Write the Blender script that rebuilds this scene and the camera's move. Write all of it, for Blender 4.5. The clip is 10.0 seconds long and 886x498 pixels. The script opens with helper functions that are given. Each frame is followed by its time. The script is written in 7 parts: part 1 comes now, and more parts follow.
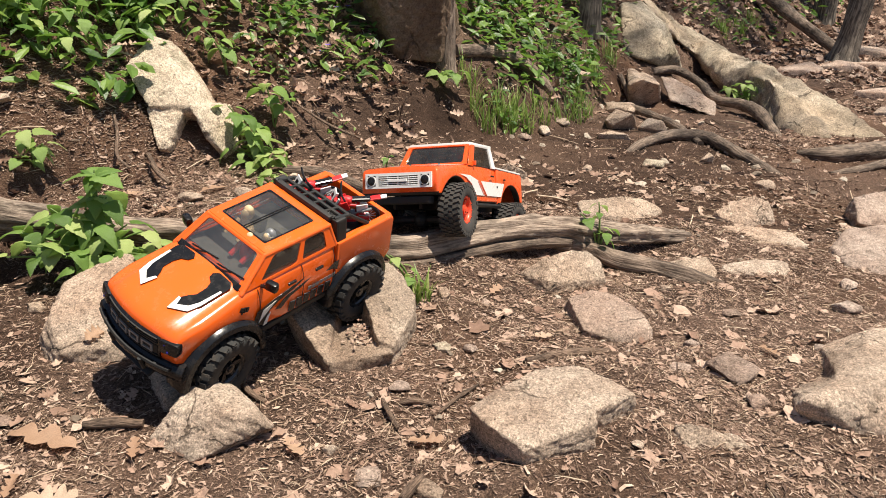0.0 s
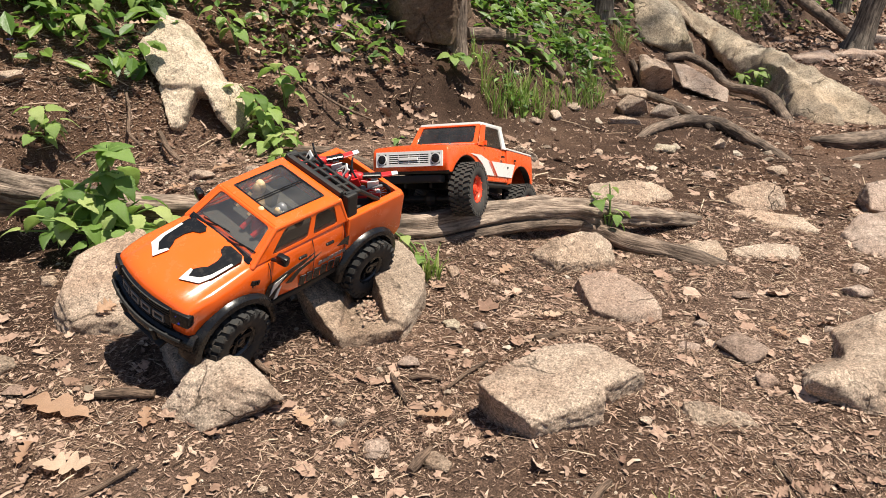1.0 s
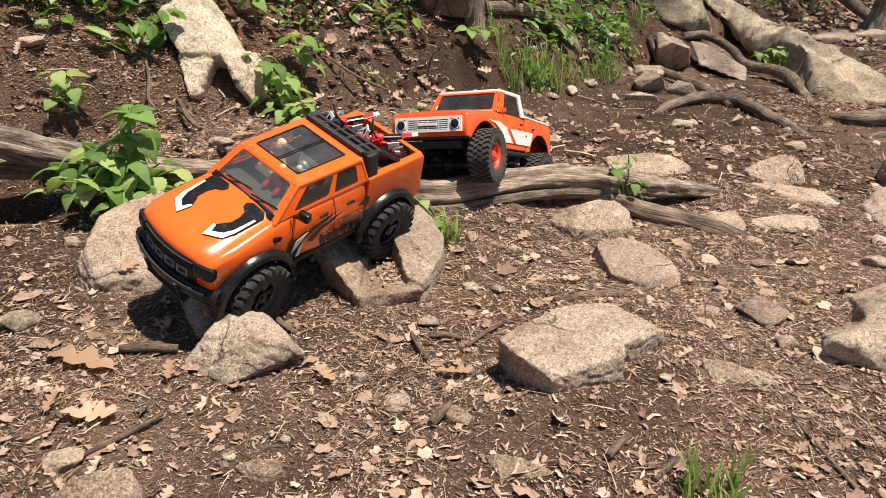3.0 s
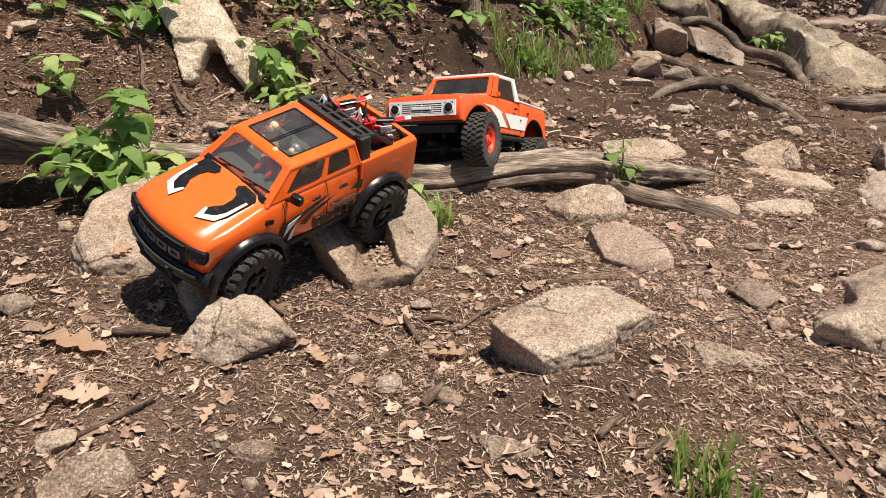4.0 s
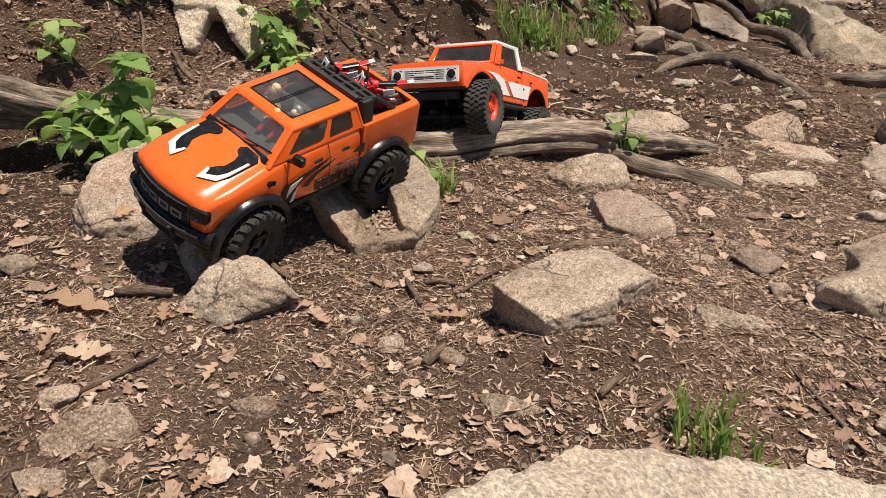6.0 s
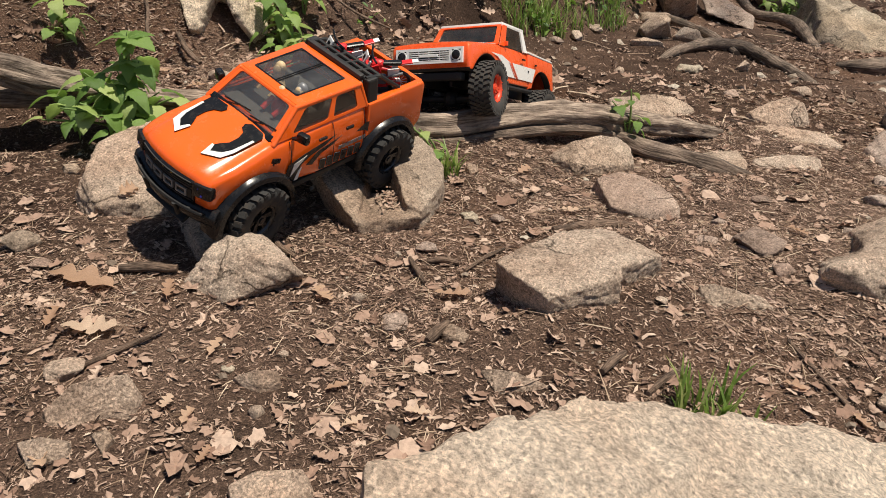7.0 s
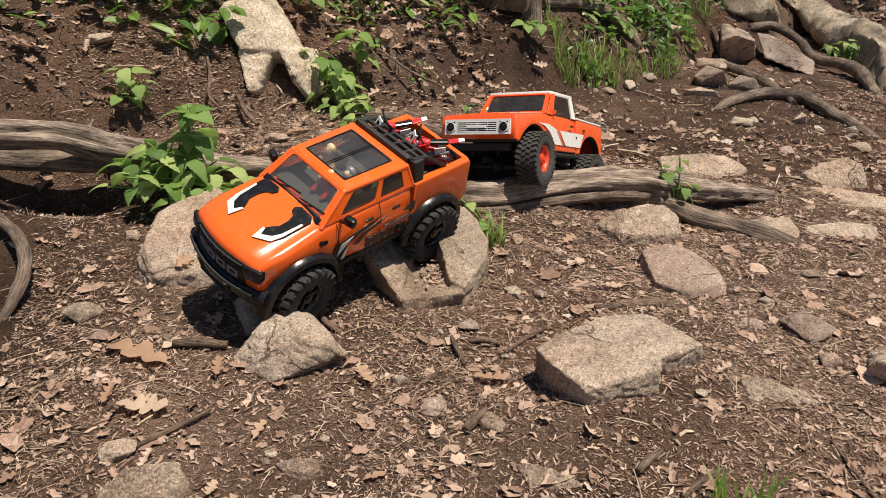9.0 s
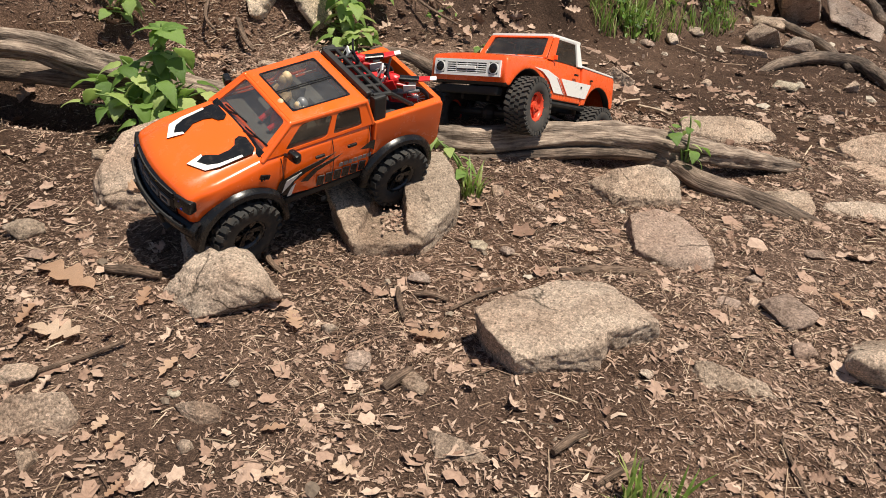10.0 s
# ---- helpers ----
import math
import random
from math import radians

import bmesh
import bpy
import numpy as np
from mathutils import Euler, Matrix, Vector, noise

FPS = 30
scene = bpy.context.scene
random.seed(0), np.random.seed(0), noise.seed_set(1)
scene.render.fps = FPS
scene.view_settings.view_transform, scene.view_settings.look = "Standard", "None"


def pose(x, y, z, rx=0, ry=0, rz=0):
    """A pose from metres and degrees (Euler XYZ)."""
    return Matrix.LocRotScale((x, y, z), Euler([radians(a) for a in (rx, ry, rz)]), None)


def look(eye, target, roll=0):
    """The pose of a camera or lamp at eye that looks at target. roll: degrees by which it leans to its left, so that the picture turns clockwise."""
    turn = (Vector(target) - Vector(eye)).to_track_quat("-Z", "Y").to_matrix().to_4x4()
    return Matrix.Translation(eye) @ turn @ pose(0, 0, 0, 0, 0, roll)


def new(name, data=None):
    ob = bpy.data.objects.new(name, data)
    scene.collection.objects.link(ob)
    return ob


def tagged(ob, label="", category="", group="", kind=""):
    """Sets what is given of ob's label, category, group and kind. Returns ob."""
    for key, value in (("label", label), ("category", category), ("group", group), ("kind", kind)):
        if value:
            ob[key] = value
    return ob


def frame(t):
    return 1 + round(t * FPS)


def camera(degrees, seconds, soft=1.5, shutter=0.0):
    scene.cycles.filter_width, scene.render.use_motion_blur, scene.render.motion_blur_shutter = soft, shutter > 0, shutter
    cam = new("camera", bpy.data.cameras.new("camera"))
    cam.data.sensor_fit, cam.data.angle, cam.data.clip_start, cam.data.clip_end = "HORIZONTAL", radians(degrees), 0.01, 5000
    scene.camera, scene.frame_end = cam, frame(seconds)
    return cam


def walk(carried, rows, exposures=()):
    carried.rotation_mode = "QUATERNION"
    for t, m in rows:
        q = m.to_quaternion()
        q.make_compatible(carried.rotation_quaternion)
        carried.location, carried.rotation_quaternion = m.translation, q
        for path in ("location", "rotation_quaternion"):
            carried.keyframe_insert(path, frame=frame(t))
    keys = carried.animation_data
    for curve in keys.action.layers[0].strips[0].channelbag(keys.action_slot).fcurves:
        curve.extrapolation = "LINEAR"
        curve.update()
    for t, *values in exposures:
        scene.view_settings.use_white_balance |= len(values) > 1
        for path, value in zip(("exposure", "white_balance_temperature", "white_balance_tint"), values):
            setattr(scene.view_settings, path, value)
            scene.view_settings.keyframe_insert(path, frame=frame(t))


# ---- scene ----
cam = camera(58.8, 10.0, soft=0.9)
PATH = [
    (0, look((0.051, 0.073, 0.717), (-0.001, 1.897, -0.102), 2.1)),
    (0.5, look((0.057, 0.068, 0.706), (-0.002, 1.885, -0.127), 2.6)),
    (1, look((0.05, 0.063, 0.7), (-0.023, 1.874, -0.146), 2.4)),
    (1.5, look((0.048, 0.057, 0.693), (-0.035, 1.865, -0.16), 2.5)),
    (2, look((0.041, 0.051, 0.687), (-0.047, 1.855, -0.172), 2.7)),
    (2.5, look((0.035, 0.044, 0.673), (-0.066, 1.844, -0.193), 2.5)),
    (4, look((0.05, 0.037, 0.658), (-0.046, 1.817, -0.248), 2.4)),
    (4.5, look((0.048, 0.03, 0.65), (-0.05, 1.807, -0.261), 2.8)),
    (5, look((0.053, 0.025, 0.64), (-0.044, 1.794, -0.288), 2.9)),
    (5.5, look((0.05, 0.026, 0.635), (-0.043, 1.788, -0.306), 2.7)),
    (7, look((0.049, 0.016, 0.618), (-0.05, 1.762, -0.353), 3.0)),
    (7.5, look((0.053, 0.01, 0.609), (-0.048, 1.745, -0.382), 3.2)),
    (8, look((0.035, 0.017, 0.637), (-0.1, 1.763, -0.33), 3.0)),
    (8.5, look((0.024, 0.014, 0.674), (-0.169, 1.764, -0.275), 2.5)),
    (9, look((0.062, 0.04, 0.708), (-0.18, 1.798, -0.216), 1.9)),
    (9.5, look((0.104, 0.1, 0.69), (-0.206, 1.841, -0.245), 2.4)),
    (10, look((0.205, 0.146, 0.675), (-0.158, 1.812, -0.371), 4.5)),
]
walk(cam, PATH, [(0, 0.7), (2.5, 0.68), (4.5, 0.58), (5.5, 0.5), (7, 0.27), (7.5, 0.28), (8.5, 0.3), (9, 0.34), (10, 0.42)])


# ---- light ----
SUN_TO = Vector((0.26, -0.07, 0.96)).normalized()
world = bpy.data.worlds.new("sky")
scene.world = world
world.use_nodes = True
sky = world.node_tree.nodes.new("ShaderNodeTexSky")
sky.sky_type = "NISHITA"
sky.sun_disc = False
sky.sun_elevation = math.asin(SUN_TO.z)
sky.sun_rotation = math.atan2(SUN_TO.x, SUN_TO.y)
world.node_tree.links.new(sky.outputs[0], world.node_tree.nodes["Background"].inputs[0])
world.node_tree.nodes["Background"].inputs[1].default_value = 0.062
sun_data = bpy.data.lights.new("sun", "SUN")
sun_data.energy, sun_data.angle, sun_data.color = 5.0, radians(0.7), (1.0, 0.93, 0.80)
sun = new("sun", sun_data)
sun.matrix_world = look(SUN_TO * 20, (0, 0, 0))


# ---- materials ----
class Mat:
    """A node material with short calls for the nodes used here."""

    def __init__(self, name, rough=0.8, metal=0.0, specular=0.4):
        self.mat = bpy.data.materials.new(name)
        self.mat.use_nodes = True
        self.tree = self.mat.node_tree
        self.bsdf = self.tree.nodes["Principled BSDF"]
        self.bsdf.inputs["Roughness"].default_value = rough
        self.bsdf.inputs["Metallic"].default_value = metal
        self.bsdf.inputs["Specular IOR Level"].default_value = specular
        self.coord = None

    def node(self, kind, **inputs):
        n = self.tree.nodes.new(kind)
        for k, v in inputs.items():
            self.put(n.inputs[k.replace("_", " ")], v)
        return n

    def put(self, socket, v):
        if hasattr(v, "links"):
            self.tree.links.new(v, socket)
        else:
            socket.default_value = v

    def space(self, kind="Object", scale=(1, 1, 1), shift=True):
        tc = self.node("ShaderNodeTexCoord")
        m = self.node("ShaderNodeMapping", Vector=tc.outputs[kind])
        m.inputs["Scale"].default_value = scale
        if shift:
            info = self.node("ShaderNodeObjectInfo")
            mul = self.node("ShaderNodeMath")
            mul.operation = "MULTIPLY"
            self.put(mul.inputs[0], info.outputs["Random"])
            mul.inputs[1].default_value = 37.0
            self.put(m.inputs["Location"], mul.outputs[0])
        return m.outputs[0]

    def noise(self, vec, scale, detail=4.0, rough=0.6, distort=0.0):
        n = self.node("ShaderNodeTexNoise", Vector=vec, Scale=scale, Detail=detail, Roughness=rough, Distortion=distort)
        return n.outputs["Fac"]

    def ramp(self, fac, stops):
        r = self.node("ShaderNodeValToRGB", Fac=fac)
        els = r.color_ramp.elements
        while len(els) < len(stops):
            els.new(0.5)
        for e, (p, c) in zip(els, stops):
            e.position = p
            e.color = (c, c, c, 1) if isinstance(c, (int, float)) else (*c, 1)
        return r.outputs["Color"]

    def mix(self, fac, a, b, kind="MIX"):
        n = self.tree.nodes.new("ShaderNodeMix")
        n.data_type, n.blend_type = "RGBA", kind
        for s, v in ((n.inputs[0], fac), (n.inputs[6], a), (n.inputs[7], b)):
            if isinstance(v, tuple) and len(v) == 3:
                v = (*v, 1)
            self.put(s, v)
        return n.outputs[2]

    def bump(self, height, strength=0.5, distance=0.01, below=None):
        b = self.node("ShaderNodeBump", Height=height, Strength=strength, Distance=distance)
        if below is not None:
            self.put(b.inputs["Normal"], below)
        return b.outputs[0]

    def done(self, color=None, normal=None, rough=None):
        for key, v in (("Base Color", color), ("Normal", normal), ("Roughness", rough)):
            if v is not None:
                self.put(self.bsdf.inputs[key], (*v, 1) if isinstance(v, tuple) and len(v) == 3 else v)
        return self.mat


def granite(name, dark, mid, light, fleck=0.8, scale=1.0, moss=0.0, relief=1.0, grainy=None, spots=1.0, cracks=1.0):
    """Crystalline rock: fine grain, broken layers, hairline cracks, dark stains and lichen."""
    m = Mat(name, 0.9, specular=0.22)
    v = m.space()
    big = m.noise(v, 7 * scale, 7, 0.7, 0.5)
    tone = m.ramp(big, [(0.30, dark), (0.48, mid), (0.68, light)])
    grain = m.noise(v, 330 * scale, 3, 0.75)
    speck = m.ramp(grain, [(0.32, 0.4), (0.42, 0.8), (0.5, 1.05), (0.58, 1.25), (0.68, 1.6)])
    tone = m.mix(fleck if grainy is None else grainy, tone, speck, "MULTIPLY")
    mid_grain = m.noise(v, 85 * scale, 5, 0.72)
    tone = m.mix(0.6, tone, m.ramp(mid_grain, [(0.32, 0.6), (0.5, 1.0), (0.68, 1.3)]), "MULTIPLY")
    cell = m.node("ShaderNodeTexVoronoi", Vector=v, Scale=300 * scale)
    tone = m.mix(m.ramp(cell.outputs["Color"], [(0.22, 0.0), (0.27, 0.6 * spots), (0.31, 0.0)]), tone, (0.10, 0.065, 0.045))
    crystal = m.node("ShaderNodeTexVoronoi", Vector=v, Scale=390 * scale)
    tone = m.mix(0.75 * fleck, tone, m.ramp(crystal.outputs["Color"], [(0.15, 0.6), (0.36, 0.9), (0.6, 1.08), (0.8, 1.42)]), "MULTIPLY")
    stain = m.ramp(m.noise(v, 13 * scale, 8, 0.78, 0.6), [(0.55, 0.0), (0.66, 0.75)])
    tone = m.mix(stain, tone, m.mix(0.65, tone, (0.085, 0.068, 0.05)))
    rosy = m.ramp(m.noise(v, 4 * scale, 4, 0.6, 0.8), [(0.42, 0.0), (0.62, 0.65)])
    tone = m.mix(rosy, tone, m.mix(1.0, tone, (1.0, 0.90, 0.84), "MULTIPLY"))
    bend = m.node("ShaderNodeTexNoise", Vector=v, Scale=16 * scale, Detail=4.0)
    bent = m.mix(0.09, v, bend.outputs["Color"])
    net = m.node("ShaderNodeTexVoronoi", Vector=bent, Scale=5.5 * scale)
    net.feature = "DISTANCE_TO_EDGE"
    gap = m.ramp(net.outputs["Distance"], [(0.0, 1.0), (0.012, 0.0)])
    crack = m.mix(1.0, gap, m.ramp(m.noise(v, 9 * scale, 3, 0.5), [(0.50, 0.0), (0.58, 1.0)]), "MULTIPLY")
    tone = m.mix(m.mix(1.0, crack, (0.75 * cracks,) * 3, "MULTIPLY"), tone, (0.06, 0.045, 0.032))
    if moss:
        green = m.ramp(m.noise(v, 11 * scale, 5, 0.7), [(0.56, 0.0), (0.7, moss)])
        tone = m.mix(green, tone, (0.09, 0.10, 0.035))
    own = m.node("ShaderNodeObjectInfo").outputs["Random"]
    tone = m.mix(1.0, tone, m.ramp(own, [(0.0, (0.80, 0.77, 0.72)), (0.35, (0.97, 0.92, 0.87)), (0.7, (0.86, 0.80, 0.75)), (1.0, (1.0, 0.97, 0.93))]), "MULTIPLY")
    n0 = m.bump(crack, 0.9, -0.008 * cracks)
    n1 = m.bump(m.noise(v, 26 * scale, 12, 0.78), 0.75, 0.02 * relief, n0)
    n2 = m.bump(grain, 0.7, 0.003, n1)
    return m.done(tone, n2)


def soil_material():
    m = Mat("soil", 0.95, specular=0.15)
    v = m.space("Object", shift=False)
    patch = m.ramp(m.noise(v, 3.1, 5, 0.6), [(0.30, (0.05, 0.031, 0.022)), (0.52, (0.118, 0.074, 0.053)), (0.72, (0.21, 0.138, 0.10))])
    crumbs = m.ramp(m.noise(v, 160, 5, 0.75), [(0.3, 0.35), (0.46, 0.85), (0.6, 1.4), (0.75, 2.2)])
    col = m.mix(0.85, patch, crumbs, "MULTIPLY")
    red = m.ramp(m.noise(v, 1.3, 3, 0.5), [(0.5, 0.0), (0.68, 0.6)])
    col = m.mix(red, col, (0.14, 0.072, 0.040))
    chips = m.ramp(m.noise(v, 420, 3, 0.7), [(0.35, 0.5), (0.5, 1.0), (0.62, 1.9)])
    col = m.mix(0.7, col, chips, "MULTIPLY")
    # darker soil: three patches with wandering edges, one mid-trail, two near the log
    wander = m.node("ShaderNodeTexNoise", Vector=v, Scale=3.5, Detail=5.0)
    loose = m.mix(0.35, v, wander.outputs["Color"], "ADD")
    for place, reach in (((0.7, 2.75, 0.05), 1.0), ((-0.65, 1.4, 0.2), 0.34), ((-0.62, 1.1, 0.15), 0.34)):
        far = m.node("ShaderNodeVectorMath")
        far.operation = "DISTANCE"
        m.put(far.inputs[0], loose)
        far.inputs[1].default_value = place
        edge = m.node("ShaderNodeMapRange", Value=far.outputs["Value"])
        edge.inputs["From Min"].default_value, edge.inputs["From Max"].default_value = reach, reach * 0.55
        patch_tint = m.mix(edge.outputs[0], (1.0, 1.0, 1.0), (0.62, 0.58, 0.55))
        col = m.mix(1.0, col, patch_tint, "MULTIPLY")
    n1 = m.bump(m.noise(v, 45, 8, 0.7), 0.9, 0.02)
    n2 = m.bump(m.noise(v, 330, 4, 0.7), 0.7, 0.004, n1)
    return m.done(col, n2)


def wood_material(name, dark, light, along=6.0, around=60.0):
    m = Mat(name, 0.8)
    v = m.space("UV", (around, along, 1))
    fine = m.noise(v, 3.0, 6, 0.65, 0.4)
    col = m.ramp(fine, [(0.28, tuple(c * 0.28 for c in dark)), (0.42, dark), (0.58, light), (0.75, tuple(min(0.8, c * 1.35) for c in light))])
    w = m.space("Object")
    patch = m.ramp(m.noise(w, 14, 5, 0.65), [(0.36, 0.42), (0.5, 0.85), (0.64, 1.2)])
    col = m.mix(0.9, col, patch, "MULTIPLY")
    n1 = m.bump(fine, 0.9, 0.006)
    n2 = m.bump(m.noise(w, 90, 6, 0.7), 0.4, 0.006, n1)
    return m.done(col, n2)


def litter_material(name, stops, through=0.12):
    m = Mat(name, 0.75, specular=0.25)
    geo = m.node("ShaderNodeNewGeometry")
    col = m.ramp(geo.outputs["Random Per Island"], stops)
    v = m.space("Object", shift=False)
    col = m.mix(0.6, col, m.ramp(m.noise(v, 110, 4, 0.7), [(0.3, 0.55), (0.6, 1.15)]), "MULTIPLY")
    n = m.bump(m.noise(v, 240, 4, 0.6), 0.4, 0.003)
    return m.done(col, n)


def leaf_material(name, stops, kind="object", glow=(0.22, 0.42, 0.03)):
    m = Mat(name, 0.42, specular=0.45)
    if kind == "object":
        fac = m.node("ShaderNodeObjectInfo").outputs["Random"]
    else:
        fac = m.node("ShaderNodeNewGeometry").outputs["Random Per Island"]
    col = m.ramp(fac, stops)
    v = m.space("Object", shift=False)
    col = m.mix(0.55, col, m.ramp(m.noise(v, 55, 4, 0.6), [(0.3, 0.62), (0.65, 1.2)]), "MULTIPLY")
    n = m.bump(m.noise(v, 120, 3, 0.6), 0.35, 0.004)
    m.done(col, n)
    thin = m.node("ShaderNodeBsdfTranslucent", Color=m.mix(0.5, col, glow, "SCREEN"))
    out = m.node("ShaderNodeMixShader", Fac=0.35)
    m.put(out.inputs[1], m.bsdf.outputs[0])
    m.put(out.inputs[2], thin.outputs[0])
    m.put(m.tree.nodes["Material Output"].inputs[0], out.outputs[0])
    return m.mat


def plain(name, color, rough=0.5, metal=0.0, wear=0.12, size=30.0, coat=0.0, specular=0.5):
    m = Mat(name, rough, metal, specular)
    v = m.space()
    dirt = m.noise(v, size, 6, 0.7)
    col = m.mix(m.ramp(dirt, [(0.5, 0.0), (0.8, 1.0)]), color, tuple(c * (1 - wear) + w * wear for c, w in zip(color, (0.22, 0.16, 0.11))))
    m.bsdf.inputs["Coat Weight"].default_value = coat
    m.bsdf.inputs["Coat Roughness"].default_value = 0.08
    r = m.ramp(dirt, [(0.35, max(0.0, rough - 0.08)), (0.75, min(1.0, rough + 0.15))])
    return m.done(col, None, r)


def glass_material(name, tint, gloss=0.16, haze=0.1):
    m = Mat(name)
    clear = m.node("ShaderNodeBsdfTransparent", Color=(*tint, 1))
    shine = m.node("ShaderNodeBsdfGlossy", Color=(0.95, 0.9, 0.82, 1), Roughness=0.12)
    out = m.node("ShaderNodeMixShader", Fac=gloss)
    # uneven pale diffuse layer mixed over the clear pane
    pale_layer = m.node("ShaderNodeBsdfDiffuse", Color=(0.62, 0.58, 0.53, 1))
    hazy = m.node("ShaderNodeMixShader", Fac=m.ramp(m.noise(m.space(), 26, 5, 0.6), [(0.35, haze * 0.6), (0.7, haze * 1.5)]))
    m.put(hazy.inputs[1], clear.outputs[0])
    m.put(hazy.inputs[2], pale_layer.outputs[0])
    m.put(out.inputs[1], hazy.outputs[0])
    m.put(out.inputs[2], shine.outputs[0])
    m.put(m.tree.nodes["Material Output"].inputs[0], out.outputs[0])
    return m.mat


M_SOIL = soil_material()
M_ROCK = granite("granite", (0.30, 0.23, 0.18), (0.475, 0.38, 0.308), (0.66, 0.552, 0.46))
# dark brown tones: the shade on the bank boulder is put into its colour
M_SHADE_ROCK = granite("shade_brown_rock", (0.09, 0.066, 0.046), (0.17, 0.125, 0.09), (0.26, 0.20, 0.145), 0.5, 0.5)
M_PINK = granite("pink_granite", (0.28, 0.215, 0.178), (0.43, 0.340, 0.29), (0.56, 0.462, 0.40), 0.75)
M_COARSE = granite("coarse_granite", (0.58, 0.475, 0.385), (0.66, 0.565, 0.47), (0.74, 0.65, 0.55), 0.75, 1.3, 0.0, 0.5, 0.8, 0.3, 0.0)
M_MOSSY = granite("mossy_pale_granite", (0.50, 0.42, 0.33), (0.70, 0.61, 0.49), (0.82, 0.74, 0.62), 0.8, 0.9, 0.5)
M_GREY = granite("grey_granite", (0.19, 0.165, 0.13), (0.40, 0.35, 0.275), (0.60, 0.53, 0.435), 0.8, 0.6, 0.45)
M_LOG = wood_material("weathered_wood", (0.175, 0.124, 0.092), (0.385, 0.295, 0.225), 7.0, 14.0)
M_ROOT = wood_material("root_bark", (0.105, 0.072, 0.052), (0.25, 0.182, 0.135), 8.0, 10.0)
M_STICK = wood_material("stick_bark", (0.12, 0.075, 0.05), (0.30, 0.20, 0.14), 20.0, 8.0)
M_BARK = wood_material("tree_bark", (0.10, 0.08, 0.062), (0.27, 0.225, 0.175), 3.0, 14.0)
M_BIT = litter_material("leaf_bits", [(0.0, (0.10, 0.06, 0.043)), (0.25, (0.20, 0.125, 0.09)), (0.6, (0.34, 0.228, 0.168)), (0.9, (0.42, 0.295, 0.222)), (1.0, (0.52, 0.385, 0.295))])
M_DEAD = litter_material("dead_leaf", [(0.0, (0.19, 0.112, 0.078)), (0.35, (0.31, 0.198, 0.143)), (0.7, (0.38, 0.258, 0.192)), (1.0, (0.50, 0.365, 0.28))])
M_TWIG = litter_material("twigs", [(0.0, (0.06, 0.036, 0.024)), (0.45, (0.17, 0.105, 0.07)), (0.8, (0.36, 0.25, 0.17)), (1.0, (0.56, 0.44, 0.32))])
M_PEB = litter_material("pebbles", [(0.0, (0.16, 0.12, 0.09)), (0.5, (0.32, 0.25, 0.19)), (1.0, (0.48, 0.41, 0.33))])
M_LEAF = leaf_material("green_leaf", [(0.0, (0.10, 0.18, 0.035)), (0.35, (0.18, 0.29, 0.065)), (0.75, (0.29, 0.40, 0.11)), (1.0, (0.43, 0.50, 0.18))])
# undergrowth green darkened to carry the canopy's shade; tree crowns share it
M_SHADE = leaf_material("shaded_leaf", [(0.0, (0.05, 0.105, 0.022)), (0.5, (0.10, 0.19, 0.035)), (1.0, (0.21, 0.31, 0.065))], "island")
M_GRASS = leaf_material("grass", [(0.0, (0.10, 0.17, 0.03)), (0.5, (0.19, 0.28, 0.06)), (1.0, (0.36, 0.38, 0.14))], "island")
M_STEM = plain("plant_stem", (0.13, 0.20, 0.05), 0.6)
M_VIOLET = plain("violet_petal", (0.13, 0.07, 0.42), 0.6)


# ---- builders ----
def ramp(v, a, b):
    u = min(1.0, max(0.0, (v - a) / (b - a)))
    return u * u * (3 - 2 * u)


# foot of the bank, from the near slope round to the far trail
FOOT = ((-6.0, -1.5), (-1.35, 1.1), (-1.0, 1.5), (-0.66, 1.96), (-0.38, 2.25), (0.05, 2.75), (0.45, 3.3), (0.8, 3.95), (1.3, 4.7),
        (2.4, 6.4), (6.0, 10.5), (14.0, 17.0))


def beyond_foot(x, y):
    best, sign = 1e9, 1
    for (ax, ay), (bx, by) in zip(FOOT, FOOT[1:]):
        ex, ey = bx - ax, by - ay
        u = min(1, max(0, ((x - ax) * ex + (y - ay) * ey) / (ex * ex + ey * ey)))
        dx, dy = x - ax - u * ex, y - ay - u * ey
        q = math.hypot(dx, dy)
        if q < best - 1e-9:
            best, sign = q, (1 if ex * dy - ey * dx > 0 else -1)
    return best * sign


def log_line(x):
    return 1.5 + 0.12 * ramp(-x, 0.45, 0.8) + 0.5 * max(0.0, x) ** 1.3 if x > -0.9 else 1.55


# soil heaped against the rocks: place, reach and height
MOUNDS = ((0.2, 0.9, 0.11, 0.05, 0.026), (0.3, 0.99, 0.06, 0.05, 0.02), (-0.55, 1.11, 0.1, 0.04, 0.012), (-0.1, 1.15, 0.08, 0.05, 0.012), (0.02, 1.38, 0.05, 0.09, 0.014), (-0.4, 0.93, 0.07, 0.04, 0.008), (-0.95, 1.43, 0.17, 0.055, -0.06), (-0.72, 1.5, 0.1, 0.04, -0.03))


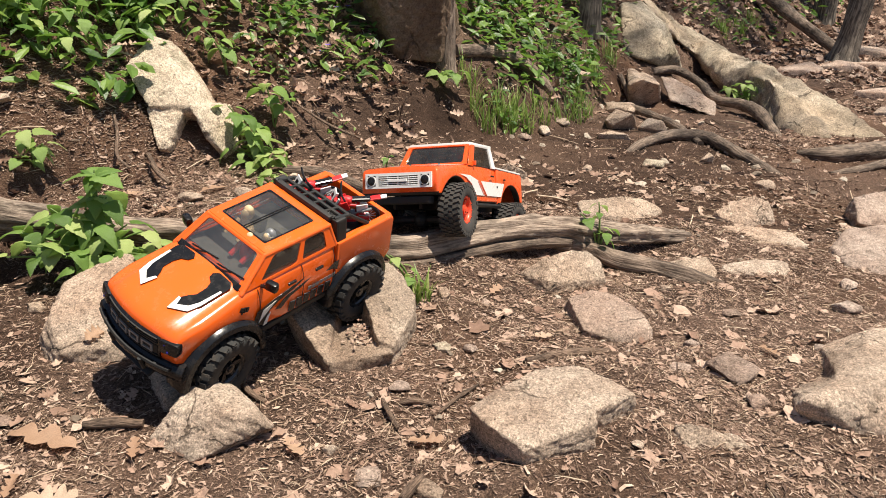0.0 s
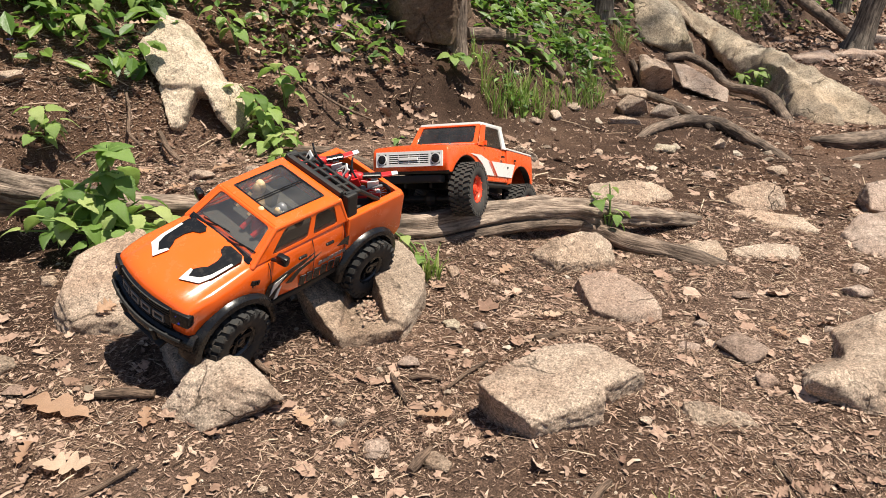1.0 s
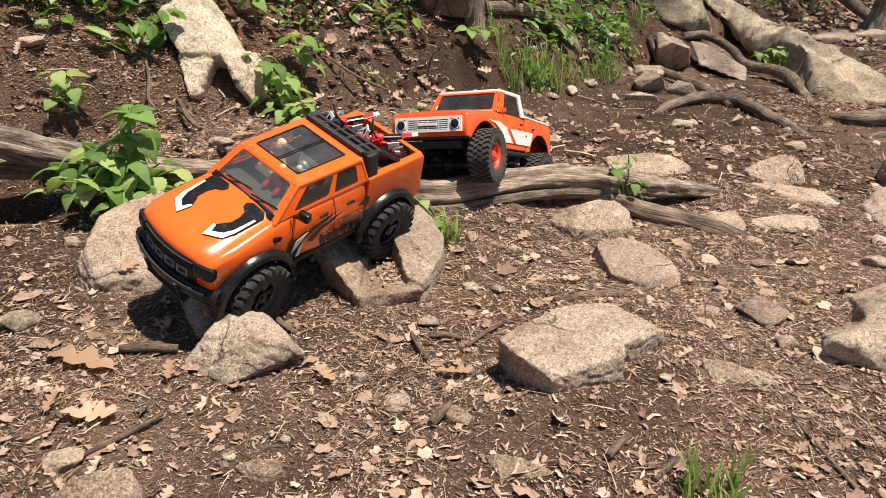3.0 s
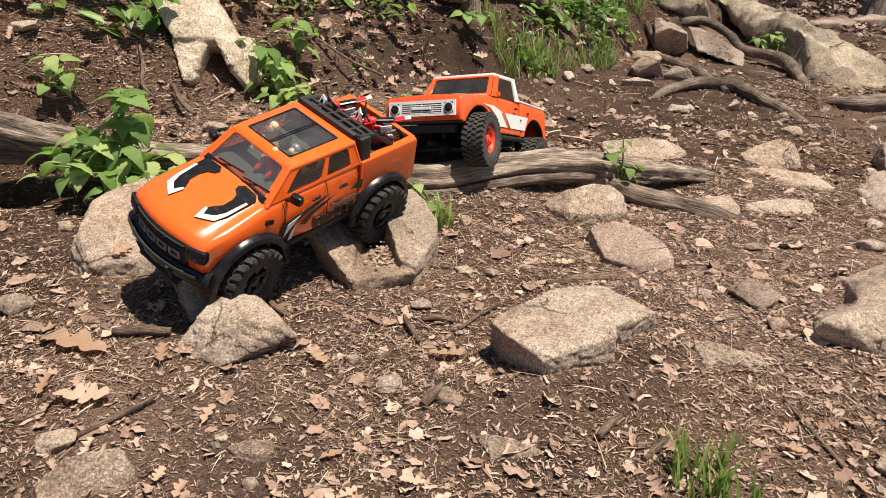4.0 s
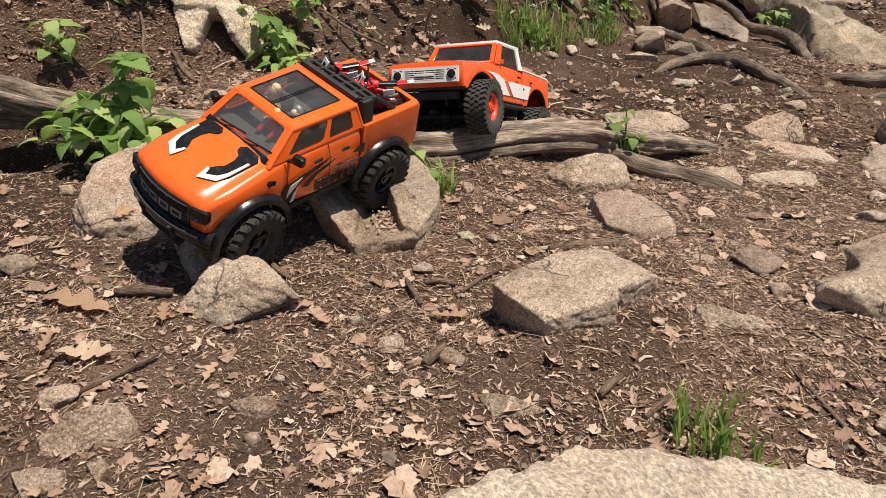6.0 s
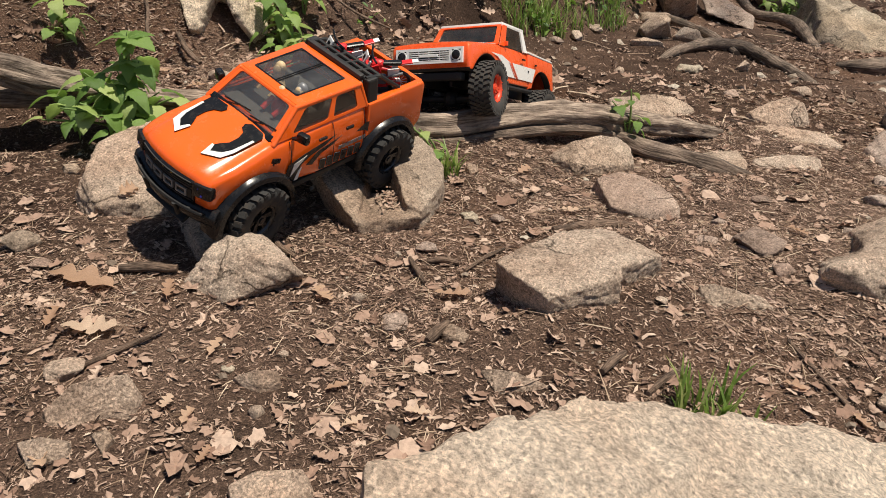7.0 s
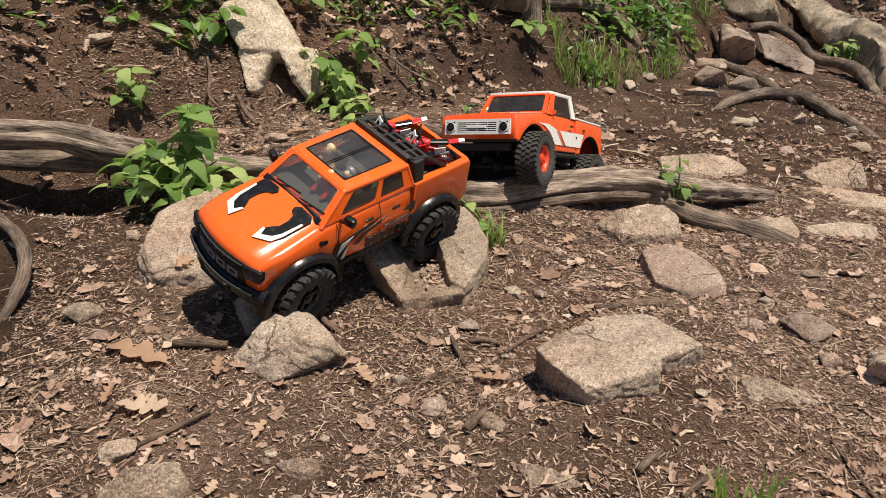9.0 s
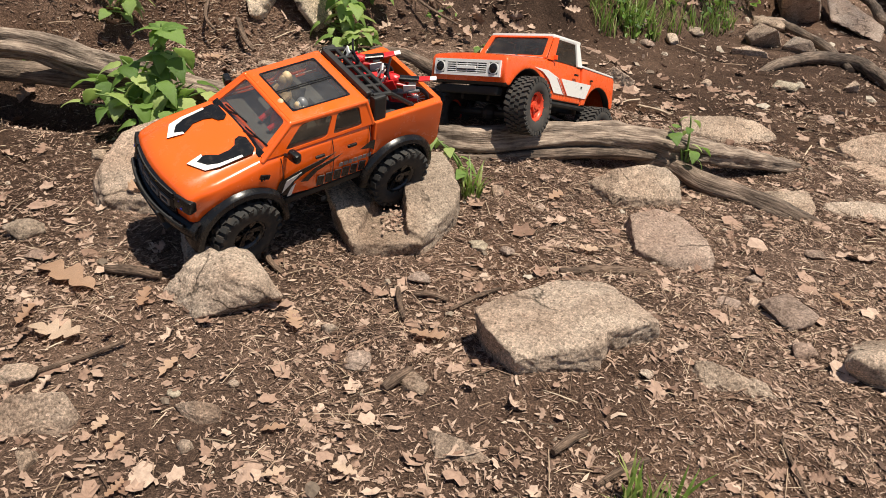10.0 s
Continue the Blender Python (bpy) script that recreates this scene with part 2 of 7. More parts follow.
def height(x, y):
    """The lie of the land without its fine relief."""
    z = -0.055 * (min(y, 4.6) - 1.1 if y > 1.1 else 0.0) - 0.06 * min(1.1, max(0.0, x - 0.1)) * ramp(y, 1.2, 1.7)
    step = ramp(y - log_line(x), -0.06, 0.05)
    z += 0.09 * step * ramp(-x, -0.35, 0.25)
    z += 0.03 * ramp(y, 1.15, 1.4) * ramp(-x, -0.2, 0.3) * (1 - step)
    z += 0.022 * ramp(x, 0.02, 0.22) * (1 - ramp(y, 1.1, 1.4))
    if 0.75 < y < 1.6:
        for mx, my, rx, ry, h in MOUNDS:
            z += h * math.exp(-((x - mx) / rx) ** 2 - ((y - my) / ry) ** 2)
    d = beyond_foot(x, y) + 0.05
    if d > 0:
        z += 0.85 * d * ramp(d, 0, 0.15) if d < 0.6 else 0.51 + 0.5 * (d - 0.6) if d < 3 else 1.71 + 0.25 * (d - 3)
    return z


LAND = {}


def surface(x, y):
    """The ground with its lumps and dips; read off the finished sheet once that is laid."""
    if LAND:
        xs, ys, zs = LAND["xs"], LAND["ys"], LAND["zs"]
        i = min(len(xs) - 2, max(0, int(np.searchsorted(xs, x)) - 1))
        j = min(len(ys) - 2, max(0, int(np.searchsorted(ys, y)) - 1))
        u, v = (x - xs[i]) / (xs[i + 1] - xs[i]), (y - ys[j]) / (ys[j + 1] - ys[j])
        return float((zs[j, i] * (1 - u) + zs[j, i + 1] * u) * (1 - v) + (zs[j + 1, i] * (1 - u) + zs[j + 1, i + 1] * u) * v)
    q = Vector((x, y, 0.3))
    far = 1 + 2.0 * ramp(y, 2.5, 5.0) + 2.0 * ramp(beyond_foot(x, y), 0.0, 0.6)
    return height(x, y) + far * (0.0075 * noise.noise(q * 7) + 0.0045 * noise.noise(q * 19)) + 0.0028 * noise.noise(q * 47)


def smooth(me):
    me.polygons.foreach_set("use_smooth", [True] * len(me.polygons))
    me.update()
    return me


def part(name, bm, material, parent=None, label="", soft=False):
    """Links a bmesh as one mesh object under a thing or a part; a soft one is shaded smooth but for its sharp edges."""
    if soft:
        for e in bm.edges:
            if len(e.link_faces) == 2 and e.calc_face_angle() > 0.7:
                e.smooth = False
    me = bpy.data.meshes.new(name)
    bm.to_mesh(me)
    bm.free()
    for mt in (material if isinstance(material, (list, tuple)) else (material,)):
        me.materials.append(mt)
    if soft:
        smooth(me)
    ob = new(name, me)
    ob.parent = parent
    return tagged(ob, label)


def piece(name, me, parent, m):
    """One more object on a shared mesh, at the pose m under its thing."""
    ob = new(name, me)
    ob.parent = parent
    ob.matrix_basis = m
    return ob


def thing(name, label, category, m=None, group=""):
    ob = new(name)
    ob.empty_display_size = 0.05
    if m is not None:
        ob.matrix_world = m
    return tagged(ob, label, category, group)


def pydata(name, verts, faces, material, soft=False):
    me = bpy.data.meshes.new(name)
    me.from_pydata(verts, [], faces)
    me.materials.append(material)
    me.update()
    if soft:
        smooth(me)
    return me


def curve_points(points, per=8):
    """A smooth line through the points, by Catmull and Rom."""
    pts = [Vector(p) for p in points]
    pts = [pts[0] * 2 - pts[1]] + pts + [pts[-1] * 2 - pts[-2]]
    out = []
    for a, b, c, d in zip(pts, pts[1:], pts[2:], pts[3:]):
        for i in range(per):
            t = i / per
            out.append(0.5 * (2 * b + (c - a) * t + (2 * a - 5 * b + 4 * c - d) * t * t + (3 * b - a - 3 * c + d) * t ** 3))
    return out + [pts[-2]]


def limb_mesh(name, points, radii, material, segs=14, per=8, knobs=0.18, flute=0.0, seed=0):
    """A root, log, stick or trunk: a tube of uneven section, with its length and girth as UV."""
    line = curve_points(points, per)
    n = len(line)
    rad = [radii[min(len(radii) - 2, int(i / (n - 1) * (len(radii) - 1)))] for i in range(n)]
    for i in range(n):
        u = i / (n - 1) * (len(radii) - 1)
        k = min(len(radii) - 2, int(u))
        rad[i] = radii[k] + (radii[k + 1] - radii[k]) * (u - k)
    bm = bmesh.new()
    uv = bm.loops.layers.uv.new("uv")
    rings, run, lengths = [], 0.0, []
    side = None
    for i, p in enumerate(line):
        way = (line[min(n - 1, i + 1)] - line[max(0, i - 1)]).normalized()
        side = way.orthogonal().normalized() if side is None else (side - way * side.dot(way)).normalized()
        up = way.cross(side)
        run += (p - line[i - 1]).length if i else 0.0
        lengths.append(run)
        ring = []
        for j in range(segs):
            a = 2 * math.pi * j / segs
            d = side * math.cos(a) + up * math.sin(a)
            r = rad[i]
            q = Vector((math.cos(a) * 1.3, math.sin(a) * 1.3, run / max(r, 0.004) * 0.22 + seed * 7.3))
            r *= 1 + knobs * noise.noise(q) + knobs * 0.5 * noise.noise(q * 2.7) + flute * math.sin(a * 5 + 0.8 * noise.noise(q) + run * 6)
            ring.append(bm.verts.new(p + d * r))
        rings.append(ring)
    for i in range(n - 1):
        for j in range(segs):
            k = (j + 1) % segs
            f = bm.faces.new((rings[i][j], rings[i][k], rings[i + 1][k], rings[i + 1][j]))
            f.smooth = True
            for loop, (s, l) in zip(f.loops, ((j, i), (j + 1, i), (j + 1, i + 1), (j, i + 1))):
                loop[uv].uv = (s / segs, lengths[l])
    for ring, back in ((rings[0], True), (rings[-1], False)):
        f = bm.faces.new(list(reversed(ring)) if back else ring)
        for loop in f.loops:
            loop[uv].uv = (0.5, 0.0)
    bmesh.ops.recalc_face_normals(bm, faces=bm.faces)
    me = bpy.data.meshes.new(name)
    bm.to_mesh(me)
    bm.free()
    me.materials.append(material)
    return me


def limb(name, label, category, points, radii, material, **more):
    base = Vector(points[len(points) // 2])
    me = limb_mesh(name, [Vector(p) - base for p in points], radii, material, **more)
    ob = tagged(new(name, me), label, category)
    ob.location = base
    return ob


ROCK_SPOTS = []


def close_up(bm, corners):
    """Adds the convex body of the corners to a bmesh."""
    made = [bm.verts.new(c) for c in corners]
    got = bmesh.ops.convex_hull(bm, input=made)
    loose = {v for v in got["geom_interior"] if isinstance(v, bmesh.types.BMVert)}
    bmesh.ops.delete(bm, geom=list(loose), context="VERTS")


def chipped(corners, pick, chips):
    """Breaks flakes off the edges of a block, as frost does: slices by planes that graze it."""
    pts = [Vector(c) for c in corners]
    span = max(max(c[i] for c in pts) - min(c[i] for c in pts) for i in range(3))
    for _ in range(chips):
        n = Vector((pick.gauss(0, 1), pick.gauss(0, 1), abs(pick.gauss(0.2, 0.8)))).normalized()
        far = max(v.dot(n) for v in pts)
        bm = bmesh.new()
        close_up(bm, pts)
        bmesh.ops.bisect_plane(bm, geom=bm.verts[:] + bm.edges[:] + bm.faces[:], plane_co=n * (far - span * pick.uniform(0.006, 0.024)), plane_no=n, clear_outer=True)
        pts = [v.co.copy() for v in bm.verts]
        bm.free()
    return pts


def rock_mesh(name, hulls, material, cells=92, rough=0.6, seed=0, chips=14):
    """A rock: blocks with the given corners, melted into one body and weathered."""
    bm = bmesh.new()
    pick = random.Random(seed * 13 + 5)
    for corners in hulls:
        close_up(bm, chipped(corners, pick, chips))
    bmesh.ops.recalc_face_normals(bm, faces=bm.faces)
    raw = bpy.data.meshes.new(name)
    bm.to_mesh(raw)
    bm.free()
    tmp = new(name, raw)
    every = [c for h in hulls for c in h]
    span = max(max(c[i] for c in every) - min(c[i] for c in every) for i in range(3))
    grid = tmp.modifiers.new("melt", "REMESH")
    grid.mode, grid.voxel_size = "VOXEL", span / cells
    ease = tmp.modifiers.new("ease", "SMOOTH")
    ease.factor, ease.iterations = 0.4, 1
    dg = bpy.context.evaluated_depsgraph_get()
    me = bpy.data.meshes.new_from_object(tmp.evaluated_get(dg))
    bpy.data.objects.remove(tmp)
    me.name = name
    co = np.zeros(len(me.vertices) * 3)
    no = np.zeros(len(me.vertices) * 3)
    me.vertices.foreach_get("co", co)
    me.vertices.foreach_get("normal", no)
    f = 1.0 / span
    for i in range(len(me.vertices)):
        q = Vector(co[3 * i:3 * i + 3]) * f + Vector((seed * 3.1, seed * 1.7, 0))
        d = 0.008 * noise.noise(q * 4) + 0.008 * noise.noise(q * 9) + 0.008 * noise.noise(q * 19) + 0.008 * noise.noise(q * 38) + 0.005 * noise.noise(q * 70)
        d -= 0.035 * max(0.0, 0.25 - abs(noise.noise(q * 3.3 + Vector((5, 2, 9)))) * 4)
        h = noise.noise(q * 2.1 + Vector((1, 8, 3))) * 5 + noise.noise(q * 6) * 0.8
        u = h - math.floor(h)
        d += 0.011 * (ramp(u, 0.42, 0.58) - u)
        d *= rough * span
        co[3 * i:3 * i + 3] += d * no[3 * i:3 * i + 3]
    me.vertices.foreach_set("co", co)
    me.materials.clear()
    me.materials.append(material)
    smooth(me)
    return me


def rock(name, label, place, hulls, material=None, cells=92, rough=0.6, chips=4, category="rock"):
    me = rock_mesh(name, hulls, material or M_ROCK, cells, rough, len(ROCK_SPOTS), chips)
    ob = tagged(new(name, me), label, category)
    ob.location = place
    xs = [c[0] for h in hulls for c in h]
    ys = [c[1] for h in hulls for c in h]
    ROCK_SPOTS.append((place[0] + (min(xs) + max(xs)) / 2, place[1] + (min(ys) + max(ys)) / 2, (max(xs) - min(xs)) / 2, (max(ys) - min(ys)) / 2))
    return ob


# ---- the ground ----
def steps(marks):
    """Uneven steps along one axis: (start, end, spacing) stretches."""
    out = []
    for a, b, s in marks:
        k = max(1, round((b - a) / s))
        out += [a + (b - a) * i / k for i in range(k)]
    return out + [marks[-1][1]]


def ground():
    xs = steps([(-60, -12, 6), (-12, -4, 1.0), (-4, -1.5, 0.12), (-1.5, -1.0, 0.025), (-1.0, 1.1, 0.0085), (1.1, 2.2, 0.02), (2.2, 5, 0.07), (5, 14, 0.7), (14, 70, 7)])
    ys = steps([(-40, -4, 5), (-4, -0.8, 0.4), (-0.8, 0.4, 0.05), (0.4, 2.2, 0.0085), (2.2, 3.6, 0.016), (3.6, 7, 0.045), (7, 14, 0.4), (14, 90, 7)])
    verts = [(x, y, surface(x, y)) for y in ys for x in xs]
    w = len(xs)
    LAND.update(xs=np.array(xs), ys=np.array(ys), zs=np.array([v[2] for v in verts]).reshape(len(ys), w))
    faces = [(j * w + i, j * w + i + 1, (j + 1) * w + i + 1, (j + 1) * w + i) for j in range(len(ys) - 1) for i in range(w - 1)]
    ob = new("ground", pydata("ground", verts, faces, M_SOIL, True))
    return tagged(ob, "bare brown trail soil rising into a wooded bank", "ground", kind="structure")


ground()

# ---- rocks ----
rock("boulder", "tan granite boulder with a rounded sloping top", (-0.55, 1.25, -0.04), [[(-0.086, -0.07, 0.087), (-0.094, 0.03, 0.125), (-0.029, 0.135, 0.13), (0.013, 0.113, 0.128), (0.095, 0.01, 0.1), (0.125, -0.026, 0.07), (0.03, -0.107, 0.075), (-0.035, -0.122, 0.07), (-0.14, -0.03, 0), (-0.07, -0.12, 0), (0.05, -0.11, 0), (0.13, -0.01, 0), (0.05, 0.16, 0.01), (-0.08, 0.17, 0.01)]])
rock("boulder", "pale wedge-shaped granite rock with a split in its top", (-0.14, 1.29, -0.04), [
    [(-0.184, 0.12, 0.132), (-0.143, 0.118, 0.138), (-0.088, 0.098, 0.125), (-0.029, 0.115, 0.108), (-0.03, 0.02, 0.092), (-0.025, -0.079, 0.068), (-0.02, -0.152, 0.07), (-0.095, -0.061, 0.102), (-0.172, 0.12, 0.0), (-0.075, -0.061, 0.0), (-0.006, -0.142, 0.0), (-0.009, -0.079, 0.0), (-0.029, 0.145, 0.0), (-0.143, 0.168, 0.0)],
    [(-0.015, 0.12, 0.115), (0.056, 0.143, 0.115), (0.078, 0.1, 0.112), (0.109, 0.042, 0.095), (0.11, -0.0, 0.082), (0.094, -0.061, 0.078), (0.082, -0.098, 0.074), (0.056, -0.096, 0.086), (0.026, -0.017, 0.108), (0.023, 0.023, 0.118), (-0.013, 0.083, 0.11), (0.056, 0.183, 0.0), (0.114, 0.042, 0.0), (0.11, 0.0, 0.0), (0.094, -0.061, 0.0), (0.082, -0.098, 0.0), (0.026, -0.017, 0.0), (-0.015, 0.16, 0.0)],
    [(-0.018, -0.152, 0.07), (0.083, -0.111, 0.07), (0.03, 0.0, 0.062), (-0.02, -0.02, 0.06), (-0.009, -0.153, 0.044), (0.081, -0.086, 0.044), (-0.012, -0.152, 0.052), (-0.004, -0.143, 0.0), (0.081, -0.076, 0.0), (-0.018, 0.02, 0.0), (0.017, 0.048, 0.0)]], M_ROCK, 110, 0.5, 2)
rock("flat_rock", "smooth grey-tan rock bedded in the soil", (0.28, 1.61, -0.08), [[(-0.061, -0.016, 0.104), (0.003, 0.028, 0.106), (0.041, 0.039, 0.1), (0.07, 0.028, 0.088), (0.078, -0.007, 0.06), (-0.049, -0.074, 0.072), (-0.106, -0.025, 0.072), (-0.12, -0.02, 0.02), (-0.058, -0.08, 0.01), (0.02, -0.03, 0), (0.085, -0.01, 0), (0.08, 0.09, 0.01), (-0.02, 0.11, 0.02)]])
rock("flat_rock", "pinkish-tan flat stone lying on the leaf litter", (0.34, 1.4, -0.06), [[(-0.078, 0.052, 0.064), (-0.03, 0.086, 0.07), (0.012, 0.072, 0.07), (0.056, 0.001, 0.068), (0.068, -0.036, 0.058), (-0.015, -0.09, 0.06), (-0.062, -0.059, 0.06), (-0.09, 0.09, 0), (-0.064, -0.06, 0.01), (-0.01, -0.09, 0.01), (0.07, -0.065, 0.01), (0.095, 0.03, 0), (0.03, 0.1, 0)]], M_PINK)
rock("boulder", "flat-topped grey granite block with a notched corner", (0.2, 1.03, -0.03), [[(-0.13, -0.042, 0.095), (-0.105, -0.087, 0.1), (-0.078, -0.098, 0.102), (-0.059, -0.131, 0.098), (0.044, -0.071, 0.1), (0.04, -0.055, 0.106), (0.057, 0.055, 0.106), (0.033, 0.068, 0.106), (-0.032, 0.055, 0.104), (-0.1, -0.011, 0.1), (-0.125, 0, 0), (-0.1, -0.05, 0), (-0.05, -0.105, 0), (0.05, -0.075, 0), (0.07, 0.1, 0), (-0.04, 0.09, 0)], [(0.041, -0.048, 0.104), (0.113, 0.012, 0.096), (0.095, 0.024, 0.102), (0.049, 0.058, 0.106), (0.024, 0.063, 0.106), (-0.024, -0.024, 0.1), (0.125, 0.045, 0), (0.1, 0.008, 0), (0, -0.03, 0), (0, 0.1, 0), (0.1, 0.1, 0)]])
rock("boulder", "angular tan rock with a sharp overhanging ridge", (-0.33, 1.02, -0.04), [[(-0.002, -0.017, 0.106), (0.026, -0.004, 0.106), (0.064, -0.066, 0.1), (0.107, -0.059, 0.09), (0.127, -0.052, 0.07), (0.086, -0.071, 0.06), (0.026, -0.105, 0.044), (0.009, -0.101, 0.036), (-0.055, -0.069, 0.034), (-0.021, -0.047, 0.085), (-0.06, -0.05, 0), (0.0, -0.085, 0), (0.03, -0.06, 0), (0.09, 0.0, 0), (0.0, 0.05, 0), (0.12, -0.02, 0.046), (0.05, 0.02, 0.09)], [(-0.119, 0.11, 0.058), (-0.081, 0.11, 0.076), (-0.026, 0.098, 0.074), (0.002, 0.069, 0.08), (-0.047, 0.001, 0.07), (-0.13, 0.11, 0.01), (-0.06, 0.01, 0.01), (0, 0.02, 0.01), (-0.01, 0.12, 0.01)]])
rock("stone", "weathered wedge of tan stone half sunk in soil", (0.4, 1, -0.02), [[(-0.038, 0.001, 0.065), (-0.019, -0.003, 0.072), (0.024, -0.011, 0.065), (0.065, -0.019, 0.05), (-0.024, -0.03, 0.045), (-0.038, -0.008, 0.05), (-0.035, 0.02, 0), (-0.02, -0.015, 0), (0.08, -0.01, 0), (0.07, 0.05, 0), (-0.02, 0.06, 0)]])
rock("boulder", "rough layered boulder with a dark undercut edge", (0.72, 1.17, -0.03), [[(-0.169, -0.113, 0.075), (-0.163, -0.12, 0.095), (-0.123, -0.095, 0.1), (-0.064, -0.084, 0.105), (0.13, -0.05, 0.09), (0.08, 0.08, 0.07), (-0.09, -0.126, 0.085), (-0.131, -0.124, 0.09), (0.18, -0.12, 0), (0.03, -0.15, 0), (-0.08, -0.11, 0), (-0.12, -0.05, 0), (-0.1, 0.08, 0), (0.13, 0.18, 0)], [(-0.073, -0.008, 0.085), (-0.012, 0.034, 0.095), (0.18, 0.07, 0.1), (0.18, 0.17, 0.08), (0.06, 0.15, 0.075), (-0.091, -0.062, 0.09), (-0.059, -0.075, 0.1), (-0.07, 0.03, 0.01), (0.13, -0.02, 0.01), (0.18, 0.23, 0.01), (0, 0.19, 0.01)]])
rock("stone", "low tan stone bedded in the ground", (0.11, 0.79, -0.03), [[(-0.051, 0.015, 0.04), (-0.039, 0.011, 0.048), (-0.008, 0.003, 0.052), (0.03, -0.014, 0.05), (0.061, -0.025, 0.038), (-0.03, -0.022, 0.036), (-0.05, 0.02, 0), (-0.02, -0.03, 0), (0.06, -0.035, 0), (0.05, 0.01, 0), (-0.03, 0.04, 0)]])
rock("stone", "coarse-grained pale stone among dead leaves", (-0.37, 0.68, -0.03), [[(-0.058, -0.016, 0.04), (-0.031, 0.003, 0.065), (-0.007, 0.009, 0.072), (0.027, 0.021, 0.072), (0.038, 0.019, 0.055), (0.04, 0.002, 0.042), (-0.08, -0.01, 0), (-0.03, -0.05, 0), (0.04, -0.025, 0), (0.045, 0.03, 0), (-0.03, 0.04, 0)]])
rock("stone", "small rounded tan stone on bare soil", (-0.2, 0.76, -0.02), [[(-0.041, -0.004, 0.026), (-0.012, -0.005, 0.04), (0.015, -0.002, 0.04), (0.019, -0.007, 0.026), (-0.003, -0.015, 0.024), (-0.045, 0.005, 0), (-0.005, -0.02, 0), (0.022, -0.005, 0), (0.01, 0.025, 0)]])
rock("stone", "speckled brown stone half buried in litter", (-0.14, 0.58, -0.03), [[(-0.049, -0.001, 0.042), (-0.022, 0.009, 0.055), (0.023, 0.018, 0.055), (0.037, 0.005, 0.04), (0.017, -0.028, 0.04), (-0.033, -0.033, 0.038), (-0.06, 0.02, 0), (-0.03, -0.035, 0), (0.04, -0.02, 0), (0.04, 0.03, 0)]])
rock("stone", "small tan cobble lying on the soil", (-0.4, 0.61, -0.02), [[(-0.027, -0.001, 0.032), (0.001, -0.002, 0.044), (0.029, 0, 0.038), (0.033, -0.008, 0.026), (0, -0.029, 0.026), (-0.04, 0.01, 0), (0, -0.02, 0), (0.035, 0, 0), (0.01, 0.04, 0)]])
rock("stone", "small tan cobble lying on the soil", (-0.34, 0.63, -0.02), [[(-0.015, -0.001, 0.035), (0, 0.003, 0.04), (0.01, -0.005, 0.034), (0.004, -0.019, 0.026), (-0.02, 0.005, 0), (0.005, -0.01, 0), (0.01, 0.02, 0), (-0.01, 0.03, 0)]])
rock("rock", "angular pale rock with a flat lit face", (0.86, 2.21, -0.15), [[(-0.104, -0.02, 0.07), (-0.042, 0.004, 0.1), (0.01, 0.003, 0.12), (0.06, -0.001, 0.1), (0.066, -0.021, 0.06), (-0.038, -0.065, 0.055), (-0.1, -0.01, 0), (-0.04, -0.09, 0), (0.09, -0.03, 0), (0.09, 0.09, 0), (-0.04, 0.11, 0)]])
rock("flat_rock", "low flat slab of tan stone in the trail", (0.87, 2.07, -0.14), [[(-0.116, 0.034, 0.055), (-0.033, 0.033, 0.06), (0.067, 0.009, 0.055), (0.093, -0.042, 0.045), (-0.027, -0.03, 0.045), (-0.11, 0.03, 0), (-0.03, -0.07, 0), (0.11, -0.07, 0), (0.09, 0.03, 0), (-0.07, 0.1, 0)]])
rock("flat_rock", "broad flat tan rock behind the fallen log", (0.49, 2.17, -0.12), [[(-0.124, 0.002, 0.065), (0.005, 0.038, 0.07), (0.063, 0.042, 0.068), (0.124, 0.032, 0.04), (-0.01, -0.067, 0.055), (-0.121, -0.085, 0.06), (-0.13, 0.05, 0), (-0.13, -0.07, 0), (0.06, -0.07, 0), (0.15, 0.05, 0), (0.07, 0.13, 0)]])
rock("rock", "large pinkish-tan rock with a broken edge", (1.36, 2.37, -0.18), [[(-0.166, -0.05, 0.08), (-0.156, -0.05, 0.12), (-0.044, -0.003, 0.13), (0.24, 0.13, 0.13), (0.14, -0.02, 0.11), (-0.178, -0.155, 0.08), (-0.16, -0.03, 0), (-0.06, -0.11, 0), (0.24, -0.07, 0), (0.24, 0.23, 0), (-0.06, 0.18, 0)]], M_PINK)
rock("flat_rock", "large flat pinkish rock stepping down to the trail", (1.21, 2.02, -0.16), [[(-0.194, -0.019, 0.07), (-0.134, 0.044, 0.1), (-0.023, 0.066, 0.105), (0.29, 0.18, 0.1), (0.24, -0.07, 0.08), (-0.107, -0.13, 0.075), (-0.194, -0.119, 0.065), (-0.21, -0.02, 0), (-0.11, -0.2, 0), (0.24, -0.22, 0), (0.29, 0.23, 0), (-0.06, 0.2, 0)]], M_PINK)
rock("flat_rock", "low ledge of pale stone flush with the trail", (0.59, 1.77, -0.1), [[(-0.049, -0.004, 0.055), (0.039, 0.028, 0.055), (0.052, -0.027, 0.045), (-0.016, -0.041, 0.045), (-0.09, -0.02, 0), (0.03, -0.07, 0), (0.05, 0.03, 0), (-0.04, 0.08, 0)]])
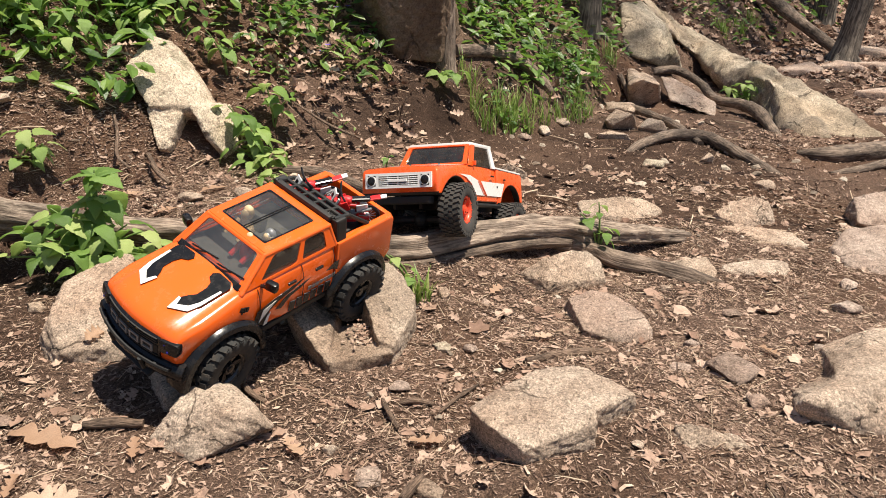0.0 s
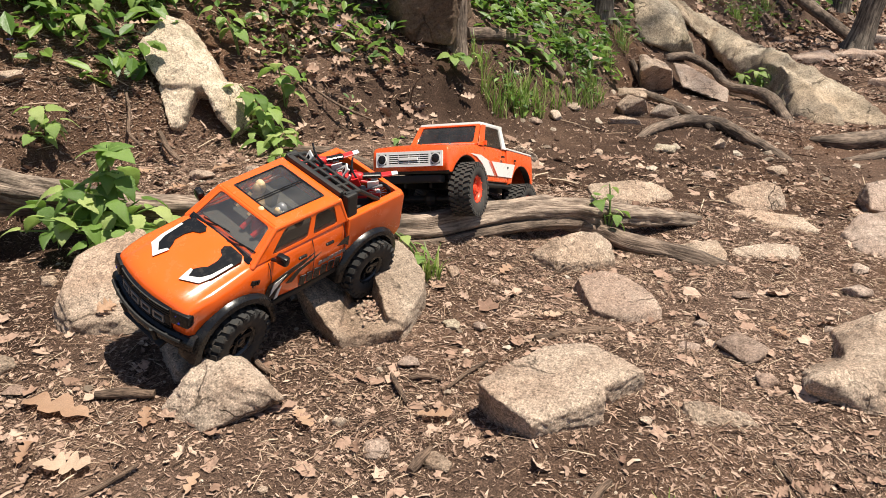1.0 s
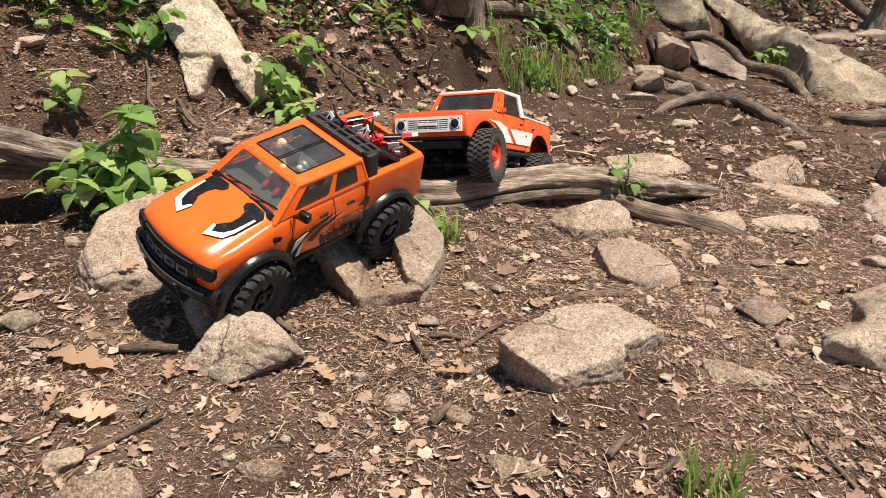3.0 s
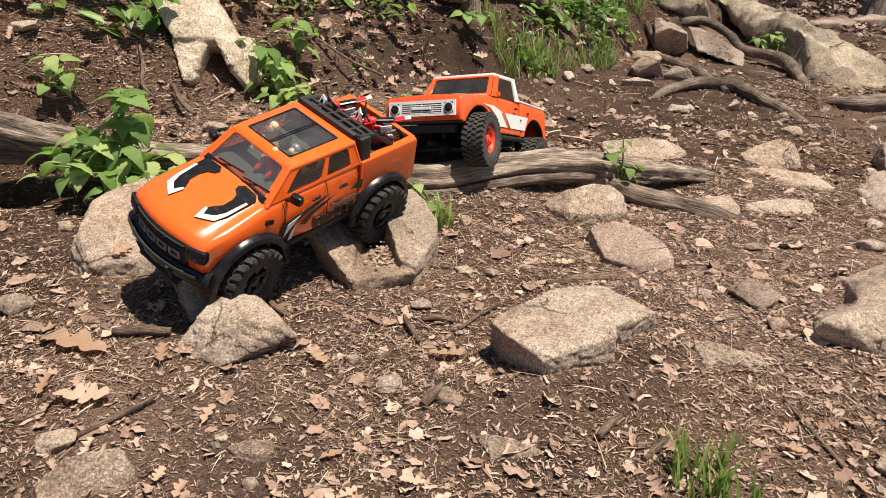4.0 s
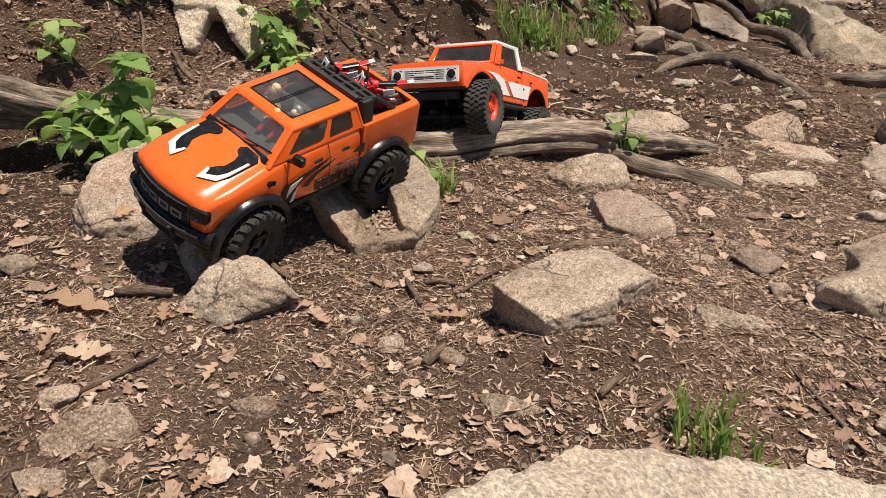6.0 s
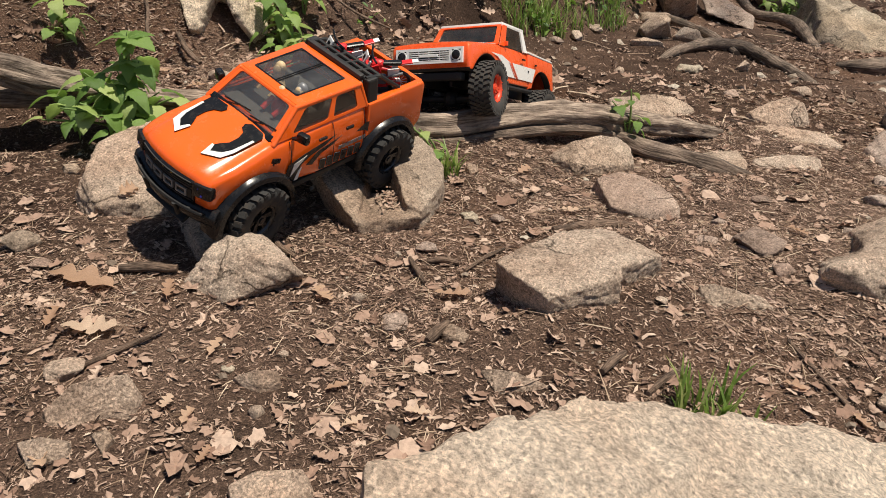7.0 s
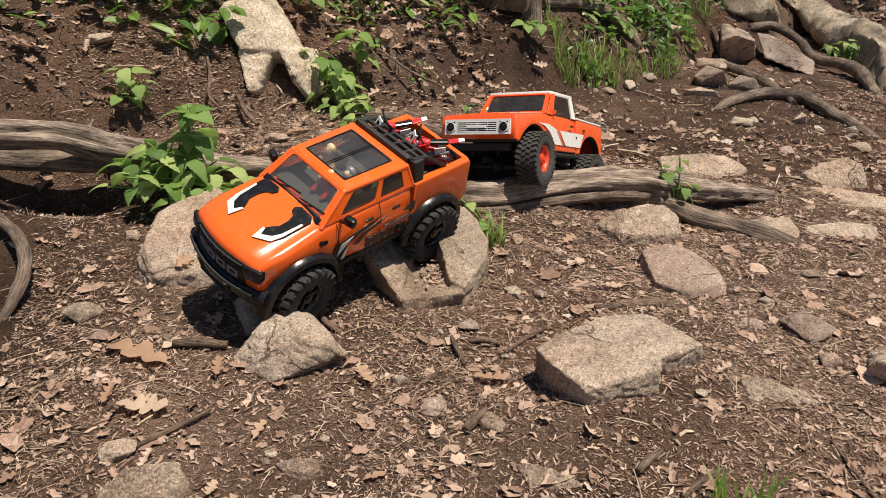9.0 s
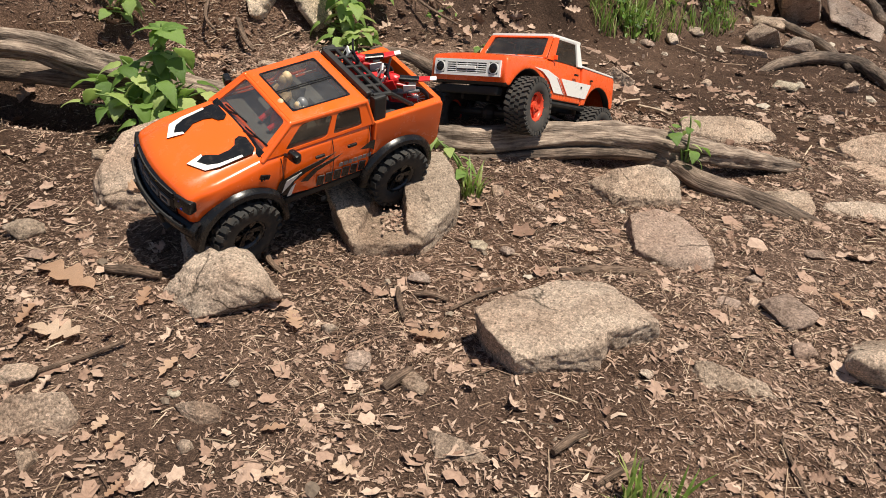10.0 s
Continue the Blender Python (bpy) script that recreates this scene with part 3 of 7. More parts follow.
rock("flat_rock", "low ledge of pale stone flush with the trail", (0.75, 1.79, -0.12), [[(-0.08, 0.003, 0.06), (0.009, 0.035, 0.065), (0.085, 0.037, 0.062), (0.071, 0.012, 0.052), (-0.059, -0.021, 0.052), (-0.12, -0.09, 0), (0.05, -0.07, 0), (0.1, 0.03, 0), (-0.07, 0.06, 0)]])
rock("rock", "leaning wedge of pale rock with a mossy edge", (-0.68, 1.98, 0.06), [
    [(-0.125, 0.19, 0.297), (-0.158, 0.083, 0.235), (-0.109, 0.033, 0.181), (-0.079, 0.011, 0.15), (-0.002, 0.03, 0.137), (0.016, 0.03, 0.153), (0.031, 0.05, 0.123), (-0.048, 0.1, 0.223), (-0.077, 0.22, 0.275), (0.022, 0.15, 0.174), (0.063, 0.1, 0.117), (-0.105, 0.33, 0.197), (-0.138, 0.223, 0.135), (-0.059, 0.151, 0.05), (-0.057, 0.36, 0.175), (0.083, 0.24, 0.017)],
    [(-0.089, 0.02, 0.142), (-0.043, -0.046, 0.057), (-0.021, -0.024, 0.047), (0.001, 0.02, 0.13), (-0.031, 0.03, 0.148), (-0.089, 0.11, 0.142), (-0.043, 0.044, 0.057), (-0.021, 0.066, 0.047), (0.001, 0.11, 0.13), (-0.031, 0.12, 0.148), (-0.05, 0.02, 0.01), (-0.03, 0.03, 0.005)],
    [(0.031, 0.05, 0.123), (0.047, 0.04, 0.063), (0.087, 0.05, 0.029), (0.077, 0.08, 0.088), (0.048, 0.12, 0.137), (0.016, 0.03, 0.153), (0.061, 0.11, 0.113), (0.077, 0.1, 0.053), (0.117, 0.11, 0.019), (0.107, 0.14, 0.078), (0.078, 0.18, 0.127), (0.046, 0.09, 0.143), (0.085, 0.08, -0.01)]], M_MOSSY, 95, 0.5, 2)
# top corners jut over the foot, shaped to keep the face in shade
rock("boulder", "dark shaded boulder resting in the bank", (-0.21, 2.93, 0.19), [[(-0.15, -0.07, 0.15), (0.01, -0.19, 0.02), (0.15, -0.13, 0), (0.16, -0.21, 0.41), (-0.12, -0.27, 0.41), (-0.17, -0.13, 0.31), (-0.14, 0.27, 0.11), (0.21, 0.17, 0.06), (0.11, 0.27, 0.41), (-0.09, 0.27, 0.41)]], M_SHADE_ROCK)
rock("rock", "tilted flat slab of pale stone leaning on the bank", (1.17, 4.15, -0.24), [[(-0.123, 0.15, 0.124), (-0.041, 0.21, 0.106), (0.104, -0.15, 0.064), (0.074, -0.27, 0.019), (-0.12, -0.13, 0.058), (-0.073, 0.3, 0.079), (0.141, 0, 0.017), (0.104, -0.13, -0.005), (-0.07, 0.05, 0.026)]], M_PINK, 70, 0.5, 4)
rock("rock_outcrop", "long grey sloping rock outcrop beside the trail", (1.6, 4.53, -0.35), [[(-0.031, 0.67, 0.145), (-0.016, 0.17, 0.085), (-0.109, -0.73, 0.133), (-0.117, -0.95, 0.145), (0.022, -1.08, 0.143), (0.048, 0.47, 0.214), (-0.068, -0.51, 0.293), (0, -0.81, 0.261), (0.052, -0.98, 0.208), (0.15, 0.67, 0), (0.4, -0.53, 0), (0.3, -1.03, 0), (-0.1, -1.03, 0)], [(0.029, 0.82, 0.221), (0.013, 0.27, 0.263), (0.007, -0.28, 0.306), (0.117, -0.53, 0.272), (0.21, -0.78, 0.212), (0.277, -1.03, 0.165), (0.298, -1.11, 0.144), (0.106, -1.03, 0.142), (0.096, -0.66, 0.207), (0.001, -0.33, 0.252), (0.2, 0.87, 0), (0.6, -0.33, 0), (0.5, -1.03, 0), (0.15, -1.05, 0)], [(-0.575, 0.52, 0.575), (-0.299, 0.67, 0.421), (0.013, 0.77, 0.236), (-0.045, 0.57, 0.157), (-0.213, 0.47, 0.241), (-0.305, 0.42, 0.313), (-0.467, 0.37, 0.429), (-0.548, 0.42, 0.484), (-0.45, 0.97, 0.35), (0.15, 1.07, 0), (-0.1, 1.47, 0.25), (0, 0.67, 0.05)], [(-0.165, 0.72, 0.322), (-0.018, 0.67, 0.256), (0.031, 0.17, 0.266), (-0.01, -0.18, 0.232), (-0.083, -0.03, 0.134), (-0.157, 0.27, 0.204), (-0.225, 0.47, 0.251), (0.15, 0.97, 0), (0, 0.07, 0), (0.4, 0.27, 0)]], M_GREY, 130, 0.75, 18)
rock("boulder", "grey lichened boulder set in the bank behind the slab", (1.08, 4.82, -0.25), [[(-0.208, -0.07, 0.449), (-0.073, 0.03, 0.458), (0.068, -0.07, 0.345), (0.126, -0.17, 0.196), (-0.028, -0.27, 0.285), (-0.102, -0.4, 0.195), (-0.215, -0.4, 0.22), (-0.13, 0.68, 0.15), (0.32, 0.58, 0.05), (0.27, 0.08, 0)]], M_GREY)
rock("rock", "squarish tan rock at the foot of the bank", (0.7, 3.43, -0.22), [[(-0.081, -0.088, 0.1), (-0.033, -0.049, 0.14), (0.027, -0.125, 0.14), (0.052, -0.04, 0.08), (-0.053, -0.111, 0.08), (-0.04, -0.03, 0), (0.1, 0.02, 0), (0.1, 0.22, 0.02), (-0.04, 0.17, 0.02)]])
rock("rock", "small flat rock with a shaded edge", (0.63, 3.18, -0.2), [[(-0.071, -0.064, 0.08), (-0.023, -0.039, 0.09), (0.052, -0.048, 0.08), (0.06, -0.004, 0.05), (-0.056, -0.018, 0.05), (-0.05, -0.03, 0), (0.09, -0.03, 0), (0.07, 0.12, 0), (-0.05, 0.12, 0)]])
rock("rock", "small tan rock beside a root", (0.84, 3.44, -0.24), [[(-0.077, -0.116, 0.1), (-0.034, -0.069, 0.13), (0.029, -0.076, 0.12), (0.029, -0.084, 0.08), (-0.04, -0.04, 0), (0.11, 0.01, 0), (0.06, 0.21, 0.02), (-0.04, 0.16, 0.02)]])
rock("stone", "pointed tan stone lying on the trail", (0.19, 2.38, -0.1), [[(-0.051, -0.07, 0.07), (-0.02, -0.053, 0.1), (0.039, -0.017, 0.06), (-0.002, -0.029, 0.05), (-0.05, -0.02, 0), (0.03, -0.02, 0), (0.06, 0.1, 0), (-0.03, 0.12, 0)]])
rock("stone", "small pale stone in the trail", (0.95, 2.94, -0.2), [[(-0.044, -0.074, 0.07), (-0.013, -0.038, 0.09), (0.002, -0.049, 0.08), (0.005, -0.039, 0.05), (-0.02, 0, 0), (0.03, 0.01, 0), (0.03, 0.11, 0), (-0.01, 0.11, 0)]])
rock("rock", "brown rock ledge in the bank", (0.91, 4.06, -0.25), [[(-0.125, -0.276, 0.19), (-0.089, -0.308, 0.23), (0.052, -0.149, 0.17), (0.073, -0.057, 0.1), (-0.076, -0.172, 0.12), (-0.06, -0.06, 0), (0.14, 0.14, 0), (0.14, 0.44, 0.1), (-0.01, 0.44, 0.15)]])
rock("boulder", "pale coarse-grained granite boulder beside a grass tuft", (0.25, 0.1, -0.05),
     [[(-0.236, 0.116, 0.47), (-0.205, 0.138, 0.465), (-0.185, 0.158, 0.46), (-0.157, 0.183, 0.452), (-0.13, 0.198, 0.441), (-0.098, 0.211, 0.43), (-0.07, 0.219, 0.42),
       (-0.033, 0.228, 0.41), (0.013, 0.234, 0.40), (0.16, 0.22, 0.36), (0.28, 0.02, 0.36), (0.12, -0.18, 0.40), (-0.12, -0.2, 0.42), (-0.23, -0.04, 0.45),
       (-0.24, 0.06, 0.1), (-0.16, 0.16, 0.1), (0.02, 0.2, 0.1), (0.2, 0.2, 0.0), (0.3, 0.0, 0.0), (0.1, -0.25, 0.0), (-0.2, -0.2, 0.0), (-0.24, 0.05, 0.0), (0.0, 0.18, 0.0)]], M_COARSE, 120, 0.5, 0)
SLABS = ((2.22, 5.35, 0.17), (2.55, 5.5, 0.14), (2.8, 5.62, 0.16), (3.05, 6.15, 0.2), (2.42, 4.72, 0.15), (2.2, 4.1, 0.11), (2.75, 5.05, 0.11))
pick = random.Random(17)
for x, y, s in SLABS:
    turn, corners = pick.uniform(0, 6.28), []
    for k in range(6):
        a, q = turn + k * 1.047 + pick.uniform(-0.3, 0.3), s * pick.uniform(0.75, 1.2)
        corners += [(q * math.cos(a), 0.75 * q * math.sin(a), 0.06 + pick.uniform(-0.02, 0.03)), (1.08 * q * math.cos(a), 0.82 * q * math.sin(a), 0.0)]
    rock("flat_rock", "pale flat stone stepping up the far trail", (x, y, height(x, y) - 0.035), [corners], M_PINK, 40, 0.6, 8)

# ---- the fallen log, roots and sticks ----
limb("fallen_log", "weathered barkless grey-brown log lying across the slope", "log",
     [(-1.3, 1.29, 0.185), (-1.14, 1.33, 0.175), (-1.01, 1.373, 0.17), (-0.924, 1.421, 0.155), (-0.84, 1.475, 0.115), (-0.7, 1.53, 0.075), (-0.573, 1.542, 0.065), (-0.474, 1.551, 0.062), (-0.393, 1.559, 0.058),
      (-0.295, 1.551, 0.055), (-0.199, 1.544, 0.052), (-0.105, 1.543, 0.05), (-0.035, 1.561, 0.05), (0.083, 1.655, 0.045), (0.212, 1.736, 0.033), (0.35, 1.789, 0.01), (0.47, 1.851, -0.018), (0.637, 2.003, -0.08)],
     [0.027, 0.027, 0.027, 0.027, 0.028, 0.029, 0.03, 0.029, 0.029, 0.029, 0.028, 0.027, 0.028, 0.03, 0.029, 0.027, 0.023, 0.014], M_LOG, segs=40, per=14, knobs=0.3, flute=0.13)
limb("fallen_branch", "dark branch lying under the raised end of the log", "branch",
     [(-1.3, 1.34, 0.1), (-1.12, 1.41, 0.09), (-0.95, 1.47, 0.078), (-0.8, 1.53, 0.06), (-0.65, 1.56, 0.04)], [0.022, 0.022, 0.022, 0.02, 0.018], M_ROOT, seed=4)
limb("fallen_branch", "split lower strand of the weathered log", "branch",
     [(-0.14, 1.515, 0.03), (-0.03, 1.53, 0.026), (0.09, 1.625, 0.02), (0.21, 1.71, 0.008), (0.33, 1.765, -0.01), (0.42, 1.81, -0.04)], [0.006, 0.011, 0.012, 0.012, 0.011, 0.006], M_ROOT, segs=20, seed=9, flute=0.1)
limb("root", "grey weathered root running out from under the log", "root",
     [(0.258, 1.75, -0.01), (0.345, 1.751, -0.02), (0.4, 1.72, -0.03), (0.492, 1.721, -0.045), (0.565, 1.702, -0.055), (0.68, 1.735, -0.095)], [0.012, 0.017, 0.021, 0.021, 0.021, 0.012], M_ROOT, segs=24, flute=0.12, seed=1)
ROOTS = (
    ("brown root snaking over the terrace soil", [(-0.43, 2.02, 0.045), (-0.34, 2.0, 0.052), (-0.238, 1.913, 0.057), (-0.144, 1.832, 0.054), (-0.051, 1.758, 0.035), (-0.01, 1.72, 0.0)], [0.012, 0.015, 0.015, 0.013, 0.011, 0.007]),
    ("short brown root beside the terrace root", [(-0.16, 1.87, 0.035), (-0.066, 1.885, 0.039), (0.023, 1.948, 0.016), (0.09, 2.0, -0.03)], [0.011, 0.014, 0.014, 0.009]),
    ("thick mossy root arching down the bank", [(-0.02, 3.02, 0.2), (0.1, 3.19, 0.17), (0.208, 3.32, 0.13), (0.308, 3.36, 0.06), (0.386, 3.37, -0.02)], [0.022, 0.026, 0.028, 0.027, 0.018]),
    ("gnarled root curling round the tilted slab", [(1.04, 4.48, -0.13), (1.2, 4.62, -0.14), (1.3, 4.45, -0.17), (1.31, 4.14, -0.19), (1.4, 4.0, -0.18), (1.43, 3.8, -0.18), (1.4, 3.35, -0.22)], [0.02, 0.024, 0.022, 0.025, 0.03, 0.03, 0.016]),
    ("thin root standing out of the bank", [(0.8, 4.1, -0.08), (0.83, 4.02, -0.14), (0.86, 3.93, -0.22)], [0.012, 0.014, 0.013]),
    ("thick grey root at the edge of the trail", [(1.37, 3.16, -0.18), (1.47, 3.09, -0.155), (1.76, 3.2, -0.155), (2.1, 3.3, -0.17)], [0.02, 0.035, 0.04, 0.035]),
    ("low grey root at the edge of the trail", [(1.38, 2.88, -0.17), (1.53, 2.93, -0.155), (1.66, 3.0, -0.15), (1.9, 3.05, -0.16)], [0.012, 0.017, 0.02, 0.02]),
    ("brown root crossing the trail soil", [(0.62, 2.93, -0.16), (0.72, 3.04, -0.13), (0.877, 3.22, -0.14), (1.02, 3.25, -0.15), (1.087, 3.0, -0.145), (1.16, 2.86, -0.165), (1.22, 2.8, -0.2)], [0.009, 0.018, 0.024, 0.027, 0.024, 0.019, 0.01]),
    ("root branching back towards the bank", [(0.76, 3.8, -0.16), (0.83, 3.65, -0.15), (0.929, 3.46, -0.155), (0.99, 3.2, -0.165)], [0.016, 0.019, 0.02, 0.014]),
    ("bare curved root on the near slope", [(-1.03, 1.32, 0.03), (-0.985, 1.276, 0.035), (-0.895, 1.21, 0.035), (-0.818, 1.12, 0.035), (-0.785, 1.045, 0.024), (-0.785, 0.985, -0.008)], [0.009, 0.011, 0.012, 0.012, 0.011, 0.006]),
)
for i, (words, line, radii) in enumerate(ROOTS):
    limb("root", words, "root", line, radii, M_ROOT, seed=10 + i, knobs=0.22)

# ---- model trucks ----
M_ORANGE = plain("orange_paint", (0.84, 0.118, 0.009), 0.22, 0.0, 0.12, 34, 0.8)
M_AMBER = plain("amber_lamp", (0.8, 0.38, 0.05), 0.2)
M_REDORANGE = plain("red_orange_paint", (0.84, 0.10, 0.014), 0.28, 0.0, 0.10, 40, 0.6)
M_WHITE = plain("white_paint", (0.78, 0.76, 0.72), 0.3, 0.0, 0.12, 40, 0.5)
M_BLACK = plain("black_plastic", (0.009, 0.009, 0.010), 0.24, 0.0, 0.10, 60, 0.0, 0.35)
M_RIM_BLACK = plain("black_chrome_rim", (0.05, 0.05, 0.052), 0.22, 0.7, 0.1)
M_MATT = plain("black_chassis", (0.010, 0.0095, 0.009), 0.6, 0.0, 0.15, 50)
M_RUBBER = plain("tyre_rubber", (0.022, 0.021, 0.020), 0.85, 0.0, 0.38, 70)
M_DUSTY = plain("dusty_rubber", (0.045, 0.041, 0.037), 0.9, 0.0, 0.4, 70)
M_RIM_RED = plain("red_rim", (0.72, 0.075, 0.03), 0.4, 0.1, 0.15)
M_SILVER = plain("silver_trim", (0.76, 0.75, 0.72), 0.35, 0.0, 0.1)
M_GREYTRIM = plain("grey_trim", (0.22, 0.22, 0.22), 0.4, 0.3, 0.1)
M_STRIPE = plain("stripe_red", (0.65, 0.12, 0.06), 0.4)
M_RED = plain("toy_red", (0.62, 0.02, 0.022), 0.35)
M_BLUE = plain("lamp_blue", (0.03, 0.035, 0.35), 0.2)
M_SKIN = plain("doll_plastic", (0.58, 0.42, 0.24), 0.5)
M_INSIDE = plain("grey_interior", (0.1, 0.1, 0.1), 0.7)
M_GLASS = glass_material("window_film", (0.86, 0.85, 0.82), 0.1, 0.035)
M_DARKGLASS = glass_material("dark_window_film", (0.55, 0.53, 0.5), 0.07, 0.03)


def block(bm, centre, size, turn=(0, 0, 0), bevel=0.0):
    """Adds a box with softened edges to a bmesh."""
    m = pose(*centre, *turn) @ Matrix.Diagonal((*size, 1))
    got = bmesh.ops.create_cube(bm, size=1.0, matrix=m)
    if bevel:
        edges = list({e for v in got["verts"] for e in v.link_edges})
        bmesh.ops.bevel(bm, geom=edges, offset=bevel, segments=2, affect="EDGES", profile=0.6)
    return bm


def rod(bm, a, b, r, segs=8, r2=None):
    a, b = Vector(a), Vector(b)
    m = Matrix.Translation((a + b) / 2) @ (b - a).to_track_quat("Z", "Y").to_matrix().to_4x4()
    bmesh.ops.create_cone(bm, cap_ends=True, segments=segs, radius1=r, radius2=r if r2 is None else r2, depth=(b - a).length, matrix=m)
    return bm


def ball(bm, centre, size, turn=(0, 0, 0), segs=10):
    m = pose(*centre, *turn) @ Matrix.Diagonal((*size, 1))
    bmesh.ops.create_uvsphere(bm, u_segments=segs, v_segments=max(6, segs // 2 + 2), radius=0.5, matrix=m)
    return bm


def sweep(bm, section, stations):
    """A bar of one section (x, z points) carried along stations (x, y, turn in radians)."""
    rings = [[bm.verts.new((sx + px * math.cos(a), y + px * math.sin(a), pz)) for px, pz in section] for sx, y, a in stations]
    n = len(section)
    for p, q in zip(rings, rings[1:]):
        for j in range(n):
            bm.faces.new((p[j], p[(j + 1) % n], q[(j + 1) % n], q[j]))
    bm.faces.new(list(reversed(rings[0])))
    bm.faces.new(rings[-1])
    bmesh.ops.recalc_face_normals(bm, faces=bm.faces)
    return bm


def arc(cx, cz, r, a0, a1, n):
    return [(cx + r * math.cos(radians(a0 + (a1 - a0) * i / n)), cz + r * math.sin(radians(a0 + (a1 - a0) * i / n))) for i in range(n + 1)]


def slice_body(profile, stations, shape, arch=None, bevel=0.0):
    """A body from its side view: the profile carried across the stations, then shaped; faces turned down take the dark slot."""
    bm = bmesh.new()
    rings = [[bm.verts.new((x, y, z)) for x, z in profile] for y in stations]
    n = len(profile)
    for a, b in zip(rings, rings[1:]):
        for i in range(n):
            bm.faces.new((a[i], a[(i + 1) % n], b[(i + 1) % n], b[i]))
    caps = [bm.faces.new(rings[0]), bm.faces.new(list(reversed(rings[-1])))]
    bmesh.ops.recalc_face_normals(bm, faces=bm.faces)
    if bevel:
        bmesh.ops.bevel(bm, geom=list({e for c in caps for e in c.edges}), offset=bevel, segments=3, affect="EDGES", profile=0.55)
    bmesh.ops.triangulate(bm, faces=[f for f in bm.faces if len(f.verts) > 4])
    for f in bm.faces:
        if f.normal.z < -0.35 or (arch and any(math.hypot(f.calc_center_median().x - ax, f.calc_center_median().z - az) < ar for ax, az, ar in arch) and abs(f.normal.y) < 0.4):
            f.material_index = 1
    for v in bm.verts:
        v.co = shape(v.co)
    return bm


def sheet(corners, us, vs, holes, thick):
    """A plate between four corners (a, b along u; d, c above), cut into cells, with open cells, of some thickness."""
    a, b, c, d = (Vector(p) for p in corners)
    n = (b - a).cross(d - a).normalized() * thick
    bm = bmesh.new()

    def at(u, v, k):
        return (a * (1 - u) + b * u) * (1 - v) + (d * (1 - u) + c * u) * v + n * k

    grid = {(i, j, k): bm.verts.new(at(u, v, k)) for i, u in enumerate(us) for j, v in enumerate(vs) for k in (0, 1)}
    solid = {(i, j) for i in range(len(us) - 1) for j in range(len(vs) - 1)} - set(holes)
    for i, j in solid:
        for k, order in ((1, (0, 1, 2, 3)), (0, (3, 2, 1, 0))):
            q = [grid[i, j, k], grid[i + 1, j, k], grid[i + 1, j + 1, k], grid[i, j + 1, k]]
            bm.faces.new([q[o] for o in order])
        for di, dj, e in ((0, -1, ((0, 0), (1, 0))), (1, 0, ((1, 0), (1, 1))), (0, 1, ((1, 1), (0, 1))), (-1, 0, ((0, 1), (0, 0)))):
            if (i + di, j + dj) not in solid:
                p, q = e
                bm.faces.new((grid[i + p[0], j + p[1], 0], grid[i + q[0], j + q[1], 0], grid[i + q[0], j + q[1], 1], grid[i + p[0], j + p[1], 1]))
    for v in [v for v in bm.verts if not v.link_faces]:
        bm.verts.remove(v)
    bmesh.ops.recalc_face_normals(bm, faces=bm.faces)
    return bm


def pane(corners, u0, u1, v0, v1, thick=0.0012):
    a, b, c, d = (Vector(p) for p in corners)

    def at(u, v):
        return (a * (1 - u) + b * u) * (1 - v) + (d * (1 - u) + c * u) * v

    return sheet((at(u0, v0), at(u1, v0), at(u1, v1), at(u0, v1)), (0, 1), (0, 1), (), thick)


def decal(outline, lift, thick=0.0007):
    """A thin plate with the given outline; lift(x, y) gives its place."""
    bm = bmesh.new()
    low = [bm.verts.new(lift(*p)) for p in outline]
    top = bm.faces.new(low)
    got = bmesh.ops.extrude_face_region(bm, geom=[top])
    n = top.normal.copy() if top.normal.length else Vector((0, 0, 1))
    top.normal_update()
    n = top.normal
    for v in got["geom"]:
        if isinstance(v, bmesh.types.BMVert):
            v.co += n * thick
    bmesh.ops.recalc_face_normals(bm, faces=bm.faces)
    return bm


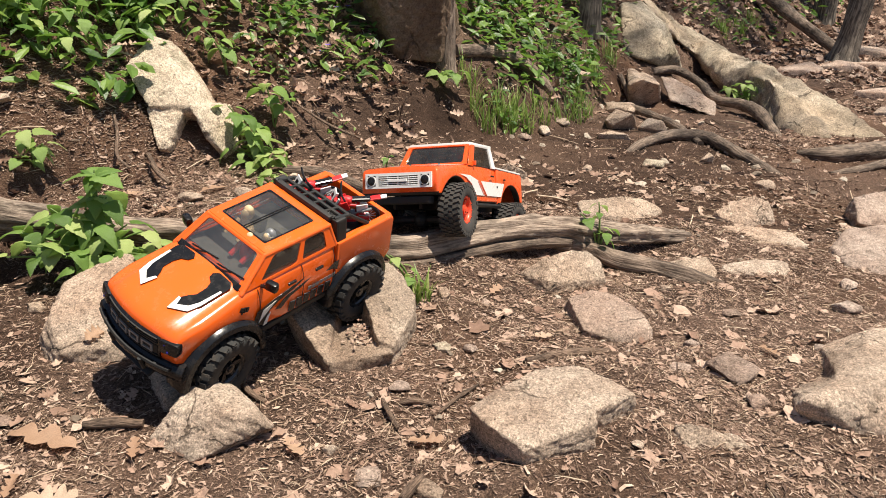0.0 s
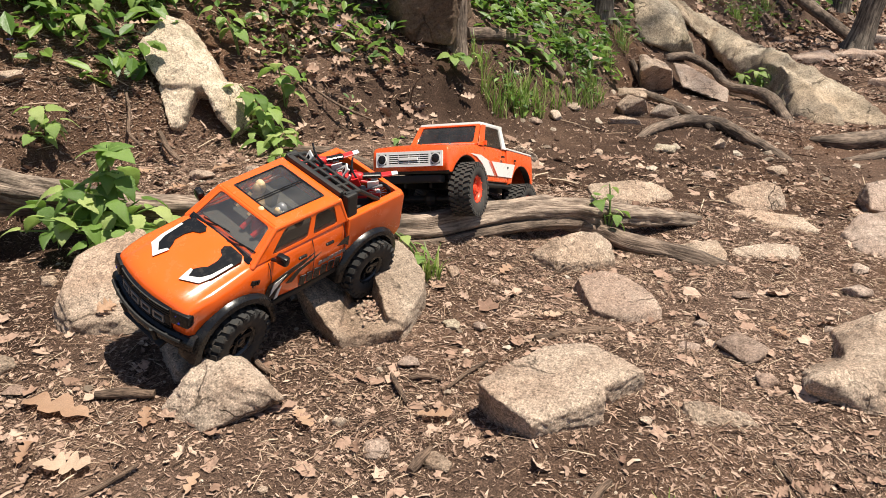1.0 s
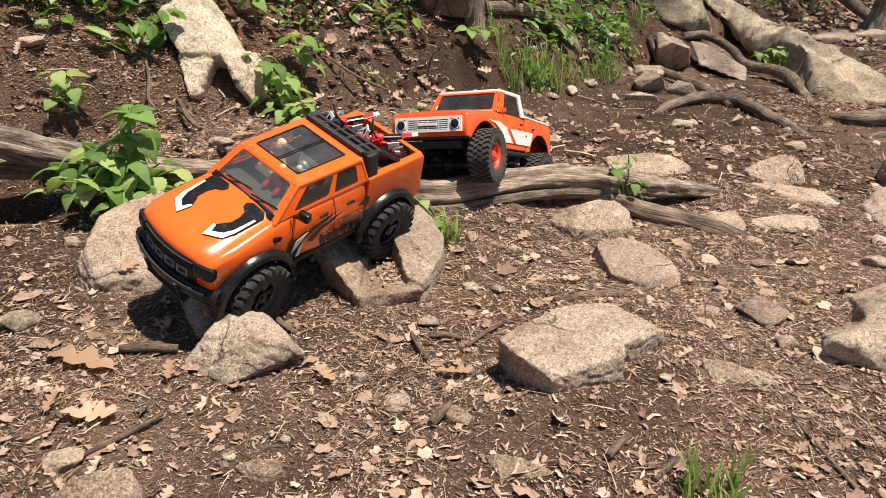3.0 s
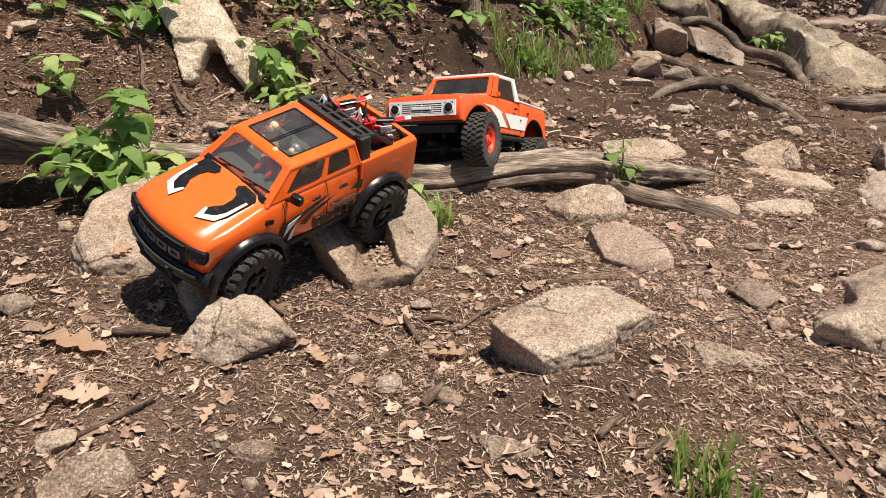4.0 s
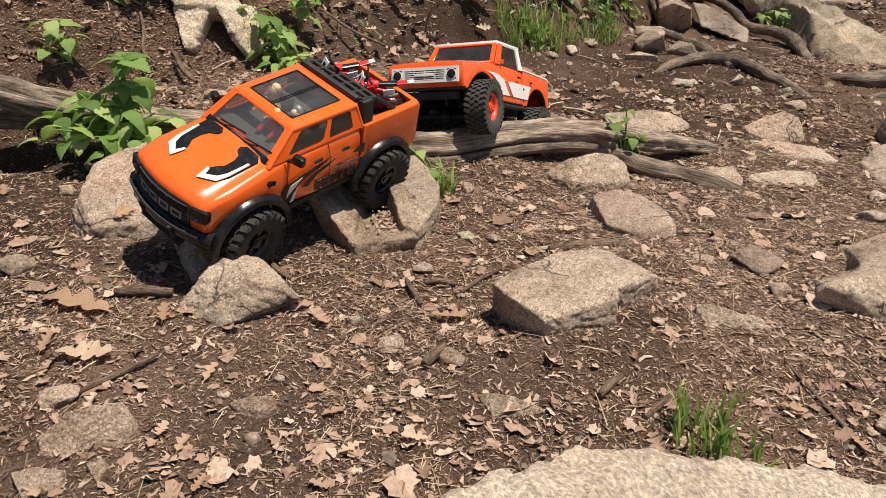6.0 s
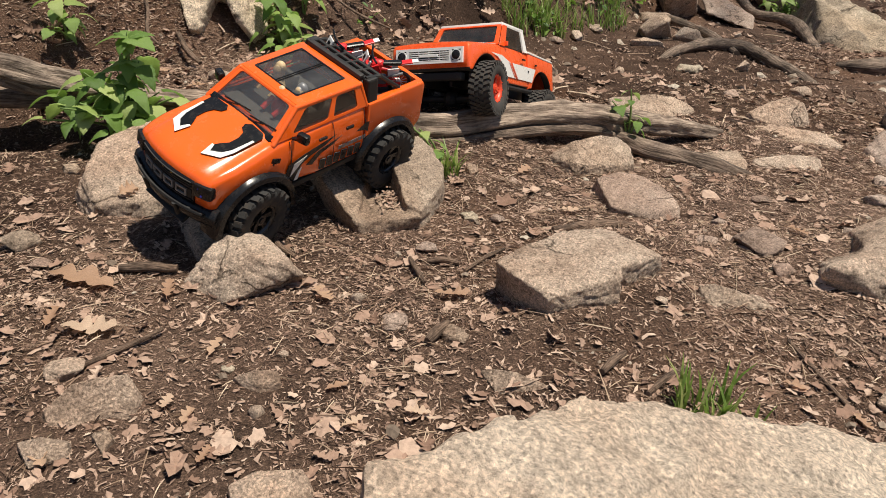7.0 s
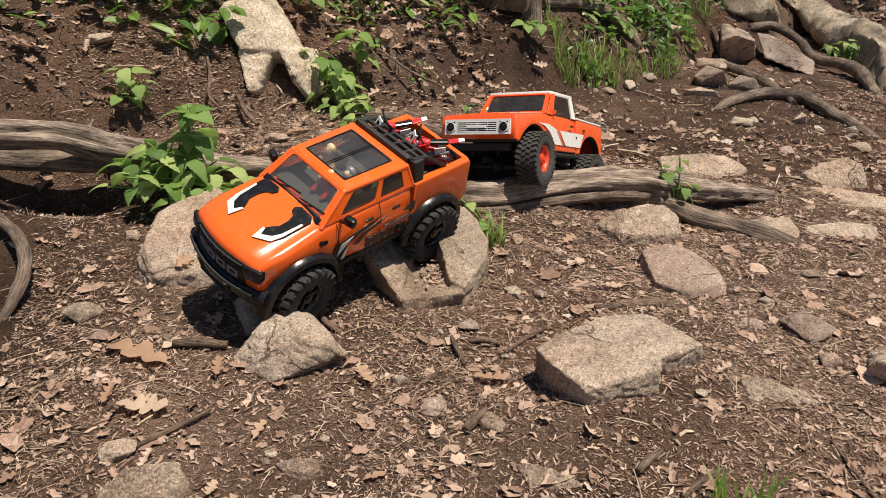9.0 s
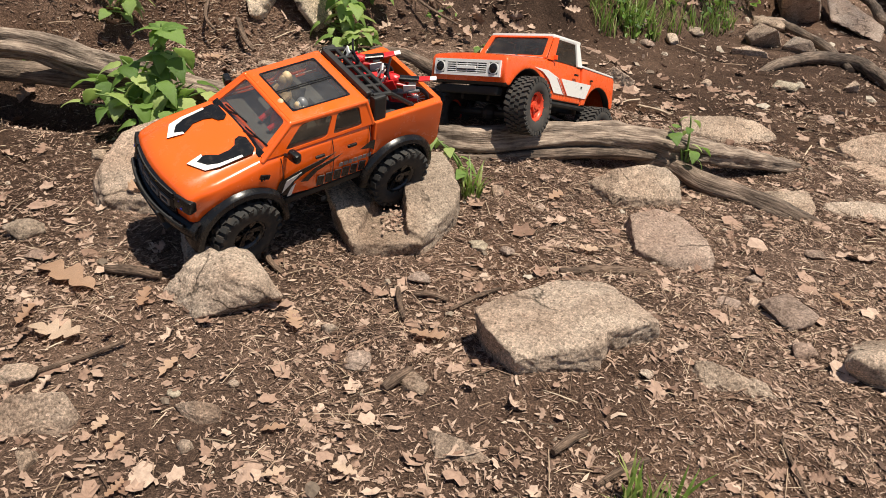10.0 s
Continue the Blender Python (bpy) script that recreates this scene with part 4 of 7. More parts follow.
def tyre_mesh(name, r, w, material, lugs=22, tread=1.0):
    bm = bmesh.new()
    prof = [(0.49, -0.40), (0.56, -0.5), (0.80, -0.52), (0.90, -0.49), (0.945, -0.40), (0.955, 0.0), (0.945, 0.40), (0.90, 0.49), (0.80, 0.52), (0.56, 0.5), (0.49, 0.40)]
    segs = 36
    rings = [[bm.verts.new((math.cos(2 * math.pi * i / segs) * r * k, y * w, math.sin(2 * math.pi * i / segs) * r * k)) for k, y in prof] for i in range(segs)]
    for i in range(segs):
        a, b = rings[i], rings[(i + 1) % segs]
        for j in range(len(prof) - 1):
            f = bm.faces.new((a[j], b[j], b[j + 1], a[j + 1]))
            f.smooth = True
    for i in range(lugs):
        for row, y in enumerate((-0.36, -0.12, 0.12, 0.36)):
            t = 360 * (i + (0.5 if row % 2 else 0)) / lugs
            m = pose(0, 0, 0, 0, t, 0) @ pose(r * 0.965, y * w, 0, (-18, 12, -12, 18)[row])
            size = (r * 0.09 * tread, w * (0.30 if row in (0, 3) else 0.2), r * 3.4 / lugs)
            bmesh.ops.create_cube(bm, size=1.0, matrix=m @ Matrix.Diagonal((*size, 1)))
        for y in (-0.5, 0.5):
            m = pose(0, 0, 0, 0, 360 * (i + (0.5 if y > 0 else 0)) / lugs, 0) @ pose(r * 0.9, y * w, 0)
            bmesh.ops.create_cube(bm, size=1.0, matrix=m @ Matrix.Diagonal((r * 0.11, w * 0.07, r * 0.12, 1)))
    bmesh.ops.recalc_face_normals(bm, faces=bm.faces)
    me = bpy.data.meshes.new(name)
    bm.to_mesh(me)
    bm.free()
    me.materials.append(material)
    return me


def rim_mesh(name, r, w, material, spokes=6):
    """A beadlock rim that faces +y."""
    bm = bmesh.new()
    segs = 30
    prof = [(0.52, -0.38), (0.46, -0.34), (0.44, 0.1), (0.46, 0.24), (0.53, 0.36), (0.53, 0.42), (0.46, 0.42), (0.41, 0.28), (0.40, 0.0), (0.39, -0.3)]
    rings = [[bm.verts.new((math.cos(2 * math.pi * i / segs) * r * k, y * w, math.sin(2 * math.pi * i / segs) * r * k)) for k, y in prof] for i in range(segs)]
    for i in range(segs):
        a, b = rings[i], rings[(i + 1) % segs]
        for j in range(len(prof) - 1):
            bm.faces.new((a[j], b[j], b[j + 1], a[j + 1])).smooth = True
    for i in range(spokes):
        for d in (-7, 7):
            m = pose(0, 0, 0, 0, 360 * i / spokes + d, 0) @ pose(r * 0.26, w * 0.2, 0, 0, 0, 12)
            bmesh.ops.create_cube(bm, size=1.0, matrix=m @ Matrix.Diagonal((r * 0.36, w * 0.12, r * 0.075, 1)))
    for i in range(12):
        a = 2 * math.pi * i / 12
        rod(bm, (math.cos(a) * r * 0.495, w * 0.41, math.sin(a) * r * 0.495), (math.cos(a) * r * 0.495, w * 0.45, math.sin(a) * r * 0.495), r * 0.025, 6)
    rod(bm, (0, -w * 0.2, 0), (0, w * 0.36, 0), r * 0.17, 14)
    rod(bm, (0, w * 0.3, 0), (0, w * 0.4, 0), r * 0.09, 6)
    bmesh.ops.recalc_face_normals(bm, faces=bm.faces)
    me = bpy.data.meshes.new(name)
    bm.to_mesh(me)
    bm.free()
    me.materials.append(material)
    return me


def add_wheels(truck, spots, r, w, rim_mat, words, rubber=M_RUBBER, lugs=22, tread=1.0):
    tyre, rim = tyre_mesh("tyre", r, w, rubber, lugs, tread), rim_mesh("rim", r, w, rim_mat)
    for x, y, z, steer in spots:
        bm = bmesh.new()
        rod(bm, (0, -w * 0.36, 0), (0, 0, 0), r * 0.42, 20)
        hub = part("wheel", bm, M_MATT, truck, words)
        hub.matrix_basis = pose(x, y, z, 0, 0, steer + (180 if y < 0 else 0))
        piece("tyre", tyre, hub, Matrix.Identity(4))
        piece("rim", rim, hub, Matrix.Identity(4))


def add_chassis(truck, front, rear, z, track, r):
    bm = bmesh.new()
    for y in (-0.035, 0.035):
        block(bm, ((front + rear) / 2, y, z + 0.035), (front - rear + 0.1, 0.008, 0.022), bevel=0.002)
    block(bm, (0.0, 0, z + 0.03), (0.11, 0.07, 0.03), bevel=0.006)
    block(bm, (0.06, 0, z + 0.05), (0.08, 0.05, 0.05), bevel=0.008)
    part("chassis", bm, M_MATT, truck)
    for x in (front, rear):
        bm = bmesh.new()
        rod(bm, (x, -track * 0.85, z), (x, track * 0.85, z), 0.009, 10)
        ball(bm, (x, 0.012, z), (0.045, 0.036, 0.04))
        part("axle", bm, M_MATT, truck)
        for y in (-0.06, 0.06):
            bm = bmesh.new()
            rod(bm, (x - 0.012, y, z + 0.006), (x - 0.03, y * 0.85, z + 0.085), 0.0085, 8)
            rod(bm, (x - 0.010, y, z), (x - 0.022, y * 0.92, z + 0.045), 0.011, 10)
            part("shock_absorber", bm, M_BLACK, truck)
            bm = bmesh.new()
            rod(bm, (x, y * 0.8, z - 0.004), (x * 0.35, y * 0.5, z + 0.015), 0.004, 6)
            part("link", bm, M_GREYTRIM, truck)


def flare(truck, cx, cz, r0, r1, y0, y1, side, a0=-8, a1=188):
    """A black fender flare round a wheel arch, flat on its outer face and rounded over the top."""
    bm = bmesh.new()
    n = 18
    rings = []
    for i in range(n + 1):
        a = radians(a0 + (a1 - a0) * i / n)
        ca, sa = math.cos(a), math.sin(a)
        pts = ((r0, y0), (r0, y1 - 0.002), (r0 + 0.003, y1), (r1 - 0.004, y1 - 0.002), (r1, y1 - 0.008), (r1 + 0.001, y0))
        rings.append([bm.verts.new((cx + ca * k * 1.0, side * y, cz + sa * k)) for k, y in pts])
    for a, b in zip(rings, rings[1:]):
        for i in range(6):
            bm.faces.new((a[i], a[(i + 1) % 6], b[(i + 1) % 6], b[i]))
    bm.faces.new(rings[0])
    bm.faces.new(list(reversed(rings[-1])))
    bmesh.ops.recalc_face_normals(bm, faces=bm.faces)
    part("fender_flare", bm, M_BLACK, truck, "glossy black fender flare", True)


def toy_figure(m, shirt, hair):
    """A seated doll, as plain shapes in one mesh."""
    bm = bmesh.new()
    ball(bm, (0, 0, 0.02), (0.026, 0.03, 0.045))
    ball(bm, (0, 0, 0.05), (0.016, 0.015, 0.02))
    ball(bm, (-0.005, 0, 0.052), (0.016, 0.019, 0.024))
    for y in (-0.016, 0.016):
        rod(bm, (0, y, 0.034), (0.026, y * 0.9, 0.02), 0.005)
        rod(bm, (0, y * 0.6, 0.004), (0.04, y * 0.6, 0.002), 0.007)
    for f in bm.faces:
        z = f.calc_center_median()
        f.material_index = 0 if z.z < 0.042 else (2 if z.x < 0.002 or z.z > 0.064 else 1)
    ob = part("toy_figure", bm, (shirt, M_SKIN, hair), None, "", True)
    ob.matrix_world = m
    return tagged(ob, "small plain plastic doll seated in the truck cab", "doll")


def toy_bike(m):
    """A red and white model dirt bike."""
    bike = thing("toy_motorcycle", "red and white toy dirt bike standing in the truck bed", "toy", m, "bikes in the truck bed")
    for x in (-0.034, 0.034):
        bm = bmesh.new()
        segs, ring = 20, []
        for i in range(segs):
            a = 2 * math.pi * i / segs
            ring.append([bm.verts.new((x + math.cos(a) * (0.0185 + 0.0035 * math.cos(b)), 0.0045 * math.sin(b), 0.022 + math.sin(a) * (0.0185 + 0.0035 * math.cos(b)))) for b in (0, 1.05, 2.1, 3.14, 4.19, 5.24)])
        for i in range(segs):
            a, b = ring[i], ring[(i + 1) % segs]
            for j in range(6):
                bm.faces.new((a[j], a[(j + 1) % 6], b[(j + 1) % 6], b[j]))
        bmesh.ops.recalc_face_normals(bm, faces=bm.faces)
        w = part("wheel", bm, M_MATT, bike)
        bm = bmesh.new()
        for i in range(6):
            a = math.pi * i / 6
            rod(bm, (x + math.cos(a) * 0.016, 0, 0.022 + math.sin(a) * 0.016), (x - math.cos(a) * 0.016, 0, 0.022 - math.sin(a) * 0.016), 0.0006, 5)
        rod(bm, (x, -0.004, 0.022), (x, 0.004, 0.022), 0.004, 8)
        part("spokes", bm, M_SILVER, w)
    for name, mt, make in (
        ("frame", M_RED, lambda b: [rod(b, p, q, 0.0028) for y in (-0.006, 0.006) for p, q in (((0.022, y, 0.05), (0.006, y, 0.014)), ((0.006, y, 0.014), (-0.014, y, 0.016)), ((0.022, y, 0.052), (-0.016, y, 0.048)), ((-0.016, y, 0.048), (-0.014, y, 0.018)), ((-0.014, y, 0.02), (-0.036, y, 0.022)))]),
        ("engine", M_GREYTRIM, lambda b: (block(b, (-0.002, 0, 0.024), (0.02, 0.014, 0.014), bevel=0.003), rod(b, (0.002, 0, 0.03), (0.008, 0, 0.042), 0.006))),
        ("fuel_tank", M_RED, lambda b: ball(b, (0.01, 0, 0.053), (0.032, 0.018, 0.018), (0, 15, 0))),
        ("shroud", M_RED, lambda b: [block(b, (0.016, y, 0.046), (0.026, 0.003, 0.018), (0, 28, 0), 0.0012) for y in (-0.011, 0.011)]),
        ("seat", M_BLACK, lambda b: block(b, (-0.016, 0, 0.058), (0.036, 0.011, 0.007), (0, 6, 0), 0.003)),
        ("front_fender", M_RED, lambda b: (block(b, (0.044, 0, 0.054), (0.03, 0.013, 0.003), (0, 14, 0), 0.0014), block(b, (0.026, 0, 0.055), (0.014, 0.012, 0.003), (0, -14, 0), 0.0014))),
        ("rear_fender", M_RED, lambda b: block(b, (-0.04, 0, 0.062), (0.022, 0.011, 0.003), (0, 14, 0), 0.0014)),
        ("tail", M_WHITE, lambda b: block(b, (-0.054, 0, 0.0655), (0.013, 0.009, 0.0024), (0, 14, 0), 0.001)),
        ("side_panel", M_WHITE, lambda b: [block(b, (-0.02, y, 0.046), (0.02, 0.002, 0.013), (0, 12, 0), 0.0009) for y in (-0.0085, 0.0085)]),
        ("fork", M_WHITE, lambda b: [rod(b, (0.036, y, 0.022), (0.021, y, 0.062), 0.0022) for y in (-0.0075, 0.0075)]),
        ("handlebar", M_BLACK, lambda b: (rod(b, (0.015, -0.026, 0.073), (0.018, -0.008, 0.07), 0.0018), rod(b, (0.018, -0.008, 0.07), (0.018, 0.008, 0.07), 0.0018), rod(b, (0.018, 0.008, 0.07), (0.015, 0.026, 0.073), 0.0018), rod(b, (0.021, 0, 0.06), (0.018, 0, 0.07), 0.003))),
        ("number_plate", M_WHITE, lambda b: block(b, (0.03, 0, 0.066), (0.0024, 0.017, 0.019), (0, -20, 0), 0.001)),
        ("plate_mark", M_BLACK, lambda b: block(b, (0.0318, 0, 0.0662), (0.001, 0.007, 0.008), (0, -20, 0), 0.0003)),
        ("exhaust", M_GREYTRIM, lambda b: (rod(b, (0.004, 0.009, 0.03), (-0.02, 0.0105, 0.04), 0.0016), rod(b, (-0.02, 0.0105, 0.04), (-0.036, 0.0105, 0.046), 0.0026))),
    ):
        bm = bmesh.new()
        make(bm)
        part(name, bm, mt, bike)
    return bike


def pose_of(rows, place, size):
    """The pose of a truck from its turn, its place and its size."""
    return Matrix.Translation(place) @ Matrix(rows).to_4x4() @ Matrix.Scale(size, 4)


ORANGE_AT = pose_of(((-0.5808, 0.7944, 0.1779), (-0.81, -0.542, -0.2243), (-0.0817, -0.2743, 0.9582)), (-0.3025, 1.222, 0.0525), 0.89)
WHITE_AT = pose_of(((-0.4357, 0.8984, -0.0541), (-0.8389, -0.3836, 0.3861), (0.3262, 0.2136, 0.9208)), (0.0145, 1.7015, -0.0171), 0.875)


def uv_loop(u0, u1, v0, v1, r, n=5):
    """A rounded rectangle in the unit square, corner by corner, r in parts of its sides."""
    ru, rv = r * (u1 - u0), r * (v1 - v0)
    out = []
    for cu, cv, a0 in ((u1 - ru, v0 + rv, -90), (u1 - ru, v1 - rv, 0), (u0 + ru, v1 - rv, 90), (u0 + ru, v0 + rv, 180)):
        for i in range(n + 1):
            a = radians(a0 + 90 * i / n)
            out.append((cu + ru * math.cos(a), cv + rv * math.sin(a)))
    return out


def holed_panel(corners, rim, hole, r, thick, lift=0.0):
    """A plate between four corners with one rounded opening: rim and hole are (u0, u1, v0, v1); the edge of the hole is lifted."""
    a, b, c, d = (Vector(p) for p in corners)
    n = (b - a).cross(d - a).normalized()
    bm = bmesh.new()

    def ring(box, rr, k):
        return [bm.verts.new((a * (1 - u) + b * u) * (1 - v) + (d * (1 - u) + c * u) * v + n * k) for u, v in uv_loop(*box, rr)]

    mid = tuple(p + (q - p) * 0.45 for p, q in zip(rim, hole))
    loops = [ring(rim, 0.03, 0.0), ring(rim, 0.03, thick), ring(mid, 0.12, thick + 0.8 * lift), ring(hole, r, thick + lift), ring(hole, r, lift)]
    for p, q in zip(loops, loops[1:] + loops[:1]):
        for i in range(len(p)):
            bm.faces.new((p[i], p[(i + 1) % len(p)], q[(i + 1) % len(p)], q[i]))
    bmesh.ops.recalc_face_normals(bm, faces=bm.faces)
    return bm


def rounded_pane(corners, box, r, lift=0.0, thick=0.0012):
    """A thin window with rounded corners."""
    a, b, c, d = (Vector(p) for p in corners)
    n = (b - a).cross(d - a).normalized()
    bm = bmesh.new()
    loops = [[bm.verts.new((a * (1 - u) + b * u) * (1 - v) + (d * (1 - u) + c * u) * v + n * (lift + k)) for u, v in uv_loop(*box, r)] for k in (0.0, thick)]
    for i in range(len(loops[0])):
        j = (i + 1) % len(loops[0])
        bm.faces.new((loops[0][i], loops[0][j], loops[1][j], loops[1][i]))
    bm.faces.new(list(reversed(loops[0])))
    bm.faces.new(loops[1])
    bmesh.ops.recalc_face_normals(bm, faces=bm.faces)
    return bm


def tube(bm, points, r, segs=8):
    """Rounded rods from point to point, with balls at the joints."""
    for p, q in zip(points, points[1:]):
        rod(bm, p, q, r, segs)
    for p in points:
        ball(bm, p, (2 * r, 2 * r, 2 * r), segs=segs)
    return bm


def orange_truck():
    truck = thing("model_truck", "orange model pickup truck with black flares climbing over the rocks", "model truck", ORANGE_AT)
    add_wheels(truck, ((0.147, 0.1, 0.063, 6), (0.147, -0.1, 0.06, 6), (-0.167, 0.1, 0.06, 0), (-0.167, -0.1, 0.062, 0)), 0.062, 0.046, M_RIM_BLACK, "black beadlock wheel with a chunky tyre")
    add_chassis(truck, 0.147, -0.167, 0.062, 0.1, 0.06)

    def hood(x, y):
        """The height of the hood: falling forward, with a raised middle between two creases."""
        return 0.187 - 0.15 * max(0.0, x - 0.1) - 0.5 * max(0.0, x - 0.2) ** 2 + 0.004 * (1 - (y / 0.1) ** 2) + 0.003 * ramp(abs(y), 0.078, 0.068)

    def shape(p):
        x, y, z = p
        k = 1 - 0.07 * ramp(x, 0.17, 0.25) - 0.105 * ramp(z, 0.158, 0.19)
        if z > 0.155 and x > 0.085:
            z += 0.004 * (1 - (y / 0.1) ** 2) + 0.003 * ramp(abs(y), 0.078, 0.068)
        return Vector((x - 0.016 * (y / 0.1) ** 2 * ramp(x, 0.19, 0.24), y * k, z))

    front = arc(0.147, 0.064, 0.078, 150, 20, 14)
    prof = [(-0.108, 0.094), (0.02, 0.094)] + front + [(0.236, 0.09), (0.244, 0.1), (0.248, 0.122), (0.249, 0.146), (0.247, 0.156), (0.242, 0.162), (0.23, 0.1668), (0.215, 0.1698), (0.185, 0.1742), (0.15, 0.1795), (0.12, 0.184), (0.1, 0.187), (0.06, 0.188), (-0.108, 0.19)]
    ys = [-0.1, -0.088, -0.078, -0.073, -0.068, -0.05, -0.025, 0, 0.025, 0.05, 0.068, 0.073, 0.078, 0.088, 0.1]
    bm = slice_body(prof, ys, shape, ((0.147, 0.064, 0.085),), 0.009)
    body = part("body", bm, (M_ORANGE, M_MATT), truck, "glossy orange painted body", True)

    # bed
    rear = arc(-0.167, 0.062, 0.076, 160, 20, 14)
    side = [(-0.109, 0.094)] + list(reversed(rear)) + [(-0.256, 0.1), (-0.263, 0.112), (-0.263, 0.186), (-0.257, 0.194), (-0.109, 0.194)]
    for s in (1, -1):
        bm = slice_body(side, [s * 0.081, s * 0.099] if s > 0 else [-0.099, -0.081], lambda p: Vector((p.x, p.y * (1 - 0.05 * ramp(p.z, 0.15, 0.19)), p.z)), ((-0.167, 0.062, 0.083),), 0.005)
        part("bed_side", bm, (M_ORANGE, M_MATT), truck, "", True)
    bm = bmesh.new()
    block(bm, (-0.257, 0, 0.146), (0.011, 0.172, 0.094), bevel=0.003)
    part("tailgate", bm, M_ORANGE, truck, "", True)
    bm = bmesh.new()
    block(bm, (-0.181, 0, 0.136), (0.142, 0.16, 0.01), bevel=0.002)
    block(bm, (-0.185, 0, 0.152), (0.1, 0.1, 0.022), bevel=0.004)
    for i in range(9):
        block(bm, (-0.181, -0.06 + i * 0.015, 0.1425), (0.138, 0.006, 0.003))
    part("bed_floor", bm, M_MATT, truck)

    # cab
    ws = ((0.101, -0.0845, 0.187), (0.101, 0.0845, 0.187), (0.046, 0.0715, 0.2315), (0.046, -0.0715, 0.2315))
    rf = ((0.046, -0.0715, 0.2315), (0.046, 0.0715, 0.2315), (-0.096, 0.0755, 0.2325), (-0.096, -0.0755, 0.2325))
    bk = ((-0.096, -0.0755, 0.2325), (-0.096, 0.0755, 0.2325), (-0.108, 0.0865, 0.19), (-0.108, -0.0865, 0.19))
    part("windshield_frame", holed_panel(ws, (0, 1, 0, 1), (0.07, 0.93, 0.04, 0.93), 0.07, 0.0035), M_ORANGE, truck, "", True)
    part("roof_frame", holed_panel(rf, (0, 1, 0, 1), (0.12, 0.88, 0.1, 0.86), 0.07, 0.0035, 0.003), M_ORANGE, truck, "", True)
    part("rear_window_frame", holed_panel(bk, (0, 1, 0, 1), (0.1, 0.9, 0.15, 0.85), 0.1, 0.0035), M_ORANGE, truck, "", True)
    for s in (1, -1):
        part("pillar", tube(bmesh.new(), [(0.104, s * 0.0855, 0.1845), (0.0475, s * 0.0715, 0.2305), (-0.096, s * 0.0755, 0.2315), (-0.108, s * 0.0865, 0.19)], 0.0048, 12), M_ORANGE, truck, "", True)
    for x, y, z in ((0.0475, 0.0715, 0.2305), (-0.096, 0.0755, 0.2315)):
        part("roof_rail", tube(bmesh.new(), [(x, -y, z), (x, y, z)], 0.0042, 12), M_ORANGE, truck, "", True)
    glass = part("windshield", rounded_pane(ws, (0.06, 0.94, 0.03, 0.94), 0.07, 0.001), M_GLASS, truck, "clear plastic windshield with a dark lower edge")
    bm = bmesh.new()
    for y in (-0.05, 0.016):
        rod(bm, (0.1, y, 0.193), (0.0925, y + 0.03, 0.1995), 0.0014, 6)
        rod(bm, (0.0945, y - 0.002, 0.198), (0.089, y + 0.058, 0.2025), 0.0015, 6)
    part("wiper", bm, M_BLACK, glass)
    bm = bmesh.new()
    block(bm, (0.1005, 0, 0.1905), (0.012, 0.156, 0.004), (0, 35, 0), 0.0015)
    part("cowl", bm, M_BLACK, glass)
    pan = part("roof_window", rounded_pane(rf, (0.11, 0.89, 0.09, 0.87), 0.07, 0.005), M_GLASS, truck, "smoky panoramic roof window with a black rim")
    bm = holed_panel(rf, (0.115, 0.885, 0.094, 0.866), (0.135, 0.865, 0.115, 0.845), 0.07, 0.0016)
    for v in bm.verts:
        v.co.z += 0.0056
    a, b, c, d = (Vector(q) for q in rf)
    for u in (0.49, 0.525):
        p, q = (a * (1 - u) + b * u) * 0.88 + (d * (1 - u) + c * u) * 0.12, (a * (1 - u) + b * u) * 0.15 + (d * (1 - u) + c * u) * 0.85
        rod(bm, p + Vector((0, 0, 0.0068)), q + Vector((0, 0, 0.0068)), 0.0011, 6)
    part("rim", bm, M_BLACK, pan)
    part("rear_window", rounded_pane(bk, (0.09, 0.91, 0.12, 0.88), 0.1, 0.001), M_DARKGLASS, truck)
    for s in (1, -1):
        q = ((0.101, s * 0.0855, 0.187), (-0.108, s * 0.0875, 0.19), (-0.096, s * 0.0755, 0.2325), (0.046, s * 0.0715, 0.2315))
        spans = ((0.0, 0.575, 0.15, 0.545), (0.575, 1.0, 0.605, 0.89))
        if s < 0:
            q = (q[1], q[0], q[3], q[2])
            spans = tuple((1 - b, 1 - a, 1 - d, 1 - c) for a, b, c, d in spans)
        for u0, u1, h0, h1 in spans:
            part("side_frame", holed_panel(q, (u0, u1, 0, 1), (h0, h1, 0.1, 0.88), 0.13, 0.003), M_ORANGE, truck, "", True)
            part("side_window", rounded_pane(q, (h0 - 0.01, h1 + 0.01, 0.08, 0.9), 0.13, 0.0005), M_DARKGLASS, truck)
        bm = bmesh.new()
        block(bm, (0.061, s * 0.11, 0.197), (0.013, 0.022, 0.018), (0, 0, s * 14), 0.005)
        rod(bm, (0.066, s * 0.09, 0.187), (0.062, s * 0.106, 0.191), 0.0035, 6)
        part("wing_mirror", bm, M_BLACK, truck, "black wing mirror", True)
        flare(truck, 0.147, 0.064, 0.0715, 0.087, 0.07, 0.112, s, -4, 184)
        flare(truck, -0.167, 0.062, 0.0695, 0.084, 0.07, 0.111, s, 0, 184)
        for x in (0.004, -0.06):
            bm = bmesh.new()
            block(bm, (x, s * 0.0998, 0.1675), (0.018, 0.004, 0.0055), bevel=0.0014)
            part("door_handle", bm, M_BLACK, truck)
